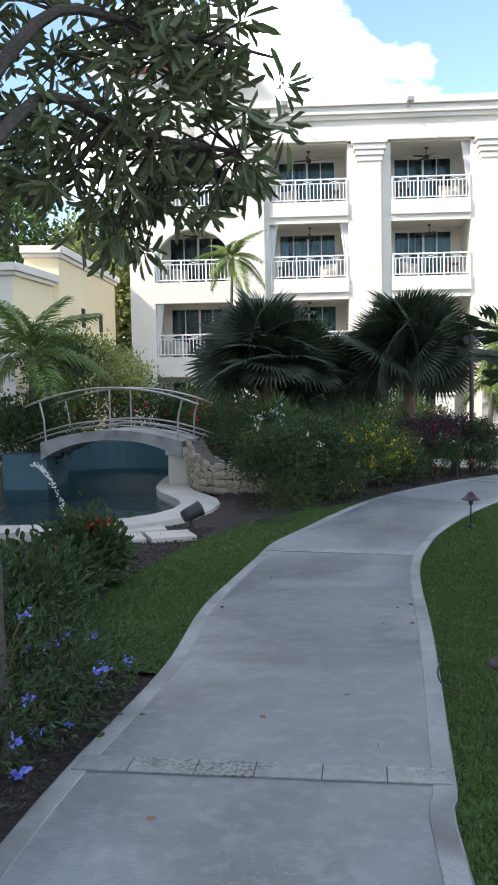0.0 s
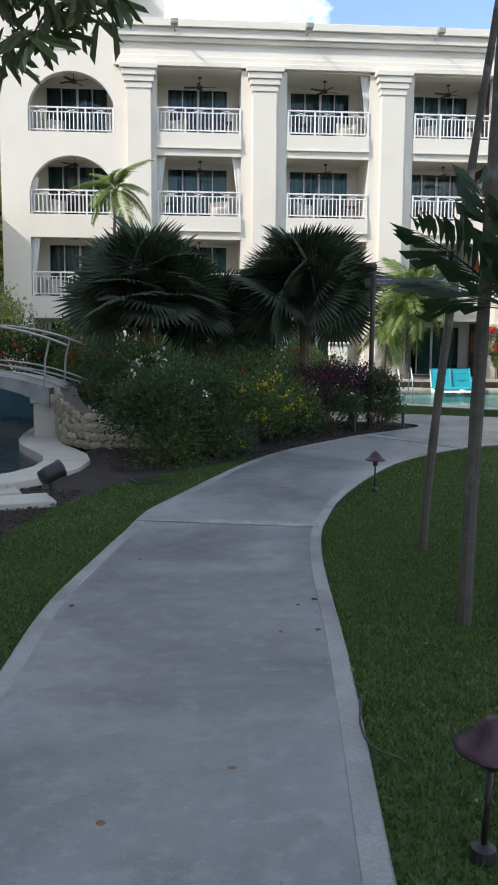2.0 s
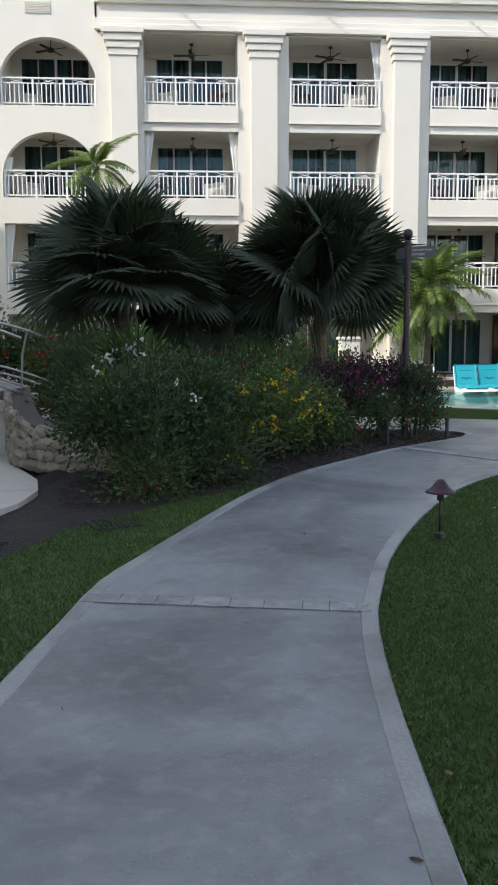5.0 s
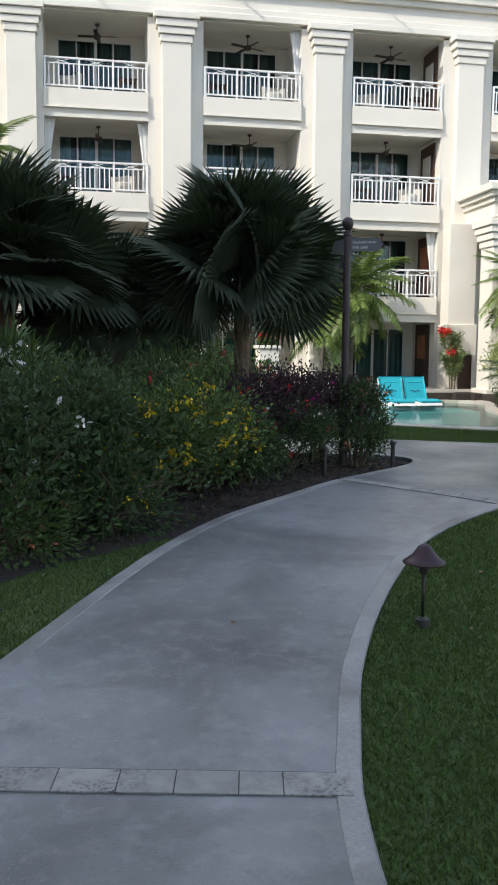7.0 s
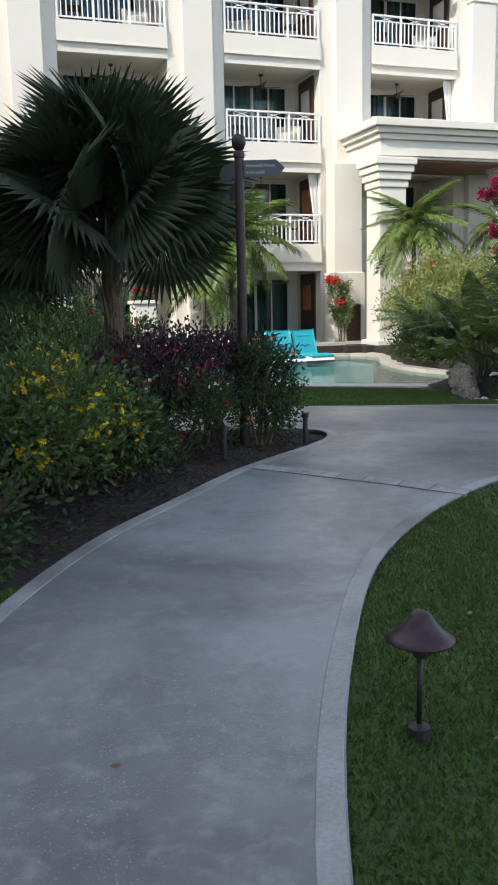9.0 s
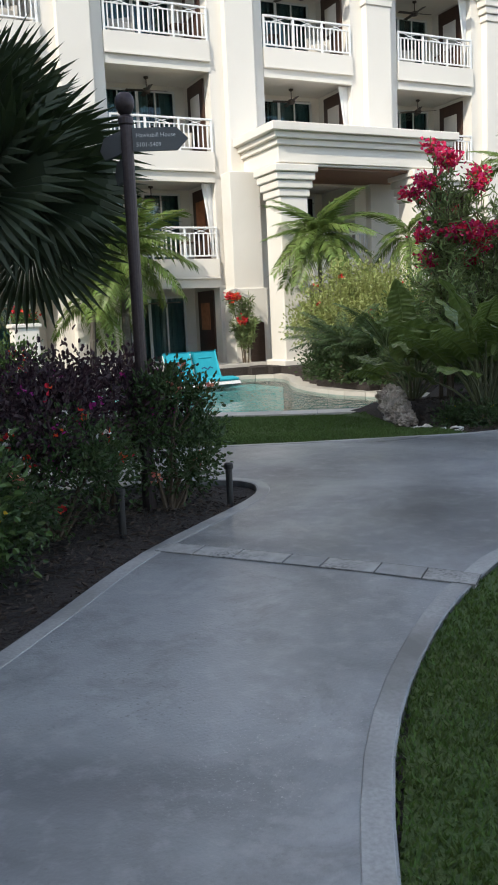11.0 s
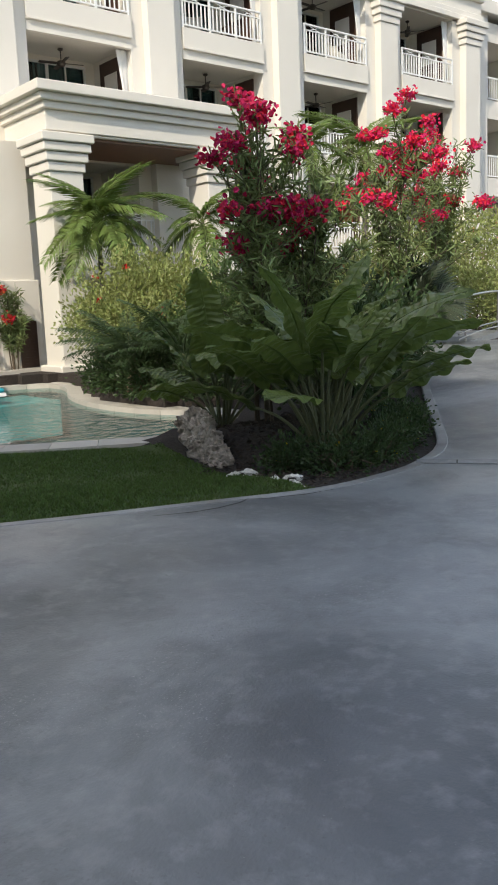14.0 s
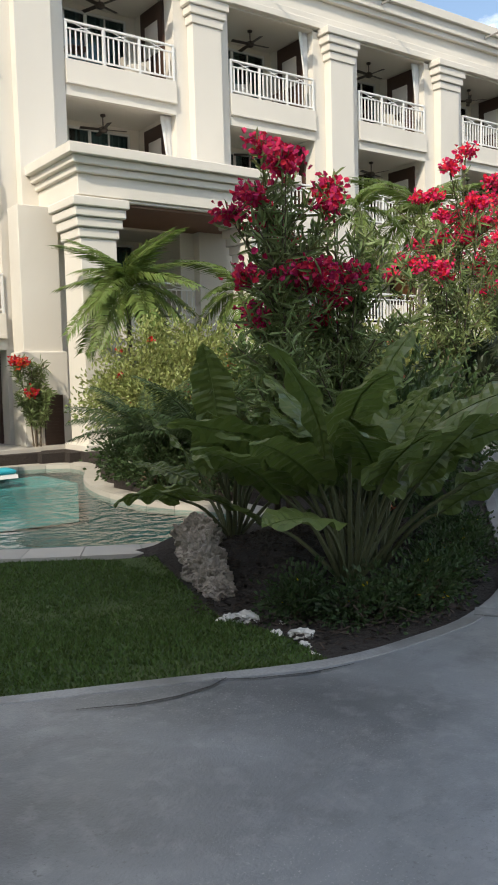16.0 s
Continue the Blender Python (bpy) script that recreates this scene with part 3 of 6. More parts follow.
def stone_strip(a, b, width, count, far=0.013, gap=0.006, seed=3):
    """A row of cut coral stones set flush across the path, in dark joints."""
    hold = holder("stone_strip", label="row of pitted coral stones across the concrete path", category="paving", kind="structure")
    a, b = Vector((*a, 0)), Vector((*b, 0))
    d = (b - a).normalized()
    n = Vector((-d.y, d.x, 0))
    run = (b - a).length
    steps = 14
    bm = bmesh.new()
    rows = []
    for k in range(steps + 1):
        p = a + d * run * k / steps
        rows.append([bm.verts.new((c.x, c.y, ground_at(c.x, c.y) + 0.003)) for c in (p - n * (width / 2 + 0.002), p + n * (width / 2 + far))])
    for r, s in zip(rows, rows[1:]):
        bm.faces.new((r[0], s[0], s[1], r[1]))
    part("joint_bed", bm, "joint", hold)
    rnd = random.Random(seed)
    cuts = [0.0]
    for k in range(1, count):
        cuts.append((k + rnd.uniform(-0.15, 0.15)) / count)
    cuts.append(1.0)
    for u, v in zip(cuts, cuts[1:]):
        p, q = a + d * (run * u + gap), a + d * (run * v - gap)
        bm = bmesh.new()
        low, top = [], []
        for c in (p - n * width / 2, q - n * width / 2, q + n * width / 2, p + n * width / 2):
            z = ground_at(c.x, c.y)
            low.append(bm.verts.new((c.x, c.y, z - 0.03)))
            top.append(bm.verts.new((c.x, c.y, z + 0.009)))
        bm.faces.new(top)
        for k in range(4):
            bm.faces.new((low[k], low[(k + 1) % 4], top[(k + 1) % 4], top[k]))
        part("stone", bm, "coral", hold)


stone_strip((-0.84, 2.86), (0.9, 2.72), 0.16, 6, 0.012, 0.003)
stone_strip((-0.16, 9.42), (1.69, 9.08), 0.16, 8, 0.014, 0.0025, 5)
stone_strip((3.44, 15.04), (4.69, 13.56), 0.175, 7, 0.02, 0.005, 7)
stone_strip((9.2, 17.5), (11.2, 14.75), 0.17, 9)

# terrace in front of the building
tagged(part("terrace", boxes((-6.4, 4.9, 29.5, 34.0, 0.0, 0.335), (4.9, 11.95, 31.3, 34.0, -0.2, 0.335), (11.95, 30.5, 31.6, 34.0, -0.2, 0.335), (12.3, 30.5, 29.9, 31.6, -0.2, 0.06)), "terrace"), "pale stone terrace at the foot of the building", "terrace", kind="structure")

# ---- the hotel ----
BAY_L = (-0.67, 4.12, 8.88, 13.62, 18.3, 22.95, 27.6)
BAY_R = (2.43, 7.21, 11.91, 16.62, 21.25, 25.85, 30.5)
FLOORS = (0.335, 3.31, 6.28, 9.26)
HEADS = (2.5, 5.45, 8.45, 11.5)
WALL, FACE, BACK = 32.98, 32.7, 34.95
END_R = 32.3

hotel = holder("hotel_building", (0, 0, 0), label="four-storey cream stucco hotel with recessed balconies", category="building")


def hpart(name, bm, mat="stucco", label=""):
    return part(name, bm, mat, hotel, label)


# walls between the openings, from ground to cornice, as deep as the balconies
edges = [(-2.12, BAY_L[0])] + [(BAY_R[i], BAY_L[i + 1]) for i in range(6)] + [(BAY_R[6], END_R)]
for x0, x1 in edges:
    hpart("pier", boxes((x0, x1, WALL, BACK, 0.2, 11.5)))
    m = (x0 + x1) / 2
    a, b = (m - 0.44, m + 0.44) if x0 > -2 else (-1.72, -0.86)
    hpart("pilaster", boxes((a, b, FACE, WALL, 0.335, 10.72), bevel=0.012))
    hpart("pilaster_base", boxes((a - 0.06, b + 0.06, FACE - 0.06, WALL, 0.335, 2.3), (a - 0.1, b + 0.1, FACE - 0.1, WALL, 2.3, 2.42), bevel=0.012))
    hpart("capital", boxes((a - 0.05, b + 0.05, FACE - 0.04, WALL, 10.72, 10.93), (a - 0.11, b + 0.11, FACE - 0.09, WALL, 10.94, 11.14), (a - 0.18, b + 0.18, FACE - 0.14, WALL, 11.15, 11.36), (a - 0.25, b + 0.25, FACE - 0.2, WALL, 11.37, 11.56), bevel=0.015))
# cornice and parapet
for name, proud, z0, z1 in (("architrave", 0.16, 11.56, 11.74), ("architrave", 0.1, 11.742, 11.93), ("frieze", 0.0, 11.932, 12.4), ("cornice", 0.14, 12.402, 12.56), ("cornice", 0.24, 12.562, 12.86), ("parapet", 0.36, 12.862, 13.12)):
    hpart(name, boxes((-2.2, END_R, WALL - proud, BACK, z0, z1), bevel=0.01))
hpart("roof", boxes((-6.3, END_R, 33.6, 45, 12.3, 12.6), (-6.3, END_R, BACK + 2.2, 45, 0.2, 12.3)))
# balcony slabs with their fascia
for i in range(7):
    for k in (1, 2, 3):
        x0, x1, z = BAY_L[i], BAY_R[i], FLOORS[k]
        hpart("fascia", boxes((x0, x1, WALL - 0.09, WALL + 0.1, z - 0.5, z + 0.005), bevel=0.006))
        hpart("beam", boxes((x0, x1, WALL - 0.03, WALL + 0.1, HEADS[k - 1], z - 0.562)))
        hpart("moulding", boxes((x0, x1, WALL - 0.12, WALL + 0.1, z - 0.56, z - 0.502), bevel=0.006))
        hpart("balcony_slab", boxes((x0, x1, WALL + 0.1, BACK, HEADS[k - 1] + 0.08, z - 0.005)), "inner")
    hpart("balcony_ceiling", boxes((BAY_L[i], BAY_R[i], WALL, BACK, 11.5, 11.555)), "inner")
# arched wing
ARCH_L, ARCH_R, WING_L = -5.3, -2.2, -6.3
hpart("wing_pier", boxes((WING_L, ARCH_L, WALL, BACK, 0.2, 14.2)))
hpart("beam", boxes((ARCH_L, ARCH_R, WALL, WALL + 0.25, 2.5, 3.31)))
hpart("beam", boxes((ARCH_L, ARCH_R, WALL, WALL + 0.25, 5.45, 6.28)))
mid, rad = (ARCH_L + ARCH_R) / 2, (ARCH_R - ARCH_L) / 2
for base, spring, top in ((6.28, 6.95, 9.2), (9.2, 9.9, 14.2)):
    bm = bmesh.new()
    n = 20
    prev = None
    for s in range(n + 1):
        a = math.pi * s / n
        x, z = mid - rad * math.cos(a), spring + rad * 0.92 * math.sin(a)
        ring = [bm.verts.new(c) for c in ((x, WALL, z), (x, WALL, top), (x, WALL + 0.3, z))]
        if prev:
            bm.faces.new((prev[0], ring[0], ring[1], prev[1]))
            bm.faces.new((prev[0], prev[2], ring[2], ring[0]))
        prev = ring
    bmesh.ops.recalc_face_normals(bm, faces=bm.faces[:])
    hpart("arch", bm)
hpart("wing_pier", boxes((ARCH_R, -2.12, WALL, BACK, 0.2, 14.2)))
hpart("wing_pier", boxes((-2.12, -0.4, WALL + 0.5, BACK, 13.12, 14.2)))
for d, z0, z1 in ((0.26, 3.0, 3.3), (0.26, 5.95, 6.27), (0.31, 8.6, 9.19), (0.31, 11.6, 12.2)):
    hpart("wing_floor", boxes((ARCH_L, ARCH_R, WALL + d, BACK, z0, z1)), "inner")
hpart("wing_cornice", boxes((WING_L - 0.1, -1.6, WALL - 0.12, WALL, 14.0, 14.2), (WING_L - 0.2, -1.5, WALL - 0.25, BACK, 14.2, 14.4), bevel=0.01))
# clay tiles on the wing's roof
tiles = boxes((WING_L - 0.3, -1.4, WALL - 0.35, BACK, 14.4, 14.46))
for k in range(19):
    x = WING_L - 0.15 + k * 0.265
    tube([(x, WALL - 0.42, 14.48), (x, BACK, 15.4)], 0.11, 8, tiles)
hpart("tiled_roof", tiles, "rooftile", "red clay barrel tiles")
slats = boxes(*[(-4.4, -3.6, WALL - 0.03, WALL - 0.005, 12.05 + 0.05 * k, 12.08 + 0.05 * k) for k in range(7)])
hpart("vent", slats, "inner", "small louvred wall vent")


# the wing that goes on beyond the last bay
for x0, x1 in ((32.3, 33.6), (36.6, 37.8), (40.8, 42.5)):
    hpart("wing_pier", boxes((x0, x1, 33.6, 36.0, 0.2, 13.0)))
for z in (2.6, 5.6, 8.6, 11.5):
    hpart("wing_band", boxes((32.3, 42.5, 33.75, 36.0, z, z + 0.72)))
for x0, x1 in ((33.6, 36.6), (37.8, 40.8)):
    for z in (3.32, 6.32, 9.32):
        hpart("wing_rail", boxes((x0, x1, 33.8, 33.84, z + 0.84, z + 0.9), (x0, x1, 33.8, 33.84, z + 0.06, z + 0.1), *[(x0 + 0.15 * k, x0 + 0.15 * k + 0.03, 33.805, 33.835, z + 0.1, z + 0.84) for k in range(20)]), "white")
# dark sheet in place of the shade deep in the wing's openings
hpart("wing_recess_shade", boxes((33.0, 42.3, 36.0, 36.2, 0.2, 12.6)), "dark")
hpart("wing_cornice", boxes((32.3, 42.7, 33.4, 36.2, 12.4, 12.9), bevel=0.02))

# back walls with their sliding doors
def door_set(x0, x1, z, head):
    """Back wall of one balcony, with a four-leaf sliding door and its curtain."""
    d0, d1 = x0 + 0.28, x0 + 0.28 + min(2.45, x1 - x0 - 0.45)
    top = z + 2.12 if z > 1 else z + 2.02
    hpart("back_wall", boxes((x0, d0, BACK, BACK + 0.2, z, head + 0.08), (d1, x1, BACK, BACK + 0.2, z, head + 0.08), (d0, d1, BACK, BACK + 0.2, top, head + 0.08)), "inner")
    d = hpart("sliding_door", boxes((d0, d1, BACK + 0.02, BACK + 0.1, top - 0.06, top), (d0, d1, BACK + 0.02, BACK + 0.1, z, z + 0.06), (d0, d0 + 0.06, BACK + 0.021, BACK + 0.099, z, top), (d1 - 0.06, d1, BACK + 0.021, BACK + 0.099, z, top)), "frame")
    w = (d1 - d0 - 0.12) / 4
    for k in range(4):
        a = d0 + 0.06 + k * w
        st = 0.045 if k != 2 else 0.09
        part("leaf_frame", boxes((a, a + st, BACK + 0.04, BACK + 0.08, z + 0.06, top - 0.06)), "frame", d)
        part("pane", boxes((a + st, a + w, BACK + 0.055, BACK + 0.065, z + 0.06, top - 0.06)), "pane", d)
    bm = bmesh.new()
    rows = []
    n = 44
    for s in range(n + 1):
        x = d0 + (d1 - d0) * s / n
        y = BACK + 0.22 + 0.035 * math.sin(s * 1.9)
        rows.append([bm.verts.new((x, y, z)), bm.verts.new((x, y, top))])
    rnd = random.Random(int(x0 * 10 + z * 7))
    gap = rnd.choice((8, 14, 22, 30))
    for s in range(n):
        if not gap <= s < gap + rnd.choice((3, 6)):
            bm.faces.new((rows[s][0], rows[s + 1][0], rows[s + 1][1], rows[s][1]))
    part("curtain", bm, "curtain", d, "teal-grey curtain")


for i in range(7):
    for k in range(4):
        door_set(BAY_L[i], BAY_R[i], FLOORS[k], HEADS[k])
for k in range(4):
    door_set(ARCH_L, ARCH_R, FLOORS[k] - (0.06 if k == 3 else 0), (2.5, 5.95, 8.6, 11.6)[k])
# dark sheet behind the doors, for the rooms' darkness
hpart("room_shade_sheet", boxes((-6.2, END_R, BACK + 1.6, BACK + 1.7, 0.3, 12.3)), "dark")

# ---- portico ----
port = holder("portico", (0, 0, 0), label="cream portico with stepped capitals before the hotel", category="portico")
PL, PR, PF = 12.72, 18.2, 30.5


def column(x0, x1, y0, y1):
    part("shaft", boxes((x0, x1, y0, y1, -0.05, 4.75), bevel=0.02), "stucco", port)
    part("plinth", boxes((x0 - 0.12, x1 + 0.12, y0 - 0.12, y1 + 0.12, -0.05, 0.4), bevel=0.03), "stucco", port)
    part("capital", boxes((x0 - 0.05, x1 + 0.05, y0 - 0.05, y1 + 0.05, 4.75, 4.95), (x0 - 0.11, x1 + 0.11, y0 - 0.11, y1 + 0.11, 4.96, 5.16), (x0 - 0.17, x1 + 0.17, y0 - 0.17, y1 + 0.17, 5.17, 5.36), (x0 - 0.23, x1 + 0.23, y0 - 0.23, y1 + 0.23, 5.37, 5.56), bevel=0.02), "stucco", port)


column(12.75, 13.6, 30.65, 31.5)
column(17.2, 18.05, 30.65, 31.5)
for name, out, front, z0, z1 in (("architrave", -0.1, 0.15, 5.558, 5.62), ("frieze", 0.0, 0.1, 5.622, 6.06), ("cornice", 0.08, 0.0, 6.062, 6.22), ("cornice", 0.18, -0.1, 6.222, 6.38), ("cornice", 0.3, -0.22, 6.382, 6.6)):
    part(name, boxes((PL - out, PR + out, PF + front, WALL, z0, z1), bevel=0.015), "stucco", port)
part("soffit", boxes((PL + 0.2, PR - 0.2, PF + 0.25, WALL, 5.5, 5.555)), "soffit", port, "stained timber soffit")
part("side_pier", boxes((11.97, 12.9, 32.1, 32.7, 0.3, 5.62), (11.9, 12.97, 32.03, 32.72, 0.3, 2.42), bevel=0.015), "stucco", port)
part("louvre_screen", boxes((12.35, 12.8, 31.99, 32.025, 0.34, 1.45), *[(12.36, 12.79, 31.965, 31.99, 0.4 + 0.07 * k, 0.44 + 0.07 * k) for k in range(15)]), "wood", port, "dark louvred wooden screen")

# ---- balcony railings ----
def railing(x0, x1, z):
    rail = holder("balcony_railing", ((x0 + x1) / 2, WALL - 0.02, z), label="white painted balcony railing with crossed top panel", category="railing", group="hotel balcony railings")
    h = (x1 - x0) / 2 - 0.02
    part("top_rail", boxes((-h, h, -0.035, 0.035, 0.85, 0.9), bevel=0.006), "white", rail)
    part("middle_rail", boxes((-h, h, -0.02, 0.02, 0.7, 0.73)), "white", rail)
    part("bottom_rail", boxes((-h, h, -0.02, 0.02, 0.07, 0.11)), "white", rail)
    post = mesh_of("post", boxes((-0.03, 0.03, -0.03, 0.03, 0.0, 0.85)), "white")
    bar = mesh_of("baluster", boxes((-0.016, 0.016, -0.014, 0.014, 0.11, 0.7)), "white")
    cross = bmesh.new()
    span = 2 * h / 6
    for s in (1, -1):
        tube([(-span * 0.5, 0, 0.715 if s > 0 else 0.855), (span * 0.5, 0, 0.855 if s > 0 else 0.715)], 0.012, 4, cross)
    cross = mesh_of("cross", cross, "white")
    for k in range(4):
        again("post", post, rail, (-h + 0.03 + (2 * h - 0.06) * k / 3, 0, 0))
    for k in range(3):
        again("cross", cross, rail, (-h + 2 * h * (2 * k + 1) / 6, 0, 0))
    n = 21
    for k in range(1, n):
        if k % 7:
            again("baluster", bar, rail, (-h + 2 * h * k / n, 0, 0))
    return rail


first = railing(BAY_L[0], BAY_R[0], FLOORS[1])
for i in range(7):
    for k in (1, 2, 3):
        if (i, k) in ((0, 1), (3, 1)):
            continue
        wide = (BAY_R[i] - BAY_L[i]) / 3.1
        r = copy_thing(first, pose((BAY_L[i] + BAY_R[i]) / 2, WALL - 0.02, FLOORS[k] + 0.005))
        r.scale = (wide, 1, 1)
railing(13.75, 17.1, 3.31)
for k in (1, 2, 3):
    copy_thing(first, pose((ARCH_L + ARCH_R) / 2, WALL + 0.12, (3.31, 6.28, 9.2)[k - 1] + 0.005))

# ---- ceiling fans ----
def ceiling_fan(at, turn):
    f = holder("ceiling_fan", at, label="dark bronze ceiling fan under a balcony ceiling", category="ceiling fan", group="balcony fans")
    f.rotation_euler = (0, 0, turn)
    part("canopy", lathe([(0.02, 0), (0.07, 0), (0.07, -0.04), (0.02, -0.07)][::-1], 10), "fan", f)
    part("rod", lathe([(0.014, -0.3), (0.014, -0.05)], 6), "fan", f)
    part("motor", lathe([(0.03, -0.46), (0.09, -0.44), (0.12, -0.38), (0.1, -0.32), (0.03, -0.29)], 12), "fan", f)
    bm = boxes((0.1, 0.6, -0.06, 0.06, -0.375, -0.362), bevel=0.004)
    bmesh.ops.rotate(bm, verts=bm.verts[:], cent=(0, 0, -0.37), matrix=Matrix.Rotation(0.2, 3, "X"))
    blade = mesh_of("blade", bm, "fan")
    for k in range(4):
        again("blade", blade, f, turn=(0, 0, k * math.pi / 2))
    return f


fan1 = ceiling_fan((0.9, 33.9, HEADS[1]), 0.4)
rnd = random.Random(5)
for i in range(7):
    for k in range(4):
        if (i, k) != (0, 1):
            copy_thing(fan1, pose((BAY_L[i] + BAY_R[i]) / 2 + rnd.uniform(-0.1, 0.1), 33.9, HEADS[k], 0, 0, rnd.uniform(0, 90)))
for k, z in enumerate((5.94, 8.59, 11.59)):
    copy_thing(fan1, pose(mid, 33.9, z, 0, 0, rnd.uniform(0, 90)))

# ---- unseen block to the west, added to keep the garden in shade ----
tagged(part("shade_block_west", boxes((-26, -8.0, -30, 11.5, 0.1, 20.3), (-26, -8.0, 11.5, 17.5, 0.1, 15), bevel=0.05), "stucco"), "plain tall cream block, out of view, added for its shade", "wall", kind="structure")

# ---- plants ----
def unit(a):
    return a / np.maximum(np.linalg.norm(a, axis=-1, keepdims=True), 1e-6)


def leaf_mesh(name, pos, way, length, width, material, rng, fold=0.25, droop=0.15, mid=0.45):
    """Many pointed leaves: each two faces folded along the midrib."""
    n = len(pos)
    way = unit(way)
    side = unit(np.cross(way, rng.normal(size=(n, 3))))
    up = np.cross(side, way)
    ln = (length * rng.uniform(0.7, 1.25, n))[:, None]
    wd = (width * rng.uniform(0.75, 1.2, n))[:, None]
    base, tip = pos, pos + way * ln - up * ln * droop
    m, q = pos + way * ln * mid * 0.65, pos + way * ln * (mid + 0.28) - up * ln * droop * 0.35
    lift = up * wd * fold
    vs = np.stack([base, m + side * wd * 0.47 + lift, q + side * wd * 0.4 + lift, tip, q - side * wd * 0.4 + lift, m - side * wd * 0.47 + lift], 1).reshape(-1, 3)
    k = np.arange(n)[:, None] * 6
    fs = np.concatenate([k + np.array([[0, 1, 2, 3]]), k + np.array([[0, 3, 4, 5]])], 1).reshape(-1, 4)
    me = bpy.data.meshes.new(name)
    me.from_pydata(vs.tolist(), [], fs.tolist())
    me.materials.append(M[material])
    return me


def strew(name, parent, pos, way, length, width, material, rng, **kw):
    ob = new(name, leaf_mesh(name, pos, way, length, width, material, rng, **kw))
    ob.parent = parent
    ob["kind"] = "stuff"
    return ob


def clumps(rng, count, radii, low=-0.6, hollow=0.55):
    """Clump centres spread over an uneven rounded crown."""
    d = unit(rng.normal(size=(count * 3, 3)))
    d = d[d[:, 2] > low][:count]
    r = rng.uniform(hollow, 1.0, len(d)) ** 0.7
    wob = 1 + 0.22 * np.sin(d[:, 0] * 5 + d[:, 1] * 3 + rng.uniform(0, 6)) * np.cos(d[:, 2] * 4 + d[:, 0] * 2)
    return d * (r * wob)[:, None] * np.array(radii), d


def shrub(name, at, radii, lift, leaf, count, material, flowers=(), label="", category="shrub", seed=1, stems=7, clump=0.16, group="", stem_mat="twig", low=-0.6, hollow=0.55, per=None):
    """A bush: thin stems from one foot, leaves in clumps, flowers on the outside. radii of the crown; lift: height of its middle."""
    rng = np.random.default_rng(seed)
    s = holder(name, (at[0], at[1], ground_at(*at) - 0.05), label=label, category=category, group=group)
    per = per or 26
    k = max(6, count // per)
    c, d = clumps(rng, k, radii, low, hollow)
    c = c + np.array([0, 0, lift])
    c = c[c[:, 2] > 0.06]
    idx = rng.integers(0, len(c), count)
    off = rng.normal(size=(count, 3)) * clump
    pos = c[idx] + off
    pos[:, 2] = np.maximum(pos[:, 2], 0.04)
    way = unit(off + 0.5 * unit(c[idx] - np.array([0, 0, lift * 0.6])) * clump + rng.normal(size=(count, 3)) * clump * 0.6 + np.array([0, 0, clump * 0.35]))
    strew("foliage", s, pos, way, leaf[0], leaf[1], material, rng)
    pick = c[rng.permutation(len(c))[:stems]]
    for p in pick:
        r0 = 0.012 + 0.012 * max(radii)
        foot = Vector((rng.uniform(-0.08, 0.08), rng.uniform(-0.08, 0.08), -0.02))
        end = Vector(p)
        bend = foot.lerp(end, 0.5) + Vector((rng.uniform(-0.08, 0.08), rng.uniform(-0.08, 0.08), 0.1))
        part("stem", tube(curve_points([foot, bend, end], 3), [r0 * (1 - 0.75 * q / 6) for q in range(7)], 5), stem_mat, s)
    for mat, heads, petals, size in flowers:
        outer = c[np.argsort(-np.linalg.norm((c - np.array([0, 0, lift])) / np.array(radii), axis=1))][: max(3, int(len(c) * 0.7))]
        hc = outer[rng.integers(0, len(outer), heads)] + unit(rng.normal(size=(heads, 3))) * clump * 0.9
        pp = np.repeat(hc, petals, 0) + rng.normal(size=(heads * petals, 3)) * size * 0.55
        pp[:, 2] = np.maximum(pp[:, 2], 0.05)
        strew("blossom", s, pp, rng.normal(size=(heads * petals, 3)), size, size * 0.8, mat, rng, mid=0.6)
    return s


# fan palms
def fan_frond(seed, stalk=0.8, rad=1.05, segs=44):
    """One fan leaf on its stalk; the blade bends down from the stalk's end."""
    rng = random.Random(seed)
    bm = bmesh.new()
    tube([(0, 0, 0), (stalk * 0.5, 0, 0.03), (stalk, 0, 0)], [0.022, 0.016, 0.012], 5, bm)
    bend = Matrix.Rotation(radians(rng.uniform(0, 26)), 4, "Y")
    hub = Vector((stalk, 0, 0))
    spread = radians(rng.uniform(128, 145))
    for k in range(segs):
        a0, a1 = (-spread + 2 * spread * (k + q) / segs for q in (0, 1))
        am = (a0 + a1) / 2
        r = rad * (1 - 0.18 * (abs(am) / spread) ** 2) * rng.uniform(0.94, 1.04)
        free = r * 0.7
        def at(a, q, h):
            sag = -0.16 * (q / rad) ** 2 - 0.1 * max(0, q - free) / rad
            return hub + bend @ Vector((q * math.cos(a), q * math.sin(a), h * q + sag))
        b = bm.verts.new(at(am, 0.03, 0))
        l1, m1, r1 = bm.verts.new(at(a0, free, -0.018)), bm.verts.new(at(am, free, 0.03)), bm.verts.new(at(a1, free, -0.018))
        tip = bm.verts.new(at(am + rng.uniform(-0.02, 0.02), r, -0.03 + rng.uniform(-0.06, 0.02)))
        bm.faces.new((b, l1, m1)), bm.faces.new((b, m1, r1)), bm.faces.new((l1, tip, m1)), bm.faces.new((m1, tip, r1))
    return mesh_of("frond", bm, "leaf_fan")


FANS = [fan_frond(k) for k in range(4)]


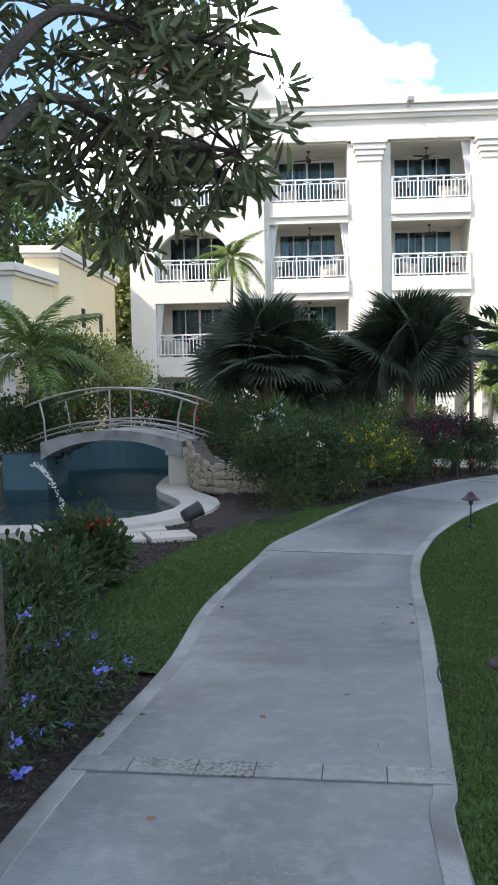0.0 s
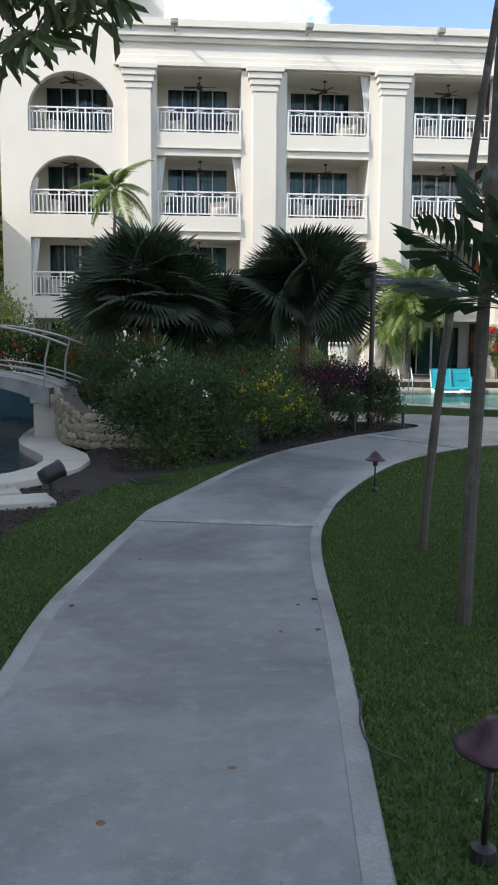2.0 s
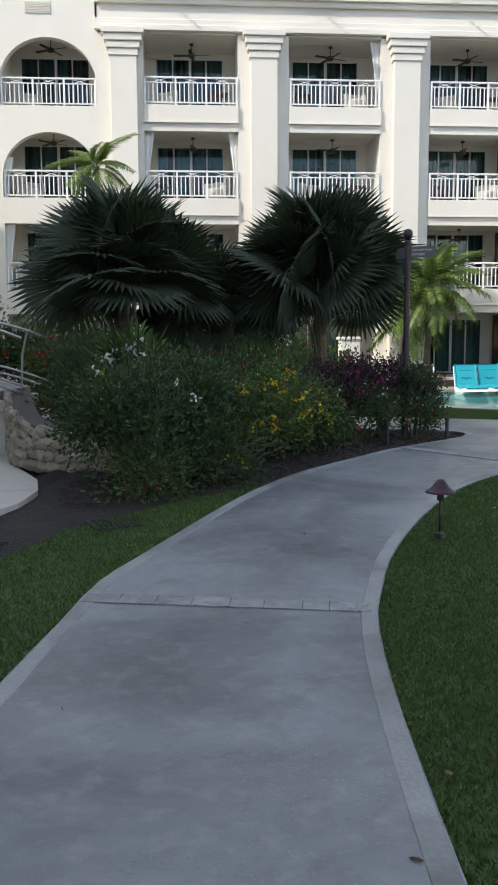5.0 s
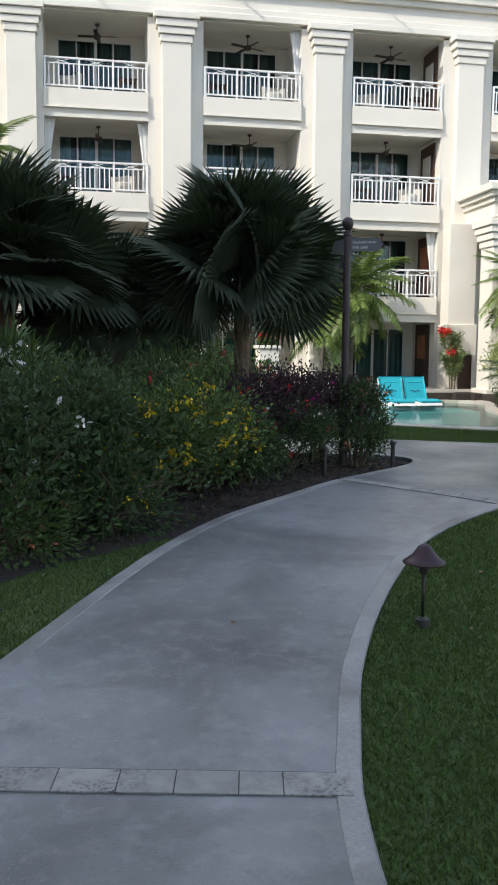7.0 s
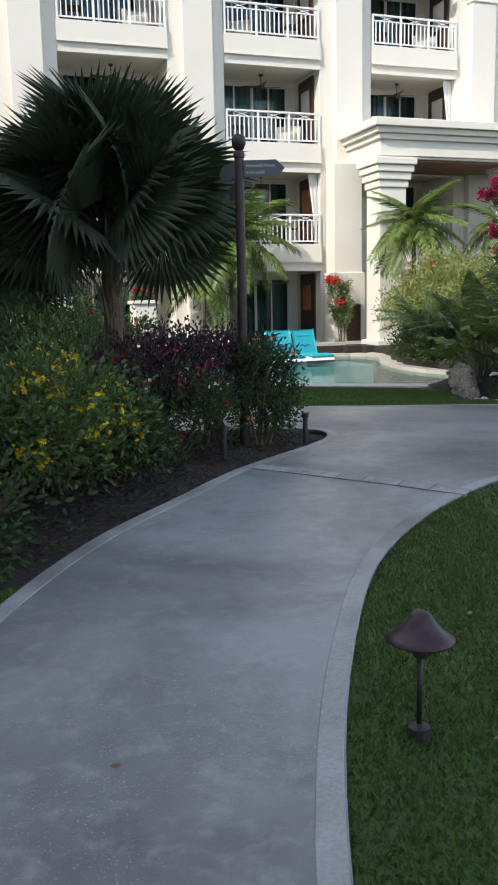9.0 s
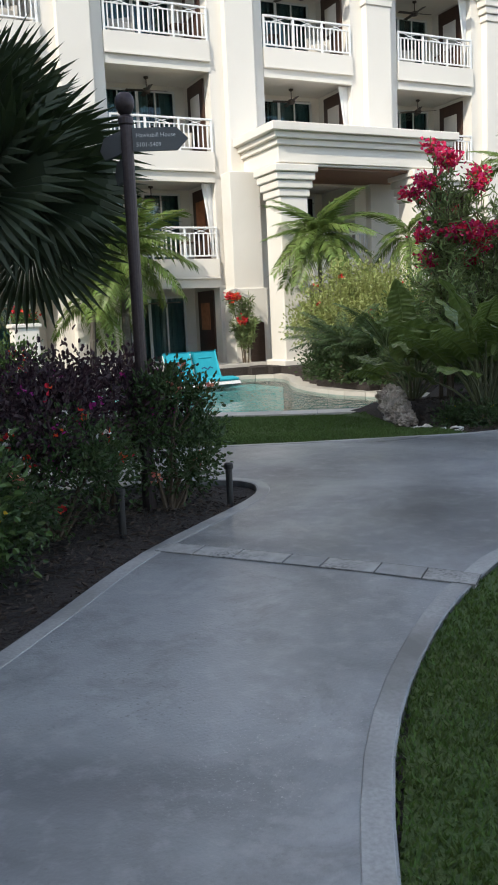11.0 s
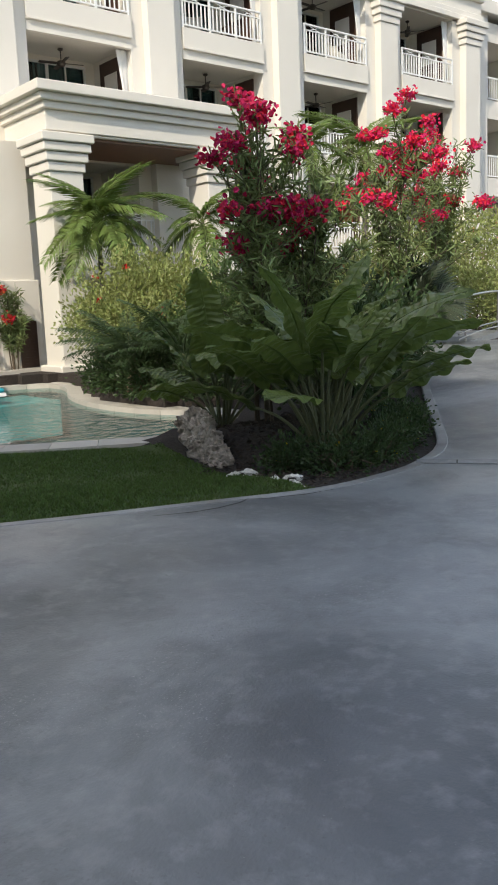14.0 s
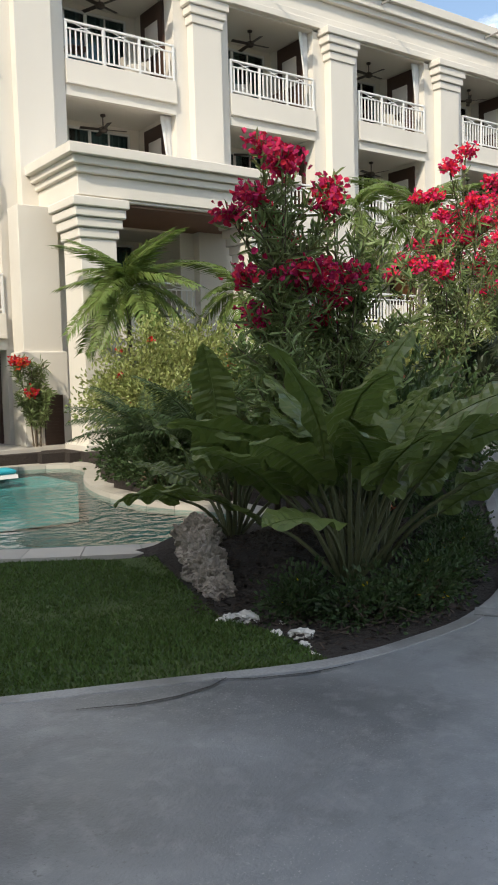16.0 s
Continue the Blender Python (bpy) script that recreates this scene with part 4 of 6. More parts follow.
def fan_palm(at, trunk, seed, fronds=24, size=1.0, label="", lean=(0, 0)):
    rng = random.Random(seed)
    p = holder("fan_palm", (at[0], at[1], ground_at(*at) - 0.06), label=label, category="palm", group="fan palms in the bed")
    top = Vector((lean[0], lean[1], trunk))
    bm = tube(curve_points([(0, 0, 0), top * 0.5 + Vector((0.03, 0, 0)), top], 5), [0.15 - 0.005 * k for k in range(11)], 10)
    for v in bm.verts:
        v.co += v.normal * 0.02 * noise.noise(v.co * 7)
    part("trunk", bm, "fibre", p)
    for k in range(22):
        a, z = rng.uniform(0, 6.28), trunk * rng.uniform(0.3, 1.0)
        e = Vector((math.cos(a), math.sin(a), 0))
        part("leaf_base", tube([top * (z / trunk) + e * 0.07, top * (z / trunk) + e * 0.17 + Vector((0, 0, 0.16)), top * (z / trunk) + e * 0.3 + Vector((0, 0, 0.4 + 0.1 * rng.random()))], [0.03, 0.022, 0.008], 4), "fibre", p)
    for k in range(fronds):
        up = 88 - 86 * (k / fronds) ** 1.1
        ob = again("frond", FANS[k % 4], p, top + Vector((0, 0, rng.uniform(-0.05, 0.15))))
        ob.rotation_euler = (Euler((0, 0, radians(k * 137.5 + rng.uniform(-15, 15)))).to_matrix() @ Euler((0, radians(-up), 0)).to_matrix() @ Euler((radians(rng.uniform(-75, 75)), 0, 0)).to_matrix()).to_euler()
        s = size * rng.uniform(0.88, 1.08)
        ob.scale = (s, s, s)
    return p


# feather palms
def feather_frond(seed, length=1.5, leaflets=50, leaf=0.46, width=0.045, droop=0.75, material="leaf_palm", blunt=False):
    rng = random.Random(seed)
    bm = bmesh.new()
    line = [Vector((length * t, 0, length * (0.35 * t - droop * t * t))) for t in [k / 12 for k in range(13)]]
    tube(line, [0.016 * (1 - 0.85 * k / 12) for k in range(13)], 4, bm)
    for k in range(leaflets):
        t = 0.16 + 0.84 * k / (leaflets - 1)
        q = min(11, int(t * 12))
        p = line[q].lerp(line[q + 1], t * 12 - q)
        d = (line[q + 1] - line[q]).normalized()
        ll = leaf * (0.45 + 1.1 * math.sin(math.pi * min(1, 0.12 + 0.86 * t)) * 0.6) * rng.uniform(0.9, 1.1)
        for s in (1, -1):
            out = (d * rng.uniform(0.55, 0.8) + Vector((0, s, rng.uniform(0.0, 0.35)))).normalized()
            w = d * width
            m = p + out * ll * 0.5
            e = p + out * ll + Vector((0, 0, -ll * (rng.uniform(0.05, 0.25) if blunt else rng.uniform(0.3, 0.7))))
            a, b, c = bm.verts.new(p), bm.verts.new(m + w * 0.6), bm.verts.new(m - w * 0.6)
            if blunt:
                f, g = bm.verts.new(e + w * 1.1 + Vector((0, 0, 0.02))), bm.verts.new(e - w * 0.7)
                bm.faces.new((a, b, c)), bm.faces.new((b, f, g, c))
            else:
                f = bm.verts.new(e)
                bm.faces.new((a, b, c)), bm.faces.new((b, f, c))
    return mesh_of("frond", bm, material)


FEATHERS = [feather_frond(k) for k in range(3)]
FEATHERS_SMALL = [feather_frond(10 + k, 1.1, 66, 0.36, 0.034, 1.15) for k in range(2)]
FERNS = [feather_frond(30 + k, 1.25, 60, 0.2, 0.016, 0.42, "leaf_dark") for k in range(2)]
BROAD = [feather_frond(20 + k, 1.1, 17, 0.44, 0.055, 0.2, "leaf_pine", True) for k in range(3)]


def feather_palm(at, trunk, meshes, fronds, seed, size=1.0, lean=(0, 0), radius=0.05, label="", z=None, low=-15, high=80, bark="palmbark", group=""):
    rng = random.Random(seed)
    p = holder("palm_tree", (at[0], at[1], (ground_at(*at) if z is None else z) - 0.05), label=label, category="palm", group=group)
    top = Vector((lean[0], lean[1], trunk))
    n = max(6, int(trunk * 5))
    pts = [Vector((lean[0] * t ** 1.3, lean[1] * t ** 1.3, trunk * t)) for t in [k / n for k in range(n + 1)]]
    bm = tube(pts, [radius * (1.25 - 0.45 * k / n) * (1.06 if k % 2 else 0.97) for k in range(n + 1)], 9)
    part("trunk", bm, bark, p, smooth=False)
    if fronds:
        part("crownshaft", tube([top - Vector((0, 0, 0.02)), top + Vector((0, 0, 0.18)), top + Vector((0, 0, 0.34))], [radius * 0.95, radius * 1.15, radius * 0.5], 8), "stem", p)
    for k in range(fronds):
        up = high - (high - low) * (k / max(1, fronds - 1))
        ob = again("frond", meshes[k % len(meshes)], p, top + Vector((0, 0, 0.25)))
        ob.rotation_euler = (Euler((0, 0, radians(k * 137.5 + rng.uniform(-12, 12)))).to_matrix() @ Euler((0, radians(-up), 0)).to_matrix() @ Euler((radians(rng.uniform(-20, 20)), 0, 0)).to_matrix()).to_euler()
        s = size * rng.uniform(0.85, 1.1)
        ob.scale = (s, s, s)
    return p


# the shade tree by the path
def shade_tree(at):
    rng = np.random.default_rng(11)
    z0 = ground_at(*at) - 0.08
    t = holder("shade_tree", (at[0], at[1], z0), label="leafy tree with grey-brown bark and lance leaves", category="tree")
    trunk = [(0, 0, 0), (-0.03, 0.02, 1.2), (-0.02, 0.08, 2.4), (0.0, 0.15, 3.2), (0.06, 0.2, 4.2), (0.1, 0.3, 5.4)]
    bm = tube(curve_points(trunk, 5), [0.13 - 0.0035 * k for k in range(26)], 10)
    for v in bm.verts:
        v.co += Vector((v.co.x, v.co.y, 0)).normalized() * 0.02 * noise.noise(v.co * 5)
    part("trunk", bm, "bark", t)
    limbs = [[(0, 0.12, 3.0), (0.25, 0.6, 3.45), (0.6, 1.1, 3.4), (1.2, 1.6, 3.4)], [(0, 0.14, 3.3), (0.3, 0.6, 3.9), (0.7, 1.1, 4.0), (1.3, 1.5, 4.0)],
             [(0.03, 0.18, 3.8), (0.4, 0.7, 4.4), (0.9, 1.2, 4.5)], [(0, 0.15, 3.3), (-0.4, 0.9, 3.6), (-0.6, 1.5, 3.4)],
             [(0.05, 0.2, 4.2), (-0.3, -0.6, 5.0), (-0.8, -1.2, 5.4)], [(0.05, 0.2, 4.0), (-0.8, 0.3, 4.6), (-1.6, 0.6, 4.8)]]
    ends = []
    for l in limbs:
        pts = curve_points(l, 4)
        part("limb", tube(pts, [0.034 * (1 - 0.8 * k / (len(pts) - 1)) + 0.008 for k in range(len(pts))], 7), "bark", t)
        ends += [np.array(p) for p in pts[4:]]
    # twig ends fill an uneven crown
    heart, rad = np.array([0.42, 1.5, 3.7]), np.array([1.1, 1.0, 0.98])
    tips = []
    while len(tips) < 200:
        d = rng.normal(size=3)
        d /= np.linalg.norm(d)
        q = heart + d * rad * rng.uniform(0.35, 1.0) ** 0.6
        if noise.noise(Vector(q) * 1.9) > -0.12:
            tips.append(q)
    for k in range(60):
        tips.append(np.array([-0.5, 0.2, 4.9]) + unit(rng.normal(size=3)) * np.array([1.3, 1.3, 0.7]))
    tips = np.array(tips)
    ends = np.array(ends)
    bm = bmesh.new()
    for q in tips:
        b = ends[np.argmin(np.linalg.norm(ends - q, axis=1))]
        m = (b + q) / 2 + rng.normal(size=3) * 0.05
        tube([b, m, q], [0.012, 0.008, 0.004], 4, bm)
    part("twig", bm, "bark", t)["kind"] = "stuff"
    per = 12
    way = unit(tips - heart + np.array([0, 0, 0.2]))
    pos = np.repeat(tips, per, 0) + rng.normal(size=(len(tips) * per, 3)) * 0.03
    dirs = unit(np.repeat(way, per, 0) * 0.55 + rng.normal(size=(len(tips) * per, 3)) * 0.75 + np.array([0, 0, -0.2]))
    strew("foliage", t, pos + dirs * 0.02, dirs, 0.18, 0.04, "leaf_tree", rng, mid=0.55, droop=0.12)
    return t


# large-leaved clump
def big_leaf(seed, length, width, wave=0.03):
    """A paddle-shaped blade with pleated side ribs, a wavy rim and a bent-over tip."""
    rng = random.Random(seed)
    bm = bmesh.new()
    rows, n = [], 24
    curl, twist = rng.uniform(0.12, 0.5), rng.uniform(-0.35, 0.35)
    for k in range(n + 1):
        t = k / n
        w = width * min(1.0, 5.0 * t + 0.25) ** 0.7 * (1 - max(0.0, t - 0.45) ** 2 * 3.25) * (1 if k < n else 0.02)
        z = -curl * length * t * t
        row = []
        for s in (-1, -0.66, -0.33, 0, 0.33, 0.66, 1):
            a = abs(s)
            rim = wave * math.sin(k * 0.9 + s * 2 + seed) * a * a
            pleat = 0.012 * (k % 2) * (1 if 0.2 < a < 0.9 else 0)
            row.append(bm.verts.new((length * (t - 0.1 * a * (1 - t)), s * w, z + a * w * 0.3 - a * a * w * 0.25 + rim + pleat + twist * s * w * t)))
        rows.append(row)
    for a, b in zip(rows, rows[1:]):
        for k in range(6):
            bm.faces.new((a[k], b[k], b[k + 1], a[k + 1]))
    tube([(length * t, 0, -curl * length * t * t + 0.004) for t in (0, 0.25, 0.5, 0.75, 0.95)], [0.016, 0.013, 0.01, 0.006, 0.003], 4, bm)
    return bm


def elephant_ear(at, leaves, seed, reach=1.0, label="", spread=360, turn=0):
    rng = random.Random(seed)
    p = holder("large_leaved_plant", (at[0], at[1], ground_at(*at) - 0.03), label=label, category="plant", group="large-leaved plants")
    for k in range(leaves):
        a = radians(turn + (k * 137.5 + rng.uniform(-15, 15)) % spread - spread / 2)
        q = k / leaves
        up = 1.35 - 0.75 * q ** 1.1 + rng.uniform(-0.12, 0.12)
        h = reach * rng.uniform(0.85, 1.1)
        e = Vector((math.cos(a) * math.cos(up), math.sin(a) * math.cos(up), math.sin(up)))
        end = e * h * rng.uniform(0.62, 0.95)
        pts = curve_points([(0.06 * math.cos(a), 0.06 * math.sin(a), 0), end * 0.55 + Vector((0, 0, 0.06)), end], 4)
        stalk = part("stalk", tube(pts, [0.022 - 0.0014 * i for i in range(len(pts))], 5), "stem", p)
        ob = part("leaf", big_leaf(seed * 50 + k, reach * rng.uniform(0.55, 0.75), reach * rng.uniform(0.14, 0.19)), "leaf_ear", p)
        ob.location = end
        tilt = up - rng.uniform(-0.15, 0.6)
        ob.rotation_euler = (Euler((0, 0, a + rng.uniform(-0.25, 0.25))).to_matrix() @ Euler((0, -tilt, 0)).to_matrix() @ Euler((rng.uniform(-0.6, 0.6), 0, 0)).to_matrix()).to_euler()
    return p


def oleander(at, height, wide, stems, seed, petal="pink", heads=2, label="", leaf="leaf_oleander", spread_low=0.25):
    rng = np.random.default_rng(seed)
    s = holder("oleander", (at[0], at[1], ground_at(*at) - 0.05), label=label, category="shrub", group="flowering oleanders")
    P, D, FP, BP = [], [], [], []
    for k in range(stems):
        a = rng.uniform(0, 6.28)
        r = wide * rng.uniform(0.15, 1.0) ** 0.6
        h = height * rng.uniform(0.62, 1.0)
        e = Vector((math.cos(a) * r, math.sin(a) * r, h))
        pts = curve_points([(0.1 * math.cos(a), 0.1 * math.sin(a), 0), (e.x * 0.45, e.y * 0.45, h * 0.5), e], 8)
        part("stem", tube(pts, [0.02 * (1 - 0.75 * i / (len(pts) - 1)) for i in range(len(pts))], 5), "twig", s)
        arr = np.array([tuple(p) for p in pts])
        twigs = [arr]
        for b in range(4):
            i = rng.integers(5, len(arr) - 2)
            d = unit(rng.normal(size=3) * np.array([1, 1, 0.3]) + np.array([0, 0, 0.9]))
            ln = height * rng.uniform(0.14, 0.26)
            tw = np.array([arr[i] + d * ln * q for q in np.linspace(0, 1, 7)])
            part("stem", tube(tw.tolist(), 0.007, 4), "twig", s)
            twigs.append(tw)
        for tw in twigs:
            for i in range(len(tw)):
                t = i / (len(tw) - 1)
                if len(tw) > 8 and t < spread_low + 0.1:
                    continue
                n = 8
                base = tw[i] + rng.normal(size=(n, 3)) * 0.03
                P.append(base)
                D.append(unit(rng.normal(size=(n, 3)) + np.array([0, 0, 0.55])))
            if tw[-1][2] > height * 0.55 and rng.random() < heads * 0.4:
                n = 90
                FP.append(tw[-1] + np.array([0, 0, 0.04]) + rng.normal(size=(n, 3)) * np.array([0.075, 0.075, 0.05]))
    P, D = np.concatenate(P), np.concatenate(D)
    strew("foliage", s, P, D, 0.17, 0.03, leaf, rng, mid=0.5, droop=0.1)
    if FP:
        FP = np.concatenate(FP)
        strew("blossom", s, FP, rng.normal(size=FP.shape), 0.065, 0.06, petal, rng, mid=0.6)
    return s

# ---- the planting ----
fan_palm((2.76, 17.95), 2.15, 1, 44, 0.98, "fan palm with dark green pleated fronds in the bed")
fan_palm((-0.4, 17.55), 2.1, 2, 46, 1.0, "broad fan palm with overlapping dark pleated fronds")
fan_palm((1.0, 18.6), 1.5, 3, 22, 0.85, "low fan palm between two taller ones")
shade_tree((-1.32, 3.0))

# slim palms on the lawn
feather_palm((2.45, 8.0), 7.5, FEATHERS, 9, 5, 1.2, (0.95, 0.1), 0.033, "tall slim palm with ringed grey trunk", low=-30)
feather_palm((2.08, 5.75), 7.0, FEATHERS, 9, 6, 1.2, (0.3, 0.2), 0.036, "tall slim palm with pale blotched trunk on the lawn", low=-30)
feather_palm((2.31, 5.73), 1.72, BROAD, 9, 7, 0.85, (0.06, 0.08), 0.034, "young palm with blunt dark leaflets on the lawn", low=-15, high=70)

# shrubs of the middle bed, from the path's low end towards the sign
BED = "thick shrub in the dark mulch bed"
shrub("shrub", (-0.05, 13.0), (0.6, 0.6, 0.5), 0.75, (0.06, 0.036), 3800, "leaf_dark", [("whitepetal", 6, 5, 0.05)], "dense dark green shrub with bare lower stems", seed=21, stems=12, low=-0.35, per=60, clump=0.13, hollow=0.4)
shrub("shrub", (0.35, 13.7), (0.8, 0.75, 0.55), 0.74, (0.06, 0.036), 4200, "leaf_dark", [("whitepetal", 8, 5, 0.06)], "dark green shrub with a few white flowers", seed=22, stems=8, per=60, clump=0.13, hollow=0.4)
shrub("yellow_shrub", (1.25, 14.2), (0.75, 0.6, 0.51), 0.64, (0.055, 0.034), 4200, "leaf_mid", [("goldpetal", 110, 5, 0.05)], "green shrub dotted with yellow flowers", seed=23, stems=8, per=60, clump=0.12, hollow=0.4)
shrub("yellow_shrub", (1.75, 14.9), (0.7, 0.6, 0.47), 0.59, (0.055, 0.034), 3600, "leaf_mid", [("goldpetal", 90, 5, 0.05)], "green shrub dotted with yellow flowers", seed=24, stems=8, per=60, clump=0.12, hollow=0.4)
shrub("yellow_shrub", (0.1, 14.7), (0.8, 0.6, 0.55), 0.74, (0.055, 0.034), 3600, "leaf_mid", [("goldpetal", 60, 5, 0.05)], "tall green shrub with sparse yellow flowers", seed=25, stems=8, per=60, clump=0.13, hollow=0.4)
shrub("shrub", (0.1, 12.6), (0.4, 0.3, 0.22), 0.2, (0.06, 0.03), 1200, "leaf_mid", [("salmon", 10, 4, 0.035)], "low green shrub at the lawn's edge", seed=26, low=-0.9, hollow=0.4)
shrub("shrub", (0.85, 13.15), (0.45, 0.35, 0.35), 0.32, (0.06, 0.03), 1700, "leaf_dark", [("goldpetal", 12, 4, 0.035)], "low dark shrub beside the path", seed=27, low=-0.9, hollow=0.4)
shrub("shrub", (-0.5, 15.4), (0.7, 0.7, 0.59), 0.74, (0.065, 0.038), 3600, "leaf_dark", [], "dark green shrub above the rubble wall", seed=28, per=60, clump=0.13, hollow=0.4)
shrub("shrub", (0.9, 15.8), (0.9, 0.7, 0.55), 0.74, (0.065, 0.038), 4200, "leaf_dark", [("red", 7, 5, 0.06)], "dark shrub with a few red flowers", seed=29, per=60, clump=0.13, hollow=0.4)
shrub("shrub", (-0.5, 16.2), (0.9, 0.7, 0.59), 0.78, (0.065, 0.038), 3600, "leaf_dark", [("red", 4, 5, 0.06)], "dark leafy shrub under the fan palms", seed=30, per=60, clump=0.13, hollow=0.4)
shrub("bougainvillea", (2.7, 16.2), (0.7, 0.6, 0.42), 0.72, (0.045, 0.028), 6000, "leaf_purple", [("magenta", 34, 4, 0.045), ("red", 14, 4, 0.045)], "purple-leaved shrub with magenta bracts", seed=31, stems=8, per=50, clump=0.1)
shrub("bougainvillea", (3.5, 16.55), (0.65, 0.5, 0.38), 0.72, (0.045, 0.028), 5000, "leaf_purple", [("magenta", 26, 4, 0.045)], "purple-leaved shrub with magenta bracts", seed=32, stems=8, per=50, clump=0.1)
shrub("rose_bush", (2.3, 15.1), (0.45, 0.35, 0.36), 0.41, (0.04, 0.024), 3600, "leaf_dark", [("salmon", 12, 7, 0.04)], "low rose bush with faded salmon blooms", seed=33, stems=8, low=-0.8, per=45, clump=0.06)
shrub("rose_bush", (3.0, 15.75), (0.5, 0.4, 0.38), 0.45, (0.04, 0.024), 3600, "leaf_dark", [("red", 9, 7, 0.04), ("whitepetal", 6, 6, 0.045)], "low bush with red and white blooms", seed=34, stems=8, low=-0.8, per=45, clump=0.06)
shrub("rose_bush", (3.95, 16.15), (0.36, 0.3, 0.50), 0.56, (0.04, 0.024), 4200, "leaf_dark", [("salmon", 8, 7, 0.04)], "upright dark bush beside the sign post", seed=35, stems=8, low=-0.9, per=45, clump=0.06)
shrub("shrub", (1.8, 17.2), (0.8, 0.6, 0.55), 0.75, (0.09, 0.03), 2600, "leaf_mid", [("red", 5, 5, 0.05)], "green shrub beneath the fan palm", seed=36)
shrub("spider_lily", (-0.15, 15.3), (0.35, 0.35, 0.35), 1.15, (0.3, 0.03), 260, "leaf_mid", [("whitepetal", 5, 14, 0.12)], "strap-leaved lily with white spidery flowers", seed=37, clump=0.08)

# left bed near the walk
shrub("plumbago", (-1.25, 3.35), (0.42, 0.5, 0.3), 0.3, (0.045, 0.02), 1900, "leaf_dark", [("violet", 14, 14, 0.028)], "low plumbago with pale blue flower heads", seed=41, low=-0.9, clump=0.1)
shrub("plumbago", (-1.5, 2.75), (0.4, 0.45, 0.28), 0.26, (0.045, 0.02), 1700, "leaf_dark", [("violet", 9, 14, 0.028)], "low plumbago with pale blue flower heads", seed=42, low=-0.9, clump=0.1)
shrub("plumbago", (-1.1, 4.05), (0.3, 0.3, 0.22), 0.22, (0.045, 0.02), 1000, "leaf_dark", [("violet", 6, 14, 0.028)], "low plumbago with pale blue flower heads", seed=43, low=-0.9, clump=0.1)
shrub("shrub", (-1.95, 5.1), (0.55, 0.5, 0.26), 0.33, (0.07, 0.03), 2800, "leaf_dark", [("goldpetal", 9, 5, 0.03)], "dark shrub with tiny yellow flowers", seed=44, low=-0.8, per=45, clump=0.1)
shrub("shrub", (-2.15, 6.3), (0.5, 0.5, 0.26), 0.27, (0.08, 0.04), 2200, "leaf_dark", [("salmon", 5, 5, 0.06), ("whitepetal", 3, 4, 0.05)], "low shrub with mottled orange leaves", seed=45, low=-0.8, per=45, clump=0.1)
shrub("hibiscus", (-1.95, 7.5), (0.36, 0.34, 0.3), 0.36, (0.1, 0.06), 1500, "leaf_dark", [("red", 5, 12, 0.09)], "glossy hibiscus bush with red flowers", seed=46, low=-0.8, clump=0.1)
shrub("shrub", (-2.9, 5.6), (0.5, 0.5, 0.3), 0.3, (0.08, 0.04), 2600, "leaf_mid", [("goldpetal", 10, 4, 0.03)], "green bush beside the small lawn", seed=47, low=-0.8)
for k, (x, y) in enumerate(((-1.75, 1.6), (-1.8, 3.9), (-2.4, 4.4))):
    shrub("shrub", (x, y), (0.45, 0.45, 0.35), 0.32, (0.06, 0.026), 1800, "leaf_dark", [("violet", 2, 10, 0.028)], "low dark green ground shrub", seed=48 + k, low=-0.9)

# beyond the blue pool
for k, (x, y, r, h, m, fl) in enumerate(((-6.0, 21.0, 1.0, 1.2, "leaf_mid", "red"), (-4.6, 25.4, 1.1, 1.1, "leaf_mid", "red"), (-3.2, 25.6, 0.9, 1.0, "leaf_dark", "red"), (-5.9, 23.9, 0.8, 2.7, "leaf_lime", "goldpetal"), (-6.2, 21.6, 0.8, 2.6, "leaf_dark", "magenta"), (-7.4, 19.2, 0.9, 0.9, "leaf_dark", "red"), (-5.6, 27.0, 1.0, 2.2, "leaf_lime", "goldpetal"), (-5.2, 25.2, 0.8, 1.9, "leaf_lime", "goldpetal"), (-2.3, 24.0, 0.8, 0.7, "leaf_mid", "red"), (-1.2, 22.5, 0.9, 0.9, "leaf_dark", "red"))):
    shrub("garden_shrub", (x, y), (r, r * 0.9, r * 0.8), h, (0.11, 0.055), 2600, m, [(fl, 16, 8, 0.07)], "flowering shrub beyond the blue pool", seed=60 + k, low=-0.8, clump=0.2)
feather_palm((-5.7, 17.9), 2.3, FEATHERS, 13, 71, 1.15, (0.0, 0.0), 0.09, "green palm arching beside the blue pool", low=-25)
feather_palm((-2.2, 30.4), 6.2, FEATHERS_SMALL, 11, 72, 1.0, (0.2, 0), 0.06, "slender palm before the hotel balconies", low=-20)
feather_palm((-1.7, 28.2), 2.0, FEATHERS, 10, 73, 0.9, (0, 0), 0.07, "bushy palm before the hotel", low=-20)
feather_palm((8.6, 31.75), 2.7, FEATHERS, 26, 74, 1.15, (0.05, 0), 0.1, "sunlit palm with drooping fronds by the pool", z=0.335, low=-45)
feather_palm((7.7, 31.9), 1.6, FEATHERS, 12, 75, 0.95, (0.1, 0), 0.08, "small sunlit palm by the pool", z=0.335, low=-40)

shrub("garden_shrub", (-5.6, 16.9), (0.85, 0.6, 0.7), 0.95, (0.11, 0.05), 2600, "leaf_dark", [], "dark overhanging shrub at the bridge's end", seed=79, low=-0.8, clump=0.16)

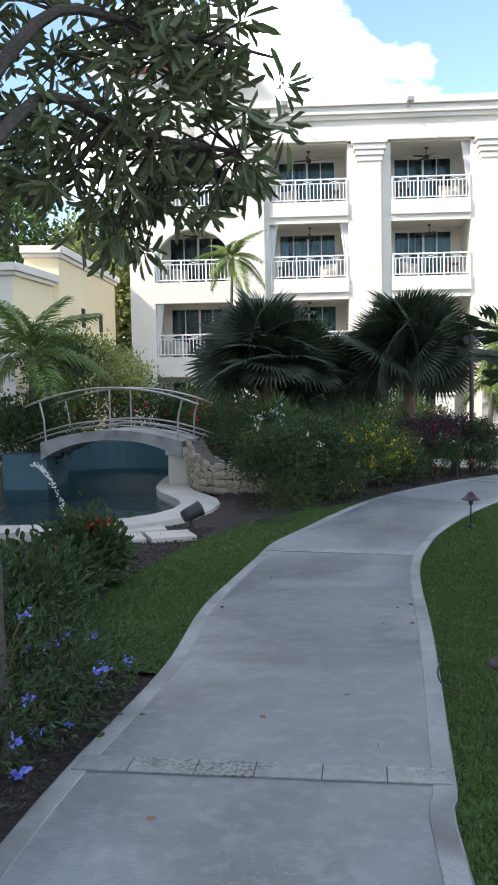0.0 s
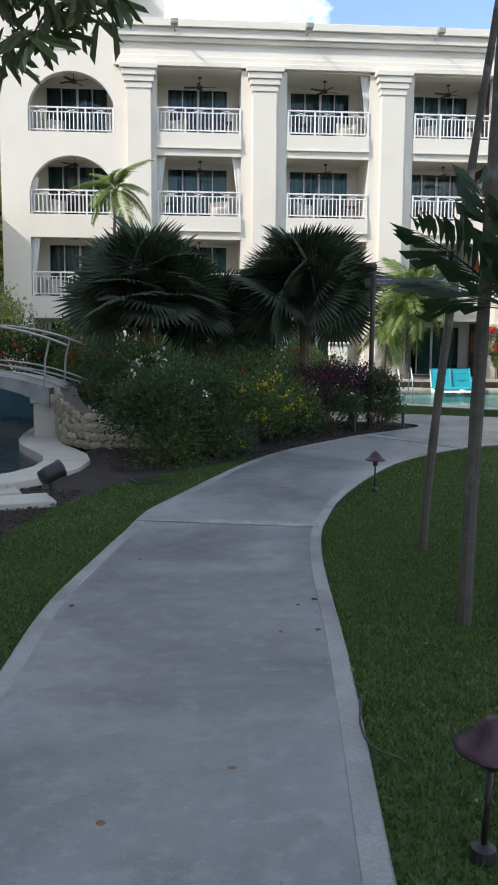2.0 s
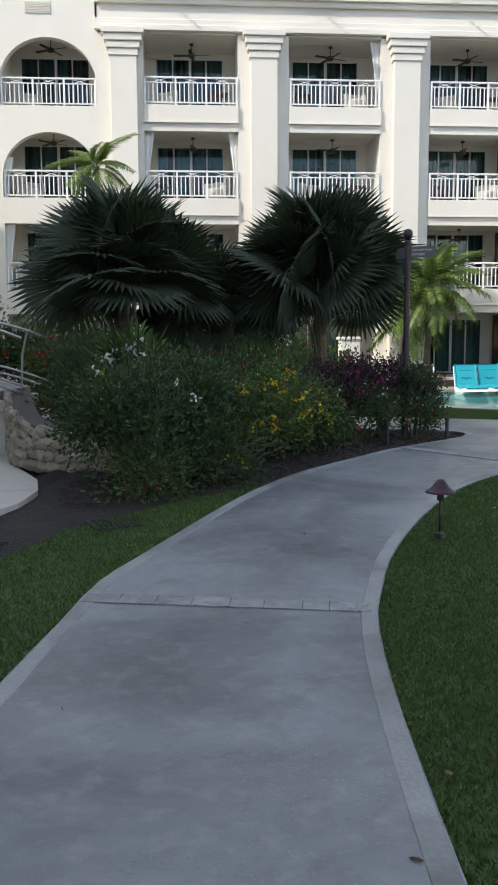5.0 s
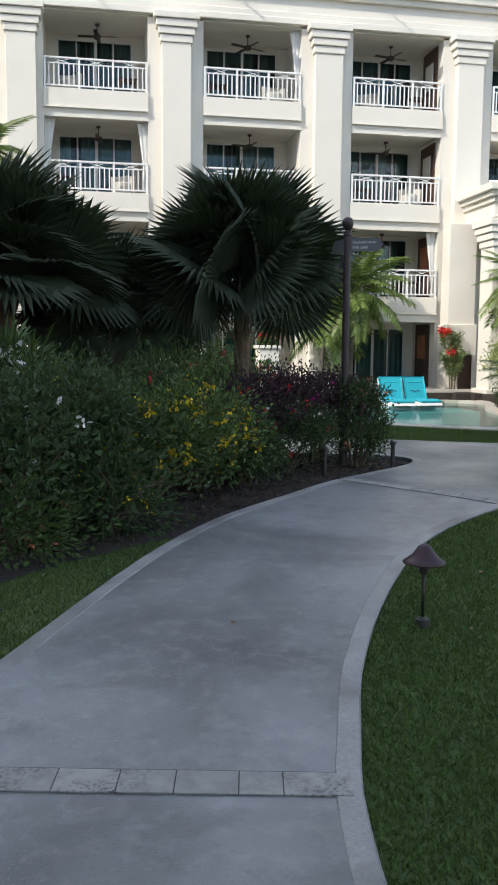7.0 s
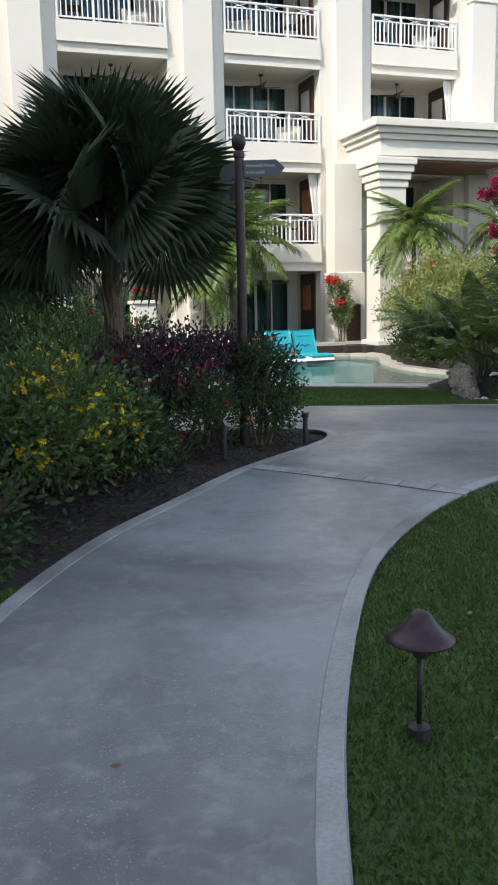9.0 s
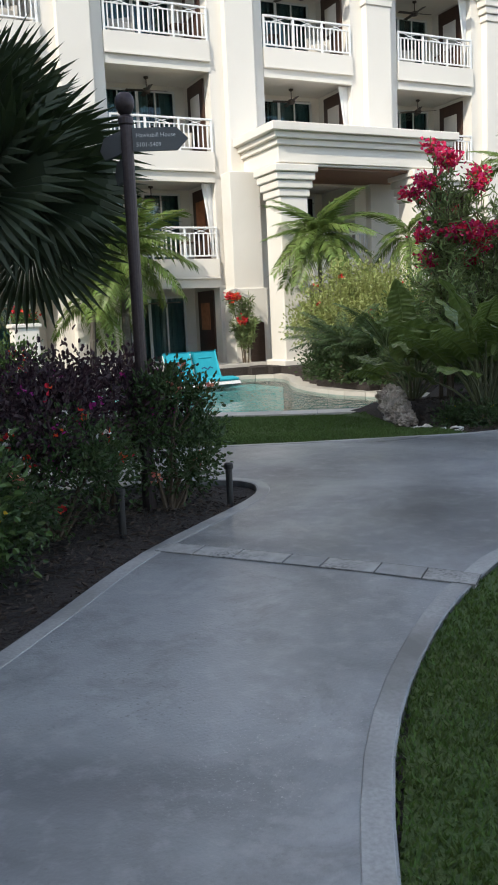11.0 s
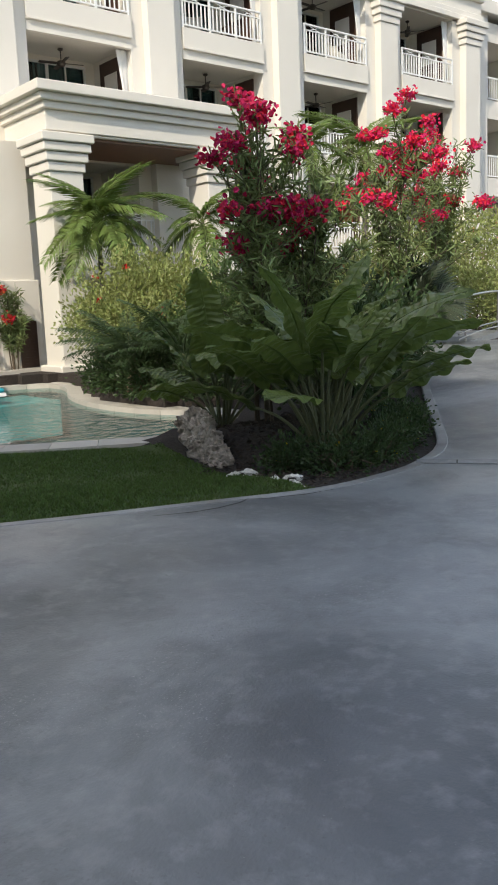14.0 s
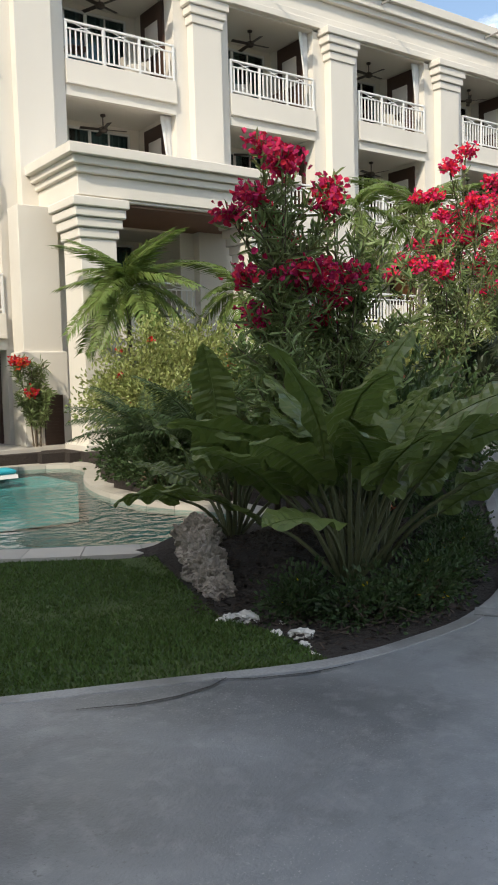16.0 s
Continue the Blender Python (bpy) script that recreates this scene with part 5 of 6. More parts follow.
# round the elephant ears, beside the second pool
elephant_ear((9.2, 18.65), 19, 3, 1.25, "clump of large wavy-edged dark green leaves")
elephant_ear((9.6, 18.8), 16, 4, 1.25, "clump of large spreading ribbed green leaves", turn=-20)
elephant_ear((9.55, 20.65), 15, 5, 1.1, "clump of upright ribbed green leaves behind the boulders")
elephant_ear((9.95, 19.5), 13, 6, 1.15, "clump of large glossy green leaves under the oleander")
oleander((10.1, 20.55), 3.65, 0.28, 10, 81, "pink_shaded", 1.35, "tall oleander with shade put into its red flower heads")
oleander((11.05, 20.75), 3.65, 0.3, 9, 82, "pink", 0.06, "tall leafy oleander with few flowers")
oleander((15.5, 23.1), 4.5, 0.65, 9, 83, "pink", 1.9, "sunlit oleander covered in pink flowers")
oleander((18.2, 24.2), 4.3, 0.6, 9, 84, "pink", 1.5, "sunlit oleander with pink flowers")
for k, (x, y, r, h, c) in enumerate(((11.9, 27.3, 0.75, 1.2, 3400), (12.7, 27.2, 0.85, 1.75, 4200), (13.3, 26.6, 0.8, 1.6, 3600), (12.3, 26.4, 0.7, 0.95, 3000), (13.9, 26.0, 0.8, 1.3, 3000), (12.2, 25.2, 0.6, 0.8, 2400))):
    shrub("shrub", (x, y), (r, r * 0.9, r * 0.85), h, (0.075, 0.042), c, "leaf_mid" if k == 5 else "leaf_lime", [("red", 3, 8, 0.06)], "sunlit yellow-green shrub by the portico", seed=150 + k, stems=9, clump=0.15, per=45, hollow=0.3)
shrub("shrub", (13.0, 24.2), (0.9, 0.8, 0.9), 1.25, (0.085, 0.04), 3400, "leaf_mid", [], "leafy shrub behind the oleander", seed=86, clump=0.2)
for k, (x, y) in enumerate(((11.15, 25.1), (11.5, 24.1))):
    feather_palm((x, y), 0.35, FERNS, 22, 170 + k, 1.05, (0, 0), 0.13, "dark cycad with stiff arching fronds at the pool edge", low=0, high=50, bark="fibre")
for k, (x, y, r) in enumerate(((11.45, 23.75, 0.42), (11.2, 24.7, 0.4), (11.35, 25.7, 0.45), (11.7, 26.7, 0.42), (12.3, 22.9, 0.6), (12.1, 22.2, 0.55))):
    shrub("shrub", (x, y), (r, r * 0.9, 0.26), 0.26, (0.07, 0.04), 1700, "leaf_dark", [], "low dark shrub over the pool coping", seed=180 + k, low=-0.85)
feather_palm((13.05, 29.2), 2.95, FEATHERS_SMALL, 24, 90, 1.15, (0, 0), 0.06, "sunlit young palm before the portico", low=-25, high=88)
feather_palm((15.1, 28.2), 2.9, FEATHERS_SMALL, 10, 91, 1.0, (0, 0), 0.07, "young palm before the portico", low=-30)
feather_palm((20.6, 28.5), 4.9, FEATHERS_SMALL, 12, 92, 1.3, (0.2, 0), 0.08, "palm with a pale trunk by the hotel", low=-25)
feather_palm((16.7, 26.4), 4.4, FEATHERS_SMALL, 9, 93, 0.75, (0, 0), 0.07, "yellow-green palm among the oleanders", low=-20)
oleander((12.1, 31.85), 2.0, 0.55, 6, 94, "red", 0.4, "small shrub with red flower heads by the portico")
fan_palm((16.3, 23.4), 0.6, 95, 12, 0.7, "small bright fan palm beside the ramp")
for k, (x, y, r, h, m) in enumerate(((20.5, 27.0, 1.5, 1.9, "leaf_lime"), (22.5, 26.5, 1.6, 1.8, "leaf_lime"), (19.0, 27.4, 1.2, 1.5, "leaf_lime"), (24.8, 27.5, 1.7, 1.9, "leaf_lime"), (15.4, 24.6, 0.9, 1.0, "leaf_lime"), (14.4, 24.2, 0.9, 1.2, "leaf_lime"), (21.0, 25.2, 0.9, 0.8, "leaf_lime"), (12.9, 21.3, 0.8, 0.8, "leaf_dark"), (11.6, 20.6, 0.7, 0.6, "leaf_dark"), (27.5, 27.0, 1.8, 2.0, "leaf_mid"))):
    shrub("hedge_shrub", (x, y), (r, r * 0.9, r * 0.75), h, (0.1, 0.05), 3400, m, [("salmon", 10, 6, 0.05)], "mixed green shrub near the second bridge", seed=100 + k, low=-0.85, clump=0.2)
for k, (x, y, r) in enumerate(((8.75, 17.95, 0.3), (9.25, 18.0, 0.32), (9.8, 18.25, 0.3), (8.5, 18.4, 0.22), (10.5, 18.75, 0.3), (11.1, 19.3, 0.3))):
    shrub("ground_cover", (x, y), (r, r * 0.75, 0.13), 0.1, (0.04, 0.026), 1100, "leaf_dark", [("goldpetal", 4, 3, 0.02)], "low trailing ground cover at the bed's edge", category="ground cover", seed=120 + k, low=-0.95, clump=0.07)
for k, (x, y, r, h) in enumerate(((4.0, 29.0, 0.8, 0.7), (2.2, 28.8, 0.9, 0.9), (0.4, 28.6, 0.9, 0.8), (3.0, 24.5, 0.9, 0.8), (1.0, 23.5, 0.9, 0.9), (4.4, 25.8, 0.6, 0.6))):
    shrub("terrace_shrub", (x, y), (r, r * 0.8, r * 0.7), h, (0.09, 0.045), 1700, "leaf_mid", [("red", 7, 8, 0.07)], "green shrub with red flowers before the terrace", seed=130 + k, low=-0.85, clump=0.18)


def far_tree(at, h, wide, seed, m="leaf_mid"):
    rng = np.random.default_rng(seed)
    t = holder("background_tree", (at[0], at[1], 0.2), label="broad leafy tree behind the buildings", category="tree", group="background trees")
    part("trunk", tube([(0, 0, 0), (0.1, 0, h * 0.4), (0, 0.1, h * 0.75)], [0.25, 0.19, 0.1], 8), "bark", t)
    for k in range(6):
        a = k * 1.05
        part("limb", tube([(0, 0, h * 0.35), (math.cos(a) * wide * 0.4, math.sin(a) * wide * 0.4, h * 0.6), (math.cos(a) * wide * 0.75, math.sin(a) * wide * 0.75, h * 0.75)], [0.11, 0.07, 0.03], 6), "bark", t)
    c, d = clumps(rng, 150, (wide, wide, h * 0.38), -0.7, 0.4)
    c = c + np.array([0, 0, h * 0.68])
    idx = rng.integers(0, len(c), 6500)
    off = rng.normal(size=(6500, 3)) * 0.42
    strew("crown", t, c[idx] + off, off + rng.normal(size=off.shape) * 0.3, 0.3, 0.15, m, rng)


for k, (x, y, h, w, m) in enumerate(((-9.5, 42, 10.5, 3.2, "leaf_lime"), (-13.5, 38, 12, 4.0, "leaf_mid"), (-8.2, 36.5, 7.5, 1.8, "leaf_lime"), (-18, 44, 13, 4.5, "leaf_mid"))):
    far_tree((x, y), h, w, 140 + k, m)

# ---- things in the garden ----
def path_light(at):
    l = holder("path_light", (at[0], at[1], ground_at(*at) - 0.025), label="plum copper mushroom path light on the lawn", category="lamp", group="mushroom path lights")
    part("base", lathe([(0.05, 0), (0.056, 0.015), (0.05, 0.06), (0.02, 0.075)], 14), "black", l)
    part("stem", lathe([(0.013, 0.06), (0.013, 0.4)], 10), "metal", l, smooth=True)
    part("socket", lathe([(0.03, 0.39), (0.036, 0.4), (0.036, 0.47), (0.03, 0.48)], 14), "metal", l)
    part("shade", lathe([(0.13, 0.472), (0.15, 0.468), (0.152, 0.476), (0.128, 0.49), (0.085, 0.525), (0.06, 0.562), (0.042, 0.588), (0.02, 0.6), (0.004, 0.603)], 28), "copper", l, "plum copper shade", smooth=True)
    return l


lamp = path_light((2.63, 10.72))
lamp.scale = (0.84, 0.84, 0.84)
copy_thing(lamp, pose(1.29, 3.22, ground_at(1.29, 3.22) - 0.025, 3, 0, 40))


def bollard(at, h):
    b = holder("bollard_light", (at[0], at[1], ground_at(*at) - 0.05), label="short black bollard light at the bed's edge", category="lamp", group="bollard lights")
    part("post", lathe([(0.026, 0), (0.026, h), (0.022, h + 0.005)], 12), "black", b)
    part("cap", lathe([(0.034, h + 0.006), (0.036, h + 0.02), (0.036, h + 0.045), (0.024, h + 0.055)], 14), "black", b)
    return b


bollard((4.33, 15.95), 0.29)
bollard((3.35, 15.55), 0.29)


def spotlight(at, turn):
    s = holder("garden_spotlight", (at[0], at[1], ground_at(*at) - 0.05), label="black garden spotlight on a short stake", category="lamp")
    s.rotation_euler = (0, 0, turn)
    part("stake", lathe([(0.03, 0), (0.03, 0.2), (0.024, 0.22)], 10), "black", s)
    bm = lathe([(0.05, -0.14), (0.085, -0.13), (0.1, -0.05), (0.105, 0.1), (0.112, 0.12), (0.112, 0.15), (0.095, 0.15), (0.09, 0.11)], 18)
    bmesh.ops.transform(bm, matrix=pose(0, 0, 0.32, 0, 68, 0), verts=bm.verts[:])
    part("head", bm, "black", s, smooth=True)
    bm = lathe([(0.01, 0.104), (0.09, 0.106)], 18)
    bmesh.ops.transform(bm, matrix=pose(0, 0, 0.32, 0, 68, 0), verts=bm.verts[:])
    part("lens", bm, "pane", s)
    return s


spotlight((-1.22, 10.5), 0.5)


def written(words, size, parent, at, turn, name="lettering"):
    c = bpy.data.curves.new(name, "FONT")
    c.body, c.size, c.extrude = words, size, 0.001
    c.materials.append(M["print"])
    ob = new(name, c)
    ob.parent = parent
    ob.location, ob.rotation_euler = at, turn
    return ob


def sign_post(at):
    s = holder("sign_post", (at[0], at[1], ground_at(*at) - 0.05), label="dark bronze sign post with ball finial and arrow boards", category="sign")
    part("pole", lathe([(0.055, 0), (0.055, 0.25), (0.045, 0.28), (0.045, 2.82), (0.055, 2.83), (0.055, 2.87), (0.04, 2.89)], 16), "metal", s, smooth=False)
    part("finial", lathe([(0.03, 2.89), (0.05, 2.91), (0.066, 2.945), (0.07, 2.98), (0.064, 3.015), (0.045, 3.04), (0.01, 3.05)], 16), "metal", s, smooth=True)
    for turn, z, side in ((-22, 2.72, 1), (98, 2.72, -1), (84, 2.54, -1)):
        bm = bmesh.new()
        pts = [(0.04, -0.08), (0.36, -0.08), (0.44, 0.0), (0.36, 0.08), (0.04, 0.08)]
        a = [bm.verts.new((x, -0.012, q)) for x, q in pts]
        b = [bm.verts.new((x, 0.012, q)) for x, q in pts]
        bm.faces.new(a), bm.faces.new(b[::-1])
        for k in range(5):
            bm.faces.new((a[k], b[k], b[(k + 1) % 5], a[(k + 1) % 5]))
        bmesh.ops.recalc_face_normals(bm, faces=bm.faces[:])
        bmesh.ops.transform(bm, matrix=pose(0, 0, z, 0, 0, turn), verts=bm.verts[:])
        board = part("arrow_board", bm, "signboard", s, "grey arrow board")
        if side > 0:
            e = Euler((radians(90), 0, radians(turn)))
            q = Matrix.Rotation(radians(turn), 3, "Z")
            written("Hawksbill House", 0.042, board, q @ Vector((0.065, -0.0135, 0)) + Vector((0, 0, z + 0.015)), e)
            written("5101-5409", 0.042, board, q @ Vector((0.065, -0.0135, 0)) + Vector((0, 0, z - 0.05)), e)
    return s


sign_post((3.77, 16.2))


# limestone edge and loose chalk stones
def rock(x, y, size, mat, label, seed, rough=0.35):
    bm = bmesh.new()
    bmesh.ops.create_icosphere(bm, subdivisions=5 if max(size) > 0.13 else 3, radius=1)
    for v in bm.verts:
        p = v.co.copy()
        hole = max(0.0, noise.noise(p * 5.5 + Vector((seed * 3, 1, 0)))) + 0.5 * max(0.0, noise.noise(p * 13 + Vector((seed, 7, 0))))
        d = 1 - 0.45 * hole + rough * noise.noise(p * 1.6 + Vector((seed, 0, 0))) + rough * 0.6 * noise.noise(p * 4.5 + Vector((0, seed, 0))) + rough * 0.3 * noise.noise(p * 11)
        v.co = Vector((p.x * size[0], p.y * size[1], p.z * size[2])) * d
    ob = part("rock", bm, mat)
    ob.location = (x, y, ground_at(x, y) - 0.05 + size[2] * 0.5)
    ob.rotation_euler = (0, 0, seed * 1.3)
    return tagged(ob, label, "rock")


for k, (x, y, w, h) in enumerate(((9.05, 20.5, 0.22, 0.21), (8.88, 20.22, 0.21, 0.22), (8.76, 19.94, 0.19, 0.19), (8.66, 19.68, 0.17, 0.15), (8.56, 19.44, 0.14, 0.11))):
    rock(x, y, (w * 0.8, w, h), "limestone", "pitted tan limestone boulder edging the bed", 1 + k, 0.34)
for k, (x, y, r) in enumerate(((8.12, 18.68, 0.1), (8.22, 18.6, 0.11), (8.3, 18.72, 0.08), (8.05, 18.05, 0.07), (8.15, 17.92, 0.1), (8.02, 17.75, 0.06), (7.95, 17.6, 0.05), (8.35, 18.35, 0.05))):
    rock(x, y, (r * 0.85, r * 0.65, r * 0.45), "chalk", "small white chalky stone in the grass", 10 + k, 0.6)

# drain grate in the lawn
drain = holder("drain_grate", (-0.12, 11.42, ground_at(-0.12, 11.42) - 0.02), label="black drain grate set in the lawn", category="drain")
drain.rotation_euler = (0, 0, 0.35)
part("rim", boxes((-0.22, 0.22, -0.2, -0.17, 0, 0.012), (-0.22, 0.22, 0.17, 0.2, 0, 0.012), (-0.22, -0.19, -0.17, 0.17, 0, 0.012), (0.19, 0.22, -0.17, 0.17, 0, 0.012)), "black", drain)
for k in range(8):
    part("slat", boxes((-0.19 + k * 0.05, -0.17 + k * 0.05, -0.17, 0.17, 0, 0.01)), "black", drain)

# stepping slabs by the blue pool
for k, (x, y, w, d, a) in enumerate(((-1.5, 10.35, 0.62, 0.55, 0.35), (-2.12, 10.2, 0.55, 0.55, 0.35), (-1.95, 10.78, 0.6, 0.5, 0.35), (-2.6, 10.5, 0.6, 0.55, 0.35))):
    s = part("paving_slab", boxes((-w / 2, w / 2, -d / 2, d / 2, -0.04, 0.035), bevel=0.008), "coping")
    s.location, s.rotation_euler = (x, y, ground_at(x, y) - 0.02), (0, 0, a)
    tagged(s, "pale square stone slab beside the pool", "paving", "stepping slabs by the pool")

# ---- the arched foot bridge over the blue pool ----
def foot_bridge(at, turn, span, width, rise, base_z, label):
    b = holder("foot_bridge", (at[0], at[1], base_z), label=label, category="bridge", group="arched foot bridges")
    b.rotation_euler = (0, 0, turn)
    n = 20
    bm = bmesh.new()
    rows = []
    for k in range(n + 1):
        t = k / n * 2 - 1
        x = t * span / 2
        top = rise * (1 - t * t)
        low = top - 0.2 - 0.16 * abs(t) ** 3
        rows.append([bm.verts.new(c) for c in ((x, -width / 2, low), (x, -width / 2, top), (x, width / 2, top), (x, width / 2, low))])
    for a, c in zip(rows, rows[1:]):
        for k in range(4):
            bm.faces.new((a[k], a[(k + 1) % 4], c[(k + 1) % 4], c[k]))
    bm.faces.new(rows[0]), bm.faces.new(rows[-1][::-1])
    bmesh.ops.recalc_face_normals(bm, faces=bm.faces[:])
    part("deck", bm, "edging", b, "pale concrete arched deck")
    arc = lambda x, h: rise * (1 - (2 * x / span) ** 2) + h
    xs = [-span / 2 - 0.35 + (span + 0.7) * k / 16 for k in range(17)]
    for y in (-width / 2 + 0.06, width / 2 - 0.06):
        for h, r in ((0.86, 0.024), (0.2, 0.016), (0.1, 0.016)):
            part("handrail" if h > 0.5 else "lower_rail", tube([(x, y, max(arc(x, h), h - 0.25)) for x in xs], r, 8), "rail", b, smooth=True)
        for x in (-span / 2 + 0.1, 0.0, span / 2 - 0.1):
            lean = 0.1 * (1 if x > 0 else -1 if x < 0 else 0)
            part("rail_post", tube([(x, y, arc(x, -0.02)), (x + lean * 0.3, y, arc(x, 0.45)), (x + lean * 1.2, y, arc(x + lean, 0.87))], 0.02, 8), "rail", b)
    return b


foot_bridge((-3.45, 16.7), -0.12, 3.0, 1.5, 0.24, 0.9, "arched concrete foot bridge with curved steel handrails")
foot_bridge((19.4, 24.4), 0.35, 5.2, 1.6, 0.1, 0.72, "low concrete bridge with curved steel handrails")
# abutments and pool walls under the bridge
tagged(part("abutment", boxes((-2.35, -1.85, 15.9, 17.6, -0.3, 0.62), (-2.4, -1.8, 15.85, 17.65, 0.62, 0.78), bevel=0.015), "coping"), "cream stone bridge abutment at the pool", "abutment", kind="structure")
tagged(part("abutment", boxes((-5.9, -4.95, 16.3, 17.9, -0.3, 0.66), bevel=0.015), "pooldark"), "blue plastered bridge abutment at the pool", "abutment", kind="structure")
bm = bmesh.new()
rows = []
for k in range(17):
    a = math.pi * (0.15 + 0.7 * k / 16)
    x, y = -4.3 - 1.9 * math.cos(a), 19.2 + 2.0 * math.sin(a)
    rows.append([bm.verts.new(c) for c in ((x, y, -0.6), (x, y, 0.62), (x - 0.3 * math.cos(a), y + 0.3 * math.sin(a), 0.62), (x - 0.3 * math.cos(a), y + 0.3 * math.sin(a), -0.6))])
for a, c in zip(rows, rows[1:]):
    for k in range(3):
        bm.faces.new((a[k], c[k], c[k + 1], a[k + 1]))
bmesh.ops.recalc_face_normals(bm, faces=bm.faces[:])
tagged(part("pool_wall", bm, "pooldark"), "curved blue plastered pool wall behind the bridge", "wall", kind="structure")


# rubble wall between the bridge and the bed
def rubble_wall(line, low, high, label):
    w = holder("rubble_wall", (0, 0, 0), label=label, category="wall")
    pts = curve_points([(x, y, 0) for x, y in line], 6)
    bm = bmesh.new()
    rows = []
    for i, p in enumerate(pts):
        h = low + (high - low) * (1 - i / (len(pts) - 1)) ** 1.3
        d = (pts[min(i + 1, len(pts) - 1)] - pts[max(i - 1, 0)]).normalized()
        q = p + Vector((-d.y, d.x, 0)) * 0.3
        z = ground_at(p.x, p.y) - 0.1
        rows.append([bm.verts.new(c) for c in ((p.x, p.y, z), (p.x, p.y, z + h), (q.x, q.y, z + h), (q.x, q.y, z))])
    for a, c in zip(rows, rows[1:]):
        for k in range(3):
            bm.faces.new((a[k], a[k + 1], c[k + 1], c[k]))
    bmesh.ops.recalc_face_normals(bm, faces=bm.faces[:])
    part("core", bm, "mortar", w)
    shapes = []
    for s in range(6):
        b = bmesh.new()
        bmesh.ops.create_icosphere(b, subdivisions=2, radius=1)
        for v in b.verts:
            p = v.co.copy()
            v.co = Vector((p.x * 0.5, p.y * 0.38, p.z * 0.46)) * (1 + 0.35 * noise.noise(p * 1.5 + Vector((s * 7, 0, 0))) + 0.15 * noise.noise(p * 4 + Vector((s, 0, 0))))
        shapes.append(mesh_of("stone", b, "rubble"))
    rnd = random.Random(9)
    i = 0
    while i < len(pts) - 1:
        h = low + (high - low) * (1 - i / (len(pts) - 1)) ** 1.3
        p, q = pts[i], pts[i + 1]
        seg = (q - p).length
        ang = math.atan2(q.y - p.y, q.x - p.x)
        cols = max(1, math.ceil(seg / 0.15))
        for c in range(cols):
            z = 0.05 + 0.05 * (c % 2)
            while z < h:
                s = rnd.uniform(0.15, 0.22)
                x = p.lerp(q, (c + 0.5 + rnd.uniform(-0.2, 0.2)) / cols)
                again("stone", rnd.choice(shapes), w, (x.x + 0.02 * math.sin(ang), x.y - 0.02 * math.cos(ang), ground_at(x.x, x.y) - 0.08 + z), (rnd.uniform(-0.3, 0.3), rnd.uniform(-0.5, 0.5), ang + rnd.uniform(-0.3, 0.3)), (s * rnd.uniform(0.85, 1.25), s * 0.7, s * rnd.uniform(0.7, 0.95)))
                z += s * 0.72
        i += 1


rubble_wall([(-1.95, 16.1), (-1.75, 15.2), (-1.5, 14.5), (-1.05, 14.1), (-0.5, 13.95), (0.2, 13.9)], 0.35, 0.85, "low wall of tan coral rubble beside the bridge")


# water jet over the blue pool
bm = bmesh.new()
rnd = random.Random(4)
for k in range(170):
    t = rnd.random()
    p = Vector((-3.55 - 0.5 * (1 - t), 12.5 + 0.1 * t, WATER_LEFT + 0.85 * (1 - t * t))) + Vector((rnd.gauss(0, 0.02), rnd.gauss(0, 0.02), rnd.gauss(0, 0.02)))
    bmesh.ops.create_icosphere(bm, subdivisions=1, radius=rnd.uniform(0.006, 0.018), matrix=Matrix.Translation(p))
jet = part("water_jet", bm, "whitepetal")
tagged(jet, "thin arching jet of white water over the pool", "fountain", kind="stuff")


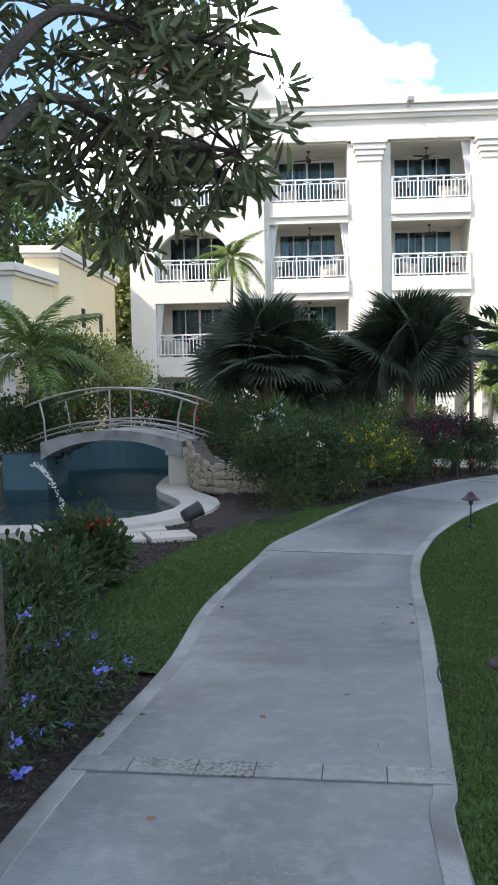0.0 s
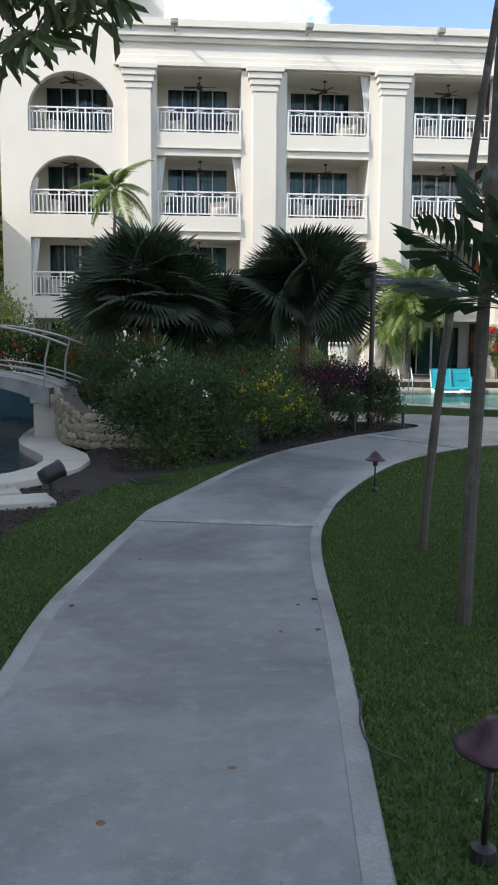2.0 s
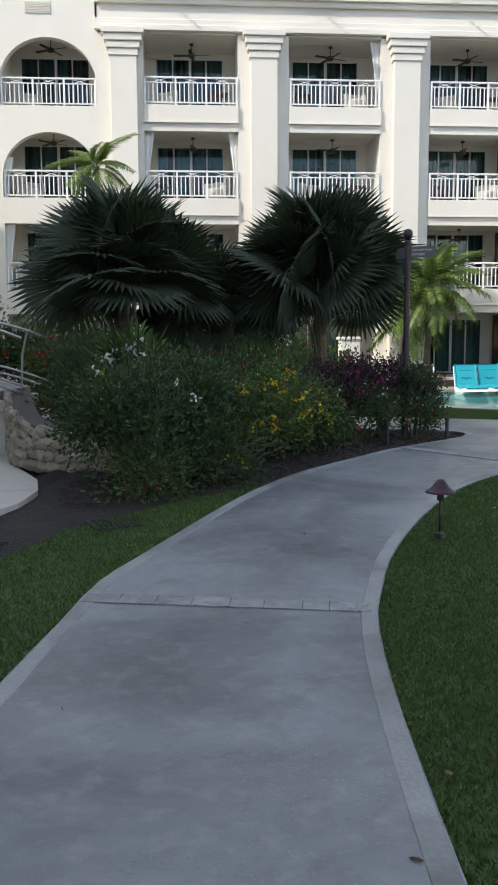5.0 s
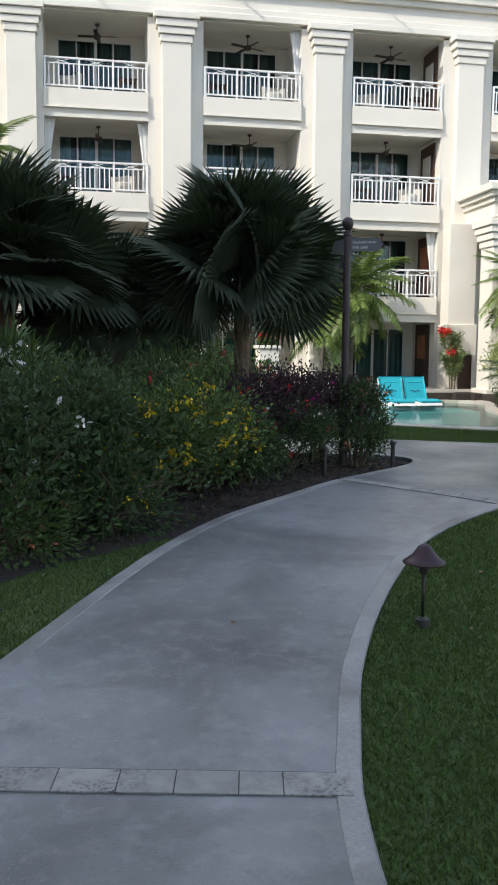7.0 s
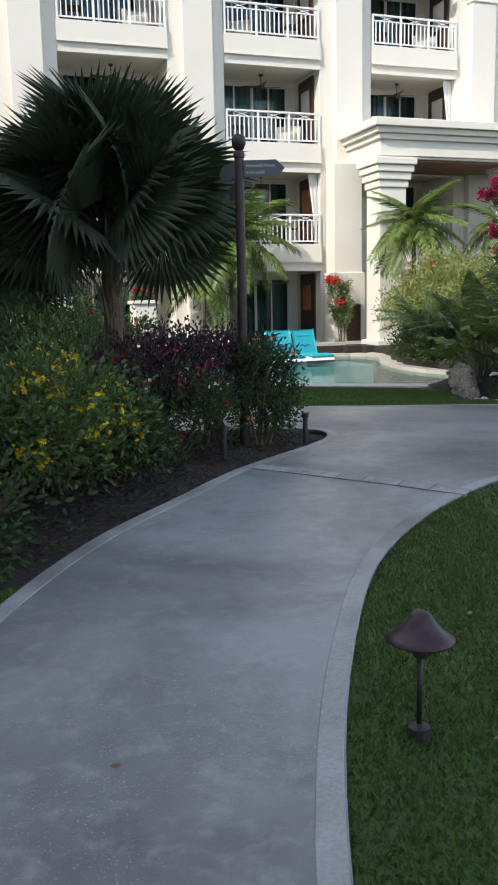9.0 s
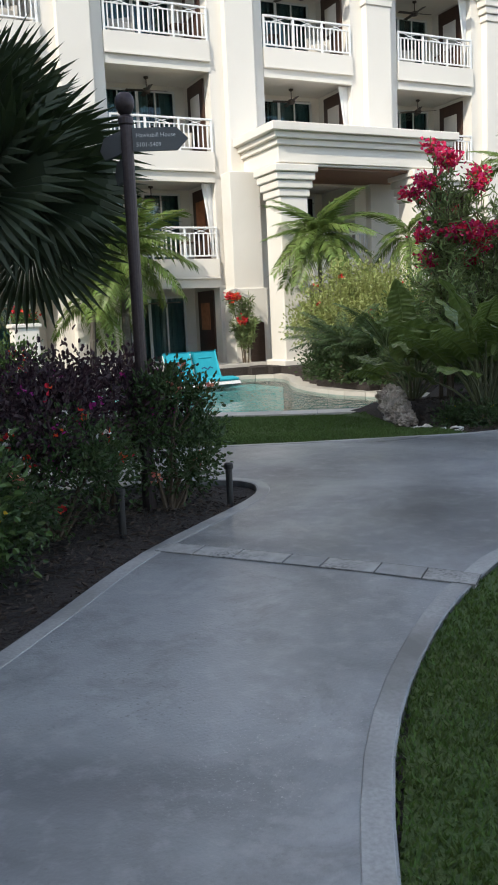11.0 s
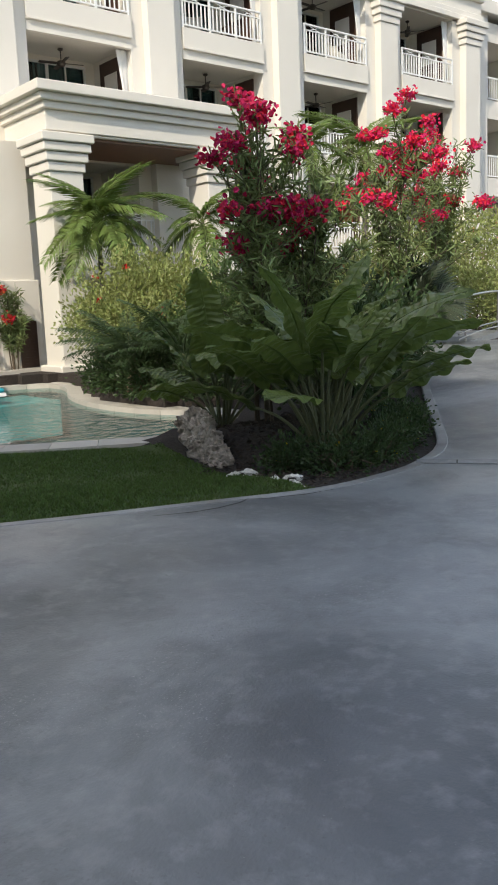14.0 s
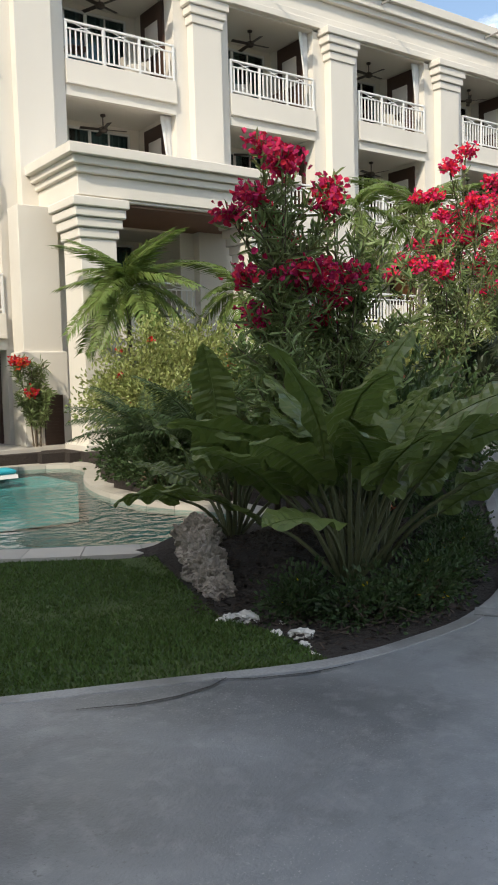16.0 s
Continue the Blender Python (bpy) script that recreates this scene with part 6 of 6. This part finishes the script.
# ---- loungers, ladder and planters by the second pool ----
def lounger(at, turn):
    l = holder("pool_lounger", at, label="turquoise cushioned lounge chair standing in shallow water", category="lounger", group="pool loungers")
    l.rotation_euler = (0, 0, turn)
    bm = bmesh.new()
    prof = [(-0.38, 1.08), (-0.33, 1.1), (-0.05, 0.32), (0.35, 0.22), (0.75, 0.32), (1.15, 0.28), (1.18, 0.2), (0.75, 0.16), (0.45, 0.02), (0.1, 0.0), (-0.1, 0.12)]
    a = [bm.verts.new((x, -0.36, z)) for x, z in prof]
    b = [bm.verts.new((x, 0.36, z)) for x, z in prof]
    bm.faces.new(a), bm.faces.new(b[::-1])
    for k in range(len(prof)):
        j = (k + 1) % len(prof)
        bm.faces.new((a[k], b[k], b[j], a[j]))
    bmesh.ops.recalc_face_normals(bm, faces=bm.faces[:])
    part("shell", bm, "white", l, "white moulded shell")

    def cushion(p, q, thick, name):
        d = Vector((q[0] - p[0], 0, q[1] - p[1]))
        n = Vector((-d.z, 0, d.x)).normalized()
        if n.z < 0:
            n = -n
        bm = boxes((0, d.length, -0.35, 0.35, 0.0, thick), bevel=0.03)
        ang = math.atan2(d.z, d.x)
        bmesh.ops.transform(bm, matrix=Matrix.Translation((p[0], 0, p[1])) @ Matrix.Rotation(-ang, 4, "Y"), verts=bm.verts[:])
        return part(name, bm, "cloth", l)
    cushion((-0.06, 0.33), (-0.35, 1.1), -0.09, "back_cushion").location = (0.03, 0, 0.02)
    cushion((-0.02, 0.32), (0.36, 0.235), 0.09, "seat_cushion")
    cushion((0.38, 0.235), (0.76, 0.33), 0.09, "seat_cushion")
    cushion((0.78, 0.325), (1.14, 0.29), 0.09, "foot_cushion")
    bm = boxes((-0.04, 0.04, -0.22, 0.22, 0, 0.07), bevel=0.025)
    bmesh.ops.transform(bm, matrix=pose(-0.17, 0, 0.92, 0, -20, 0), verts=bm.verts[:])
    part("head_pillow", bm, "cloth", l)
    bm = bmesh.new()
    for s in (1, -1):
        tube([(-0.03, 0, 0.6), (-0.06, s * 0.09, 0.67), (-0.045, s * 0.17, 0.63)], 0.022, 5, bm)
    part("bird_print", bm, "navy", l, "dark flying-bird print")
    return l


seat1 = lounger((9.3, 29.75, WATER_RIGHT - 0.12), radians(-88))
seat1.scale = (0.85, 0.95, 0.82)
copy_thing(seat1, pose(10.08, 29.85, WATER_RIGHT - 0.12, 0, 0, -84))
tagged(part("pool_shelf", boxes((6.4, 11.6, 28.7, 30.45, -0.9, -0.16), bevel=0.02), "poolshelf"), "shallow plastered shelf inside the pool", "pool", kind="structure")

rail = holder("pool_ladder", (7.5, 28.6, WATER_RIGHT), label="stainless steel pool hand rails", category="ladder")
for s in (0, 0.45):
    part("hand_rail", tube(curve_points([(s, 0.5, 0.1), (s, 0.42, 0.75), (s, 0.25, 0.85), (s, 0.02, 0.4), (s, -0.1, -0.3)], 5), 0.022, 8), "steel", rail, smooth=True)


def planter(at, w, h, label, seed):
    p = holder("planter_pillar", at, label=label, category="planter")
    part("body", boxes((-w / 2, w / 2, -w / 2, w / 2, 0, h), bevel=0.02), "stucco", p)
    part("cap", boxes((-w / 2 - 0.06, w / 2 + 0.06, -w / 2 - 0.06, w / 2 + 0.06, h, h + 0.1), bevel=0.02), "stucco", p)
    rng = np.random.default_rng(seed)
    n = 260
    pos = np.array([0, 0, h + 0.22]) + rng.normal(size=(n, 3)) * np.array([0.16, 0.16, 0.1])
    strew("plant", p, pos, rng.normal(size=(n, 3)) + np.array([0, 0, 0.8]), 0.16, 0.06, "leaf_mid", rng)
    pos = np.array([0, 0, h + 0.32]) + rng.normal(size=(90, 3)) * np.array([0.14, 0.14, 0.07])
    strew("blossom", p, pos, rng.normal(size=(90, 3)), 0.08, 0.07, "red", rng)


planter((5.95, 31.65, 0.335), 0.62, 1.25, "cream pillar planter topped with red flowers", 1)
planter((-0.3, 29.8, 0.3), 0.62, 1.1, "cream pillar planter with flowering plant", 2)

# ---- the ochre house beyond the blue pool ----
house = holder("ochre_house", (0, 0, 0), label="ochre stucco house with cream cornice and small windows", category="house")


def wall_run(a, b, h, name, mat="yellow", thick=0.3):
    d = Vector((b[0] - a[0], b[1] - a[1], 0))
    bm = boxes((0, d.length, 0, thick, 0.1, h))
    m = Matrix.Translation((a[0], a[1], 0)) @ Matrix.Rotation(math.atan2(d.y, d.x), 4, "Z")
    bmesh.ops.transform(bm, matrix=m, verts=bm.verts[:])
    part(name, bm, mat, house)
    bm = boxes((-0.05, d.length + 0.05, -0.1, thick, h, h + 0.12), (-0.1, d.length + 0.1, -0.2, thick, h + 0.121, h + 0.35), bevel=0.01)
    bmesh.ops.transform(bm, matrix=m, verts=bm.verts[:])
    part("cornice", bm, "stucco", house)
    return m, d.length


wall_run((-13.0, 22.6), (-7.75, 22.9), 5.3, "wall", "stucco")
wall_run((-7.75, 22.9), (-7.35, 25.6), 5.3, "wall")
wall_run((-8.2, 25.45), (-7.15, 25.6), 6.2, "wall")
m, run = wall_run((-7.15, 25.6), (-6.95, 33.0), 6.2, "wall")
wall_run((-6.95, 33.0), (-9.5, 33.4), 6.2, "wall")
for k in (0.36, 0.68):
    bm = boxes((run * k - 0.2, run * k + 0.2, -0.03, 0.01, 4.2, 4.85))
    bmesh.ops.transform(bm, matrix=m, verts=bm.verts[:])
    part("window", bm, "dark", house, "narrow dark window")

# ---- on the balconies ----
def drape(x, z, head, side):
    """A white curtain tied back against a balcony's side."""
    bm = bmesh.new()
    rows = []
    for k in range(13):
        t = k / 12
        w = 0.24 * (1 - t) ** 1.5 + 0.08 + 0.07 * max(0, t - 0.6)
        rows.append([bm.verts.new((side * w * q / 6, 0.03 * math.sin(q * 2.3) , head - (head - z) * t)) for q in range(7)])
    for a, b in zip(rows, rows[1:]):
        for q in range(6):
            bm.faces.new((a[q], a[q + 1], b[q + 1], b[q]))
    ob = part("tied_drape", bm, "drape", smooth=True)
    ob.location = (x, WALL + 0.22, 0)
    tagged(ob, "white drape tied back on a balcony", "curtain", "balcony drapes")


for i, k, s in ((0, 2, -1), (1, 3, -1), (2, 1, -1), (3, 2, -1), (4, 3, -1), (0, 2, 1), (5, 3, -1), (6, 3, 1), (6, 3, -1)):
    drape(BAY_R[i] - 0.01 if s < 0 else BAY_L[i] + 0.01, FLOORS[k] + 0.05, HEADS[k], s)
drape(ARCH_L + 0.01, FLOORS[1] + 0.05, 5.45, 1)
drape(ARCH_L + 0.01, FLOORS[2] + 0.05, 7.6, 1)
for i in (2, 3, 4, 5, 6):
    for k in range(4):
        if i == 3 and k < 2:
            continue
        x, z, h = BAY_R[i], FLOORS[k], HEADS[k]
        s = holder("wood_screen", (x - 0.03, 33.95, z + 0.005), label="dark wooden wall panel inside a balcony", category="screen", group="balcony wall panels")
        part("panel", boxes((-0.03, 0.025, -0.55, 0.6, 0, h - z - 0.06)), "wood", s)
        part("picture", boxes((-0.045, -0.031, -0.3, 0.35, 0.95, 1.75)), "canvas" if k < 2 else "inner", s, "framed print")


def armchair(at, turn):
    c = holder("balcony_chair", at, label="pale barrel armchair on a balcony", category="chair", group="balcony chairs")
    c.rotation_euler = (0, 0, turn)
    bm = bmesh.new()
    rows = []
    for k in range(13):
        a = radians(-110 + 220 * k / 12)
        rows.append([bm.verts.new((r * math.sin(a), r * math.cos(a), z)) for r, z in ((0.36, 0.08), (0.38, 0.72 - 0.12 * abs(k - 6) / 6), (0.32, 0.72 - 0.12 * abs(k - 6) / 6), (0.3, 0.08))])
    for a, b in zip(rows, rows[1:]):
        for q in range(3):
            bm.faces.new((a[q], b[q], b[q + 1], a[q + 1]))
    bm.faces.new(rows[0]), bm.faces.new(rows[-1][::-1])
    part("backrest", bm, "wicker", c, smooth=False)
    part("seat", lathe([(0.29, 0.08), (0.31, 0.1), (0.31, 0.38), (0.27, 0.42)], 16), "wicker", c)
    leg = mesh_of("leg", lathe([(0.018, 0), (0.022, 0.085)], 8), "wood")
    for x, y in ((0.2, 0.2), (-0.2, 0.2), (0.2, -0.2), (-0.2, -0.2)):
        again("leg", leg, c, (x, y, 0))
    return c


def side_table(at):
    t = holder("balcony_table", at, label="small dark slatted balcony table", category="table", group="balcony tables")
    part("tabletop", boxes((-0.28, 0.28, -0.25, 0.25, 0.5, 0.54), bevel=0.01), "wood", t)
    leg = mesh_of("leg", boxes((-0.02, 0.02, -0.02, 0.02, 0, 0.5)), "wood")
    for x in (-0.24, 0.24):
        for y in (-0.21, 0.21):
            again("leg", leg, t, (x, y, 0))
    return t


ch1 = armchair((0.0, 33.6, FLOORS[1] + 0.003), 0.3)
tb1 = side_table((1.0, 33.7, FLOORS[1] + 0.003))
rnd = random.Random(8)
for i in range(7):
    for k in (1, 2, 3):
        if (i, k) == (0, 1):
            continue
        flip = (i + k) % 2
        w = BAY_R[i] - BAY_L[i]
        copy_thing(ch1, pose(BAY_L[i] + (0.75 if flip else w - 0.75), 33.65, FLOORS[k] + 0.003, 0, 0, rnd.uniform(-40, 40)))
        copy_thing(tb1, pose(BAY_L[i] + (w - 0.6 if flip else 0.55), 33.6, FLOORS[k] + 0.003, 0, 0, rnd.uniform(-10, 10)))
for k, z in ((1, 3.31), (2, 6.28), (3, 9.2)):
    copy_thing(ch1, pose(-4.5, 33.9, z + 0.003, 0, 0, 20))

# cornice flood lights
for i in range(7):
    x = (-0.9 + 4.755 * i) + 0.9
    f = holder("flood_light", (x, WALL - 0.24, 12.74), label="small grey flood light on the cornice", category="lamp", group="cornice flood lights")
    part("arm", tube([(0, 0.02, 0), (0, -0.35, 0.0), (0, -0.75, 0.02)], 0.035, 6), "flood", f)
    part("head", boxes((-0.13, 0.13, -1.0, -0.7, -0.1, 0.1), bevel=0.03), "flood", f)

# ---- grass, mulch and litter ----
def scatter_in(poly, per_m2, rng, keep=None):
    xs, ys = [p[0] for p in poly], [p[1] for p in poly]
    x0, x1, y0, y1 = min(xs), max(xs), min(ys), max(ys)
    n = int((x1 - x0) * (y1 - y0) * per_m2)
    p = np.column_stack([rng.uniform(x0, x1, n), rng.uniform(y0, y1, n)])
    c = np.zeros(n, bool)
    for (xa, ya), (xb, yb) in zip(poly, poly[1:] + poly[:1]):
        if ya == yb:
            continue
        hit = ((ya > p[:, 1]) != (yb > p[:, 1])) & (p[:, 0] < (xb - xa) * (p[:, 1] - ya) / (yb - ya) + xa)
        c ^= hit
    return p[c]


def heights(p):
    yl, zl = zip(*LEVELS)
    return np.interp(p[:, 1], yl, zl)


def grass(poly, per_m2, tall, seed, wide=0.006):
    rng = np.random.default_rng(seed)
    p = scatter_in(poly, per_m2, rng)
    q = scatter_mask(p)
    p = p[~q]
    n = len(p)
    z = np.array([ground_at(x, y) for x, y in p]) - 0.025 if p[:, 1].min() > 16 else heights(p) - 0.025
    a = rng.uniform(0, 2 * math.pi, n)
    h = tall * rng.uniform(0.6, 1.3, n)
    lean = rng.normal(size=(n, 2)) * 0.5 * h[:, None]
    dx, dy = np.cos(a) * wide, np.sin(a) * wide
    v = np.stack([np.column_stack([p[:, 0] - dx, p[:, 1] - dy, z]), np.column_stack([p[:, 0] + dx, p[:, 1] + dy, z]), np.column_stack([p[:, 0] + lean[:, 0], p[:, 1] + lean[:, 1], z + h])], 1).reshape(-1, 3)
    me = bpy.data.meshes.new("grass")
    me.from_pydata(v.tolist(), [], np.arange(3 * n).reshape(-1, 3).tolist())
    me.materials.append(M["blade"])
    tagged(new("grass", me), "short mown grass blades of the lawn", "grass", kind="stuff")


def scatter_mask(p):
    """True where a point lies on the path."""
    c = np.zeros(len(p), bool)
    for (xa, ya), (xb, yb) in zip(PATH_SHAPE, PATH_SHAPE[1:] + PATH_SHAPE[:1]):
        if ya == yb:
            continue
        c ^= ((ya > p[:, 1]) != (yb > p[:, 1])) & (p[:, 0] < (xb - xa) * (p[:, 1] - ya) / (yb - ya) + xa)
    return c


grass([(0.7, 1.0), (3.2, 1.0), (3.7, 8.0), (4.7, 13.7), (3.0, 12.6), (1.4, 10.0), (0.8, 4.0)], 6500, 0.026, 1)
grass([(3.2, 1.0), (8.5, 1.0), (9.5, 14.2), (4.7, 13.7), (3.7, 8.0)], 1800, 0.03, 2, 0.009)
grass(LAWNS["lawn"], 4600, 0.026, 3)
grass(LAWNS["lawn.002"], 4000, 0.026, 4, 0.008)

rng = np.random.default_rng(7)
MULCH = [[(-1.4, 1.0), (-0.9, 2.6), (-0.75, 4.4), (-1.3, 4.6), (-1.65, 6.0), (-1.7, 7.6), (-1.4, 9.2), (-1.1, 10.1), (-0.9, 10.9), (-1.6, 11.2), (-3.2, 10.3), (-3.4, 1.0)],
         [(-0.7, 12.0), (0.2, 12.3), (1.5, 13.2), (3.3, 15.0), (4.5, 16.0), (4.5, 16.6), (2.5, 17.2), (-1.0, 16.0)],
         [(8.0, 17.55), (9.1, 17.55), (10.4, 18.3), (11.3, 19.2), (11.0, 21.0), (9.2, 20.5), (8.1, 19.2)]]
P = np.concatenate([scatter_in(m, 420, rng) for m in MULCH])
P = P[~scatter_mask(P)]
pos = np.column_stack([P, np.array([ground_at(x, y) for x, y in P]) - 0.03 + rng.uniform(0, 0.02, len(P))])
me = leaf_mesh("mulch", pos, rng.normal(size=(len(P), 3)) * np.array([1, 1, 0.25]), 0.05, 0.016, "chip", rng)
tagged(new("mulch", me), "shredded dark bark mulch on the beds", "mulch", kind="stuff")
# dry leaves and bits on the path and the grass
P = np.concatenate([np.column_stack([rng.uniform(-0.8, 1.2, 9), rng.uniform(1.5, 8, 9)]), np.column_stack([rng.uniform(0.5, 8, 9), rng.uniform(8, 17.5, 9)]), np.column_stack([rng.uniform(1.0, 2.0, 22), rng.uniform(2, 7, 22)])])
pos = np.column_stack([P, np.array([ground_at(x, y) for x, y in P]) + 0.006])
me = leaf_mesh("litter", pos, rng.normal(size=(len(P), 3)) * np.array([1, 1, 0.08]), 0.04, 0.02, "deadleaf", rng, droop=0.0, fold=0.05)
tagged(new("litter", me), "scattered dry leaves and bits on the ground", "leaf litter", kind="stuff")
# pale aggregate flecks worn out of the path
P = np.concatenate([np.column_stack([rng.uniform(-0.9, 4.5, 7000), rng.uniform(1.0, 16, 7000)]), np.column_stack([rng.uniform(3, 9, 1500), rng.uniform(13.5, 18, 1500)])])
P = P[scatter_mask(P)]
P = P[np.array([noise.noise((x * 1.3, y * 1.3, 5)) > -0.1 for x, y in P])]
pos = np.column_stack([P, np.array([ground_at(x, y) for x, y in P]) + 0.0022])
me = leaf_mesh("aggregate", pos, rng.normal(size=(len(P), 3)) * np.array([1, 1, 0.0]), 0.0045, 0.0035, "edging", rng, droop=0.0, fold=0.0)
tagged(new("aggregate", me), "pale stone flecks in the worn concrete", "aggregate", kind="stuff")


# cracks, a fallen frond stalk and a worn joint
def crack(points, wide, label):
    bm = bmesh.new()
    rows = []
    pts = [Vector((x, y, 0)) for x, y in points]
    for i, p in enumerate(pts):
        d = (pts[min(i + 1, len(pts) - 1)] - pts[max(i - 1, 0)]).normalized()
        n = Vector((-d.y, d.x, 0)) * wide * (0.3 if i in (0, len(pts) - 1) else 0.6 + 0.4 * noise.noise((i * 1.7, 0, 3)))
        rows.append([bm.verts.new((c.x, c.y, ground_at(c.x, c.y) + 0.0065)) for c in (p - n, p + n)])
    for a, b in zip(rows, rows[1:]):
        bm.faces.new((a[0], b[0], b[1], a[1]))
    tagged(part("crack", bm, "joint"), label, "crack", kind="structure")


crack([(6.55, 17.62), (6.8, 17.5), (7.0, 17.46), (7.2, 17.47), (7.32, 17.52)], 0.012, "dark worn crack along the concrete edging")
crack([(7.25, 17.55), (7.42, 17.42), (7.7, 17.3), (7.95, 17.26)], 0.01, "dark worn crack along the concrete edging")
crack([(0.1, 2.72), (0.2, 2.7), (0.28, 2.73), (0.36, 2.7), (0.45, 2.73)], 0.009, "broken dark edge at the stone strip")
twig = part("fallen_frond_stalk", tube(curve_points([(1.17, 4.55, ground_at(1.17, 4.55) + 0.02), (1.09, 4.2, ground_at(1.09, 4.2) + 0.03), (1.1, 4.0, ground_at(1.1, 4.0) + 0.015), (1.2, 3.88, ground_at(1.2, 3.88) + 0.01)], 4), 0.006, 6), "bark")
tagged(twig, "dry fallen frond stalk lying at the lawn's edge", "twig")
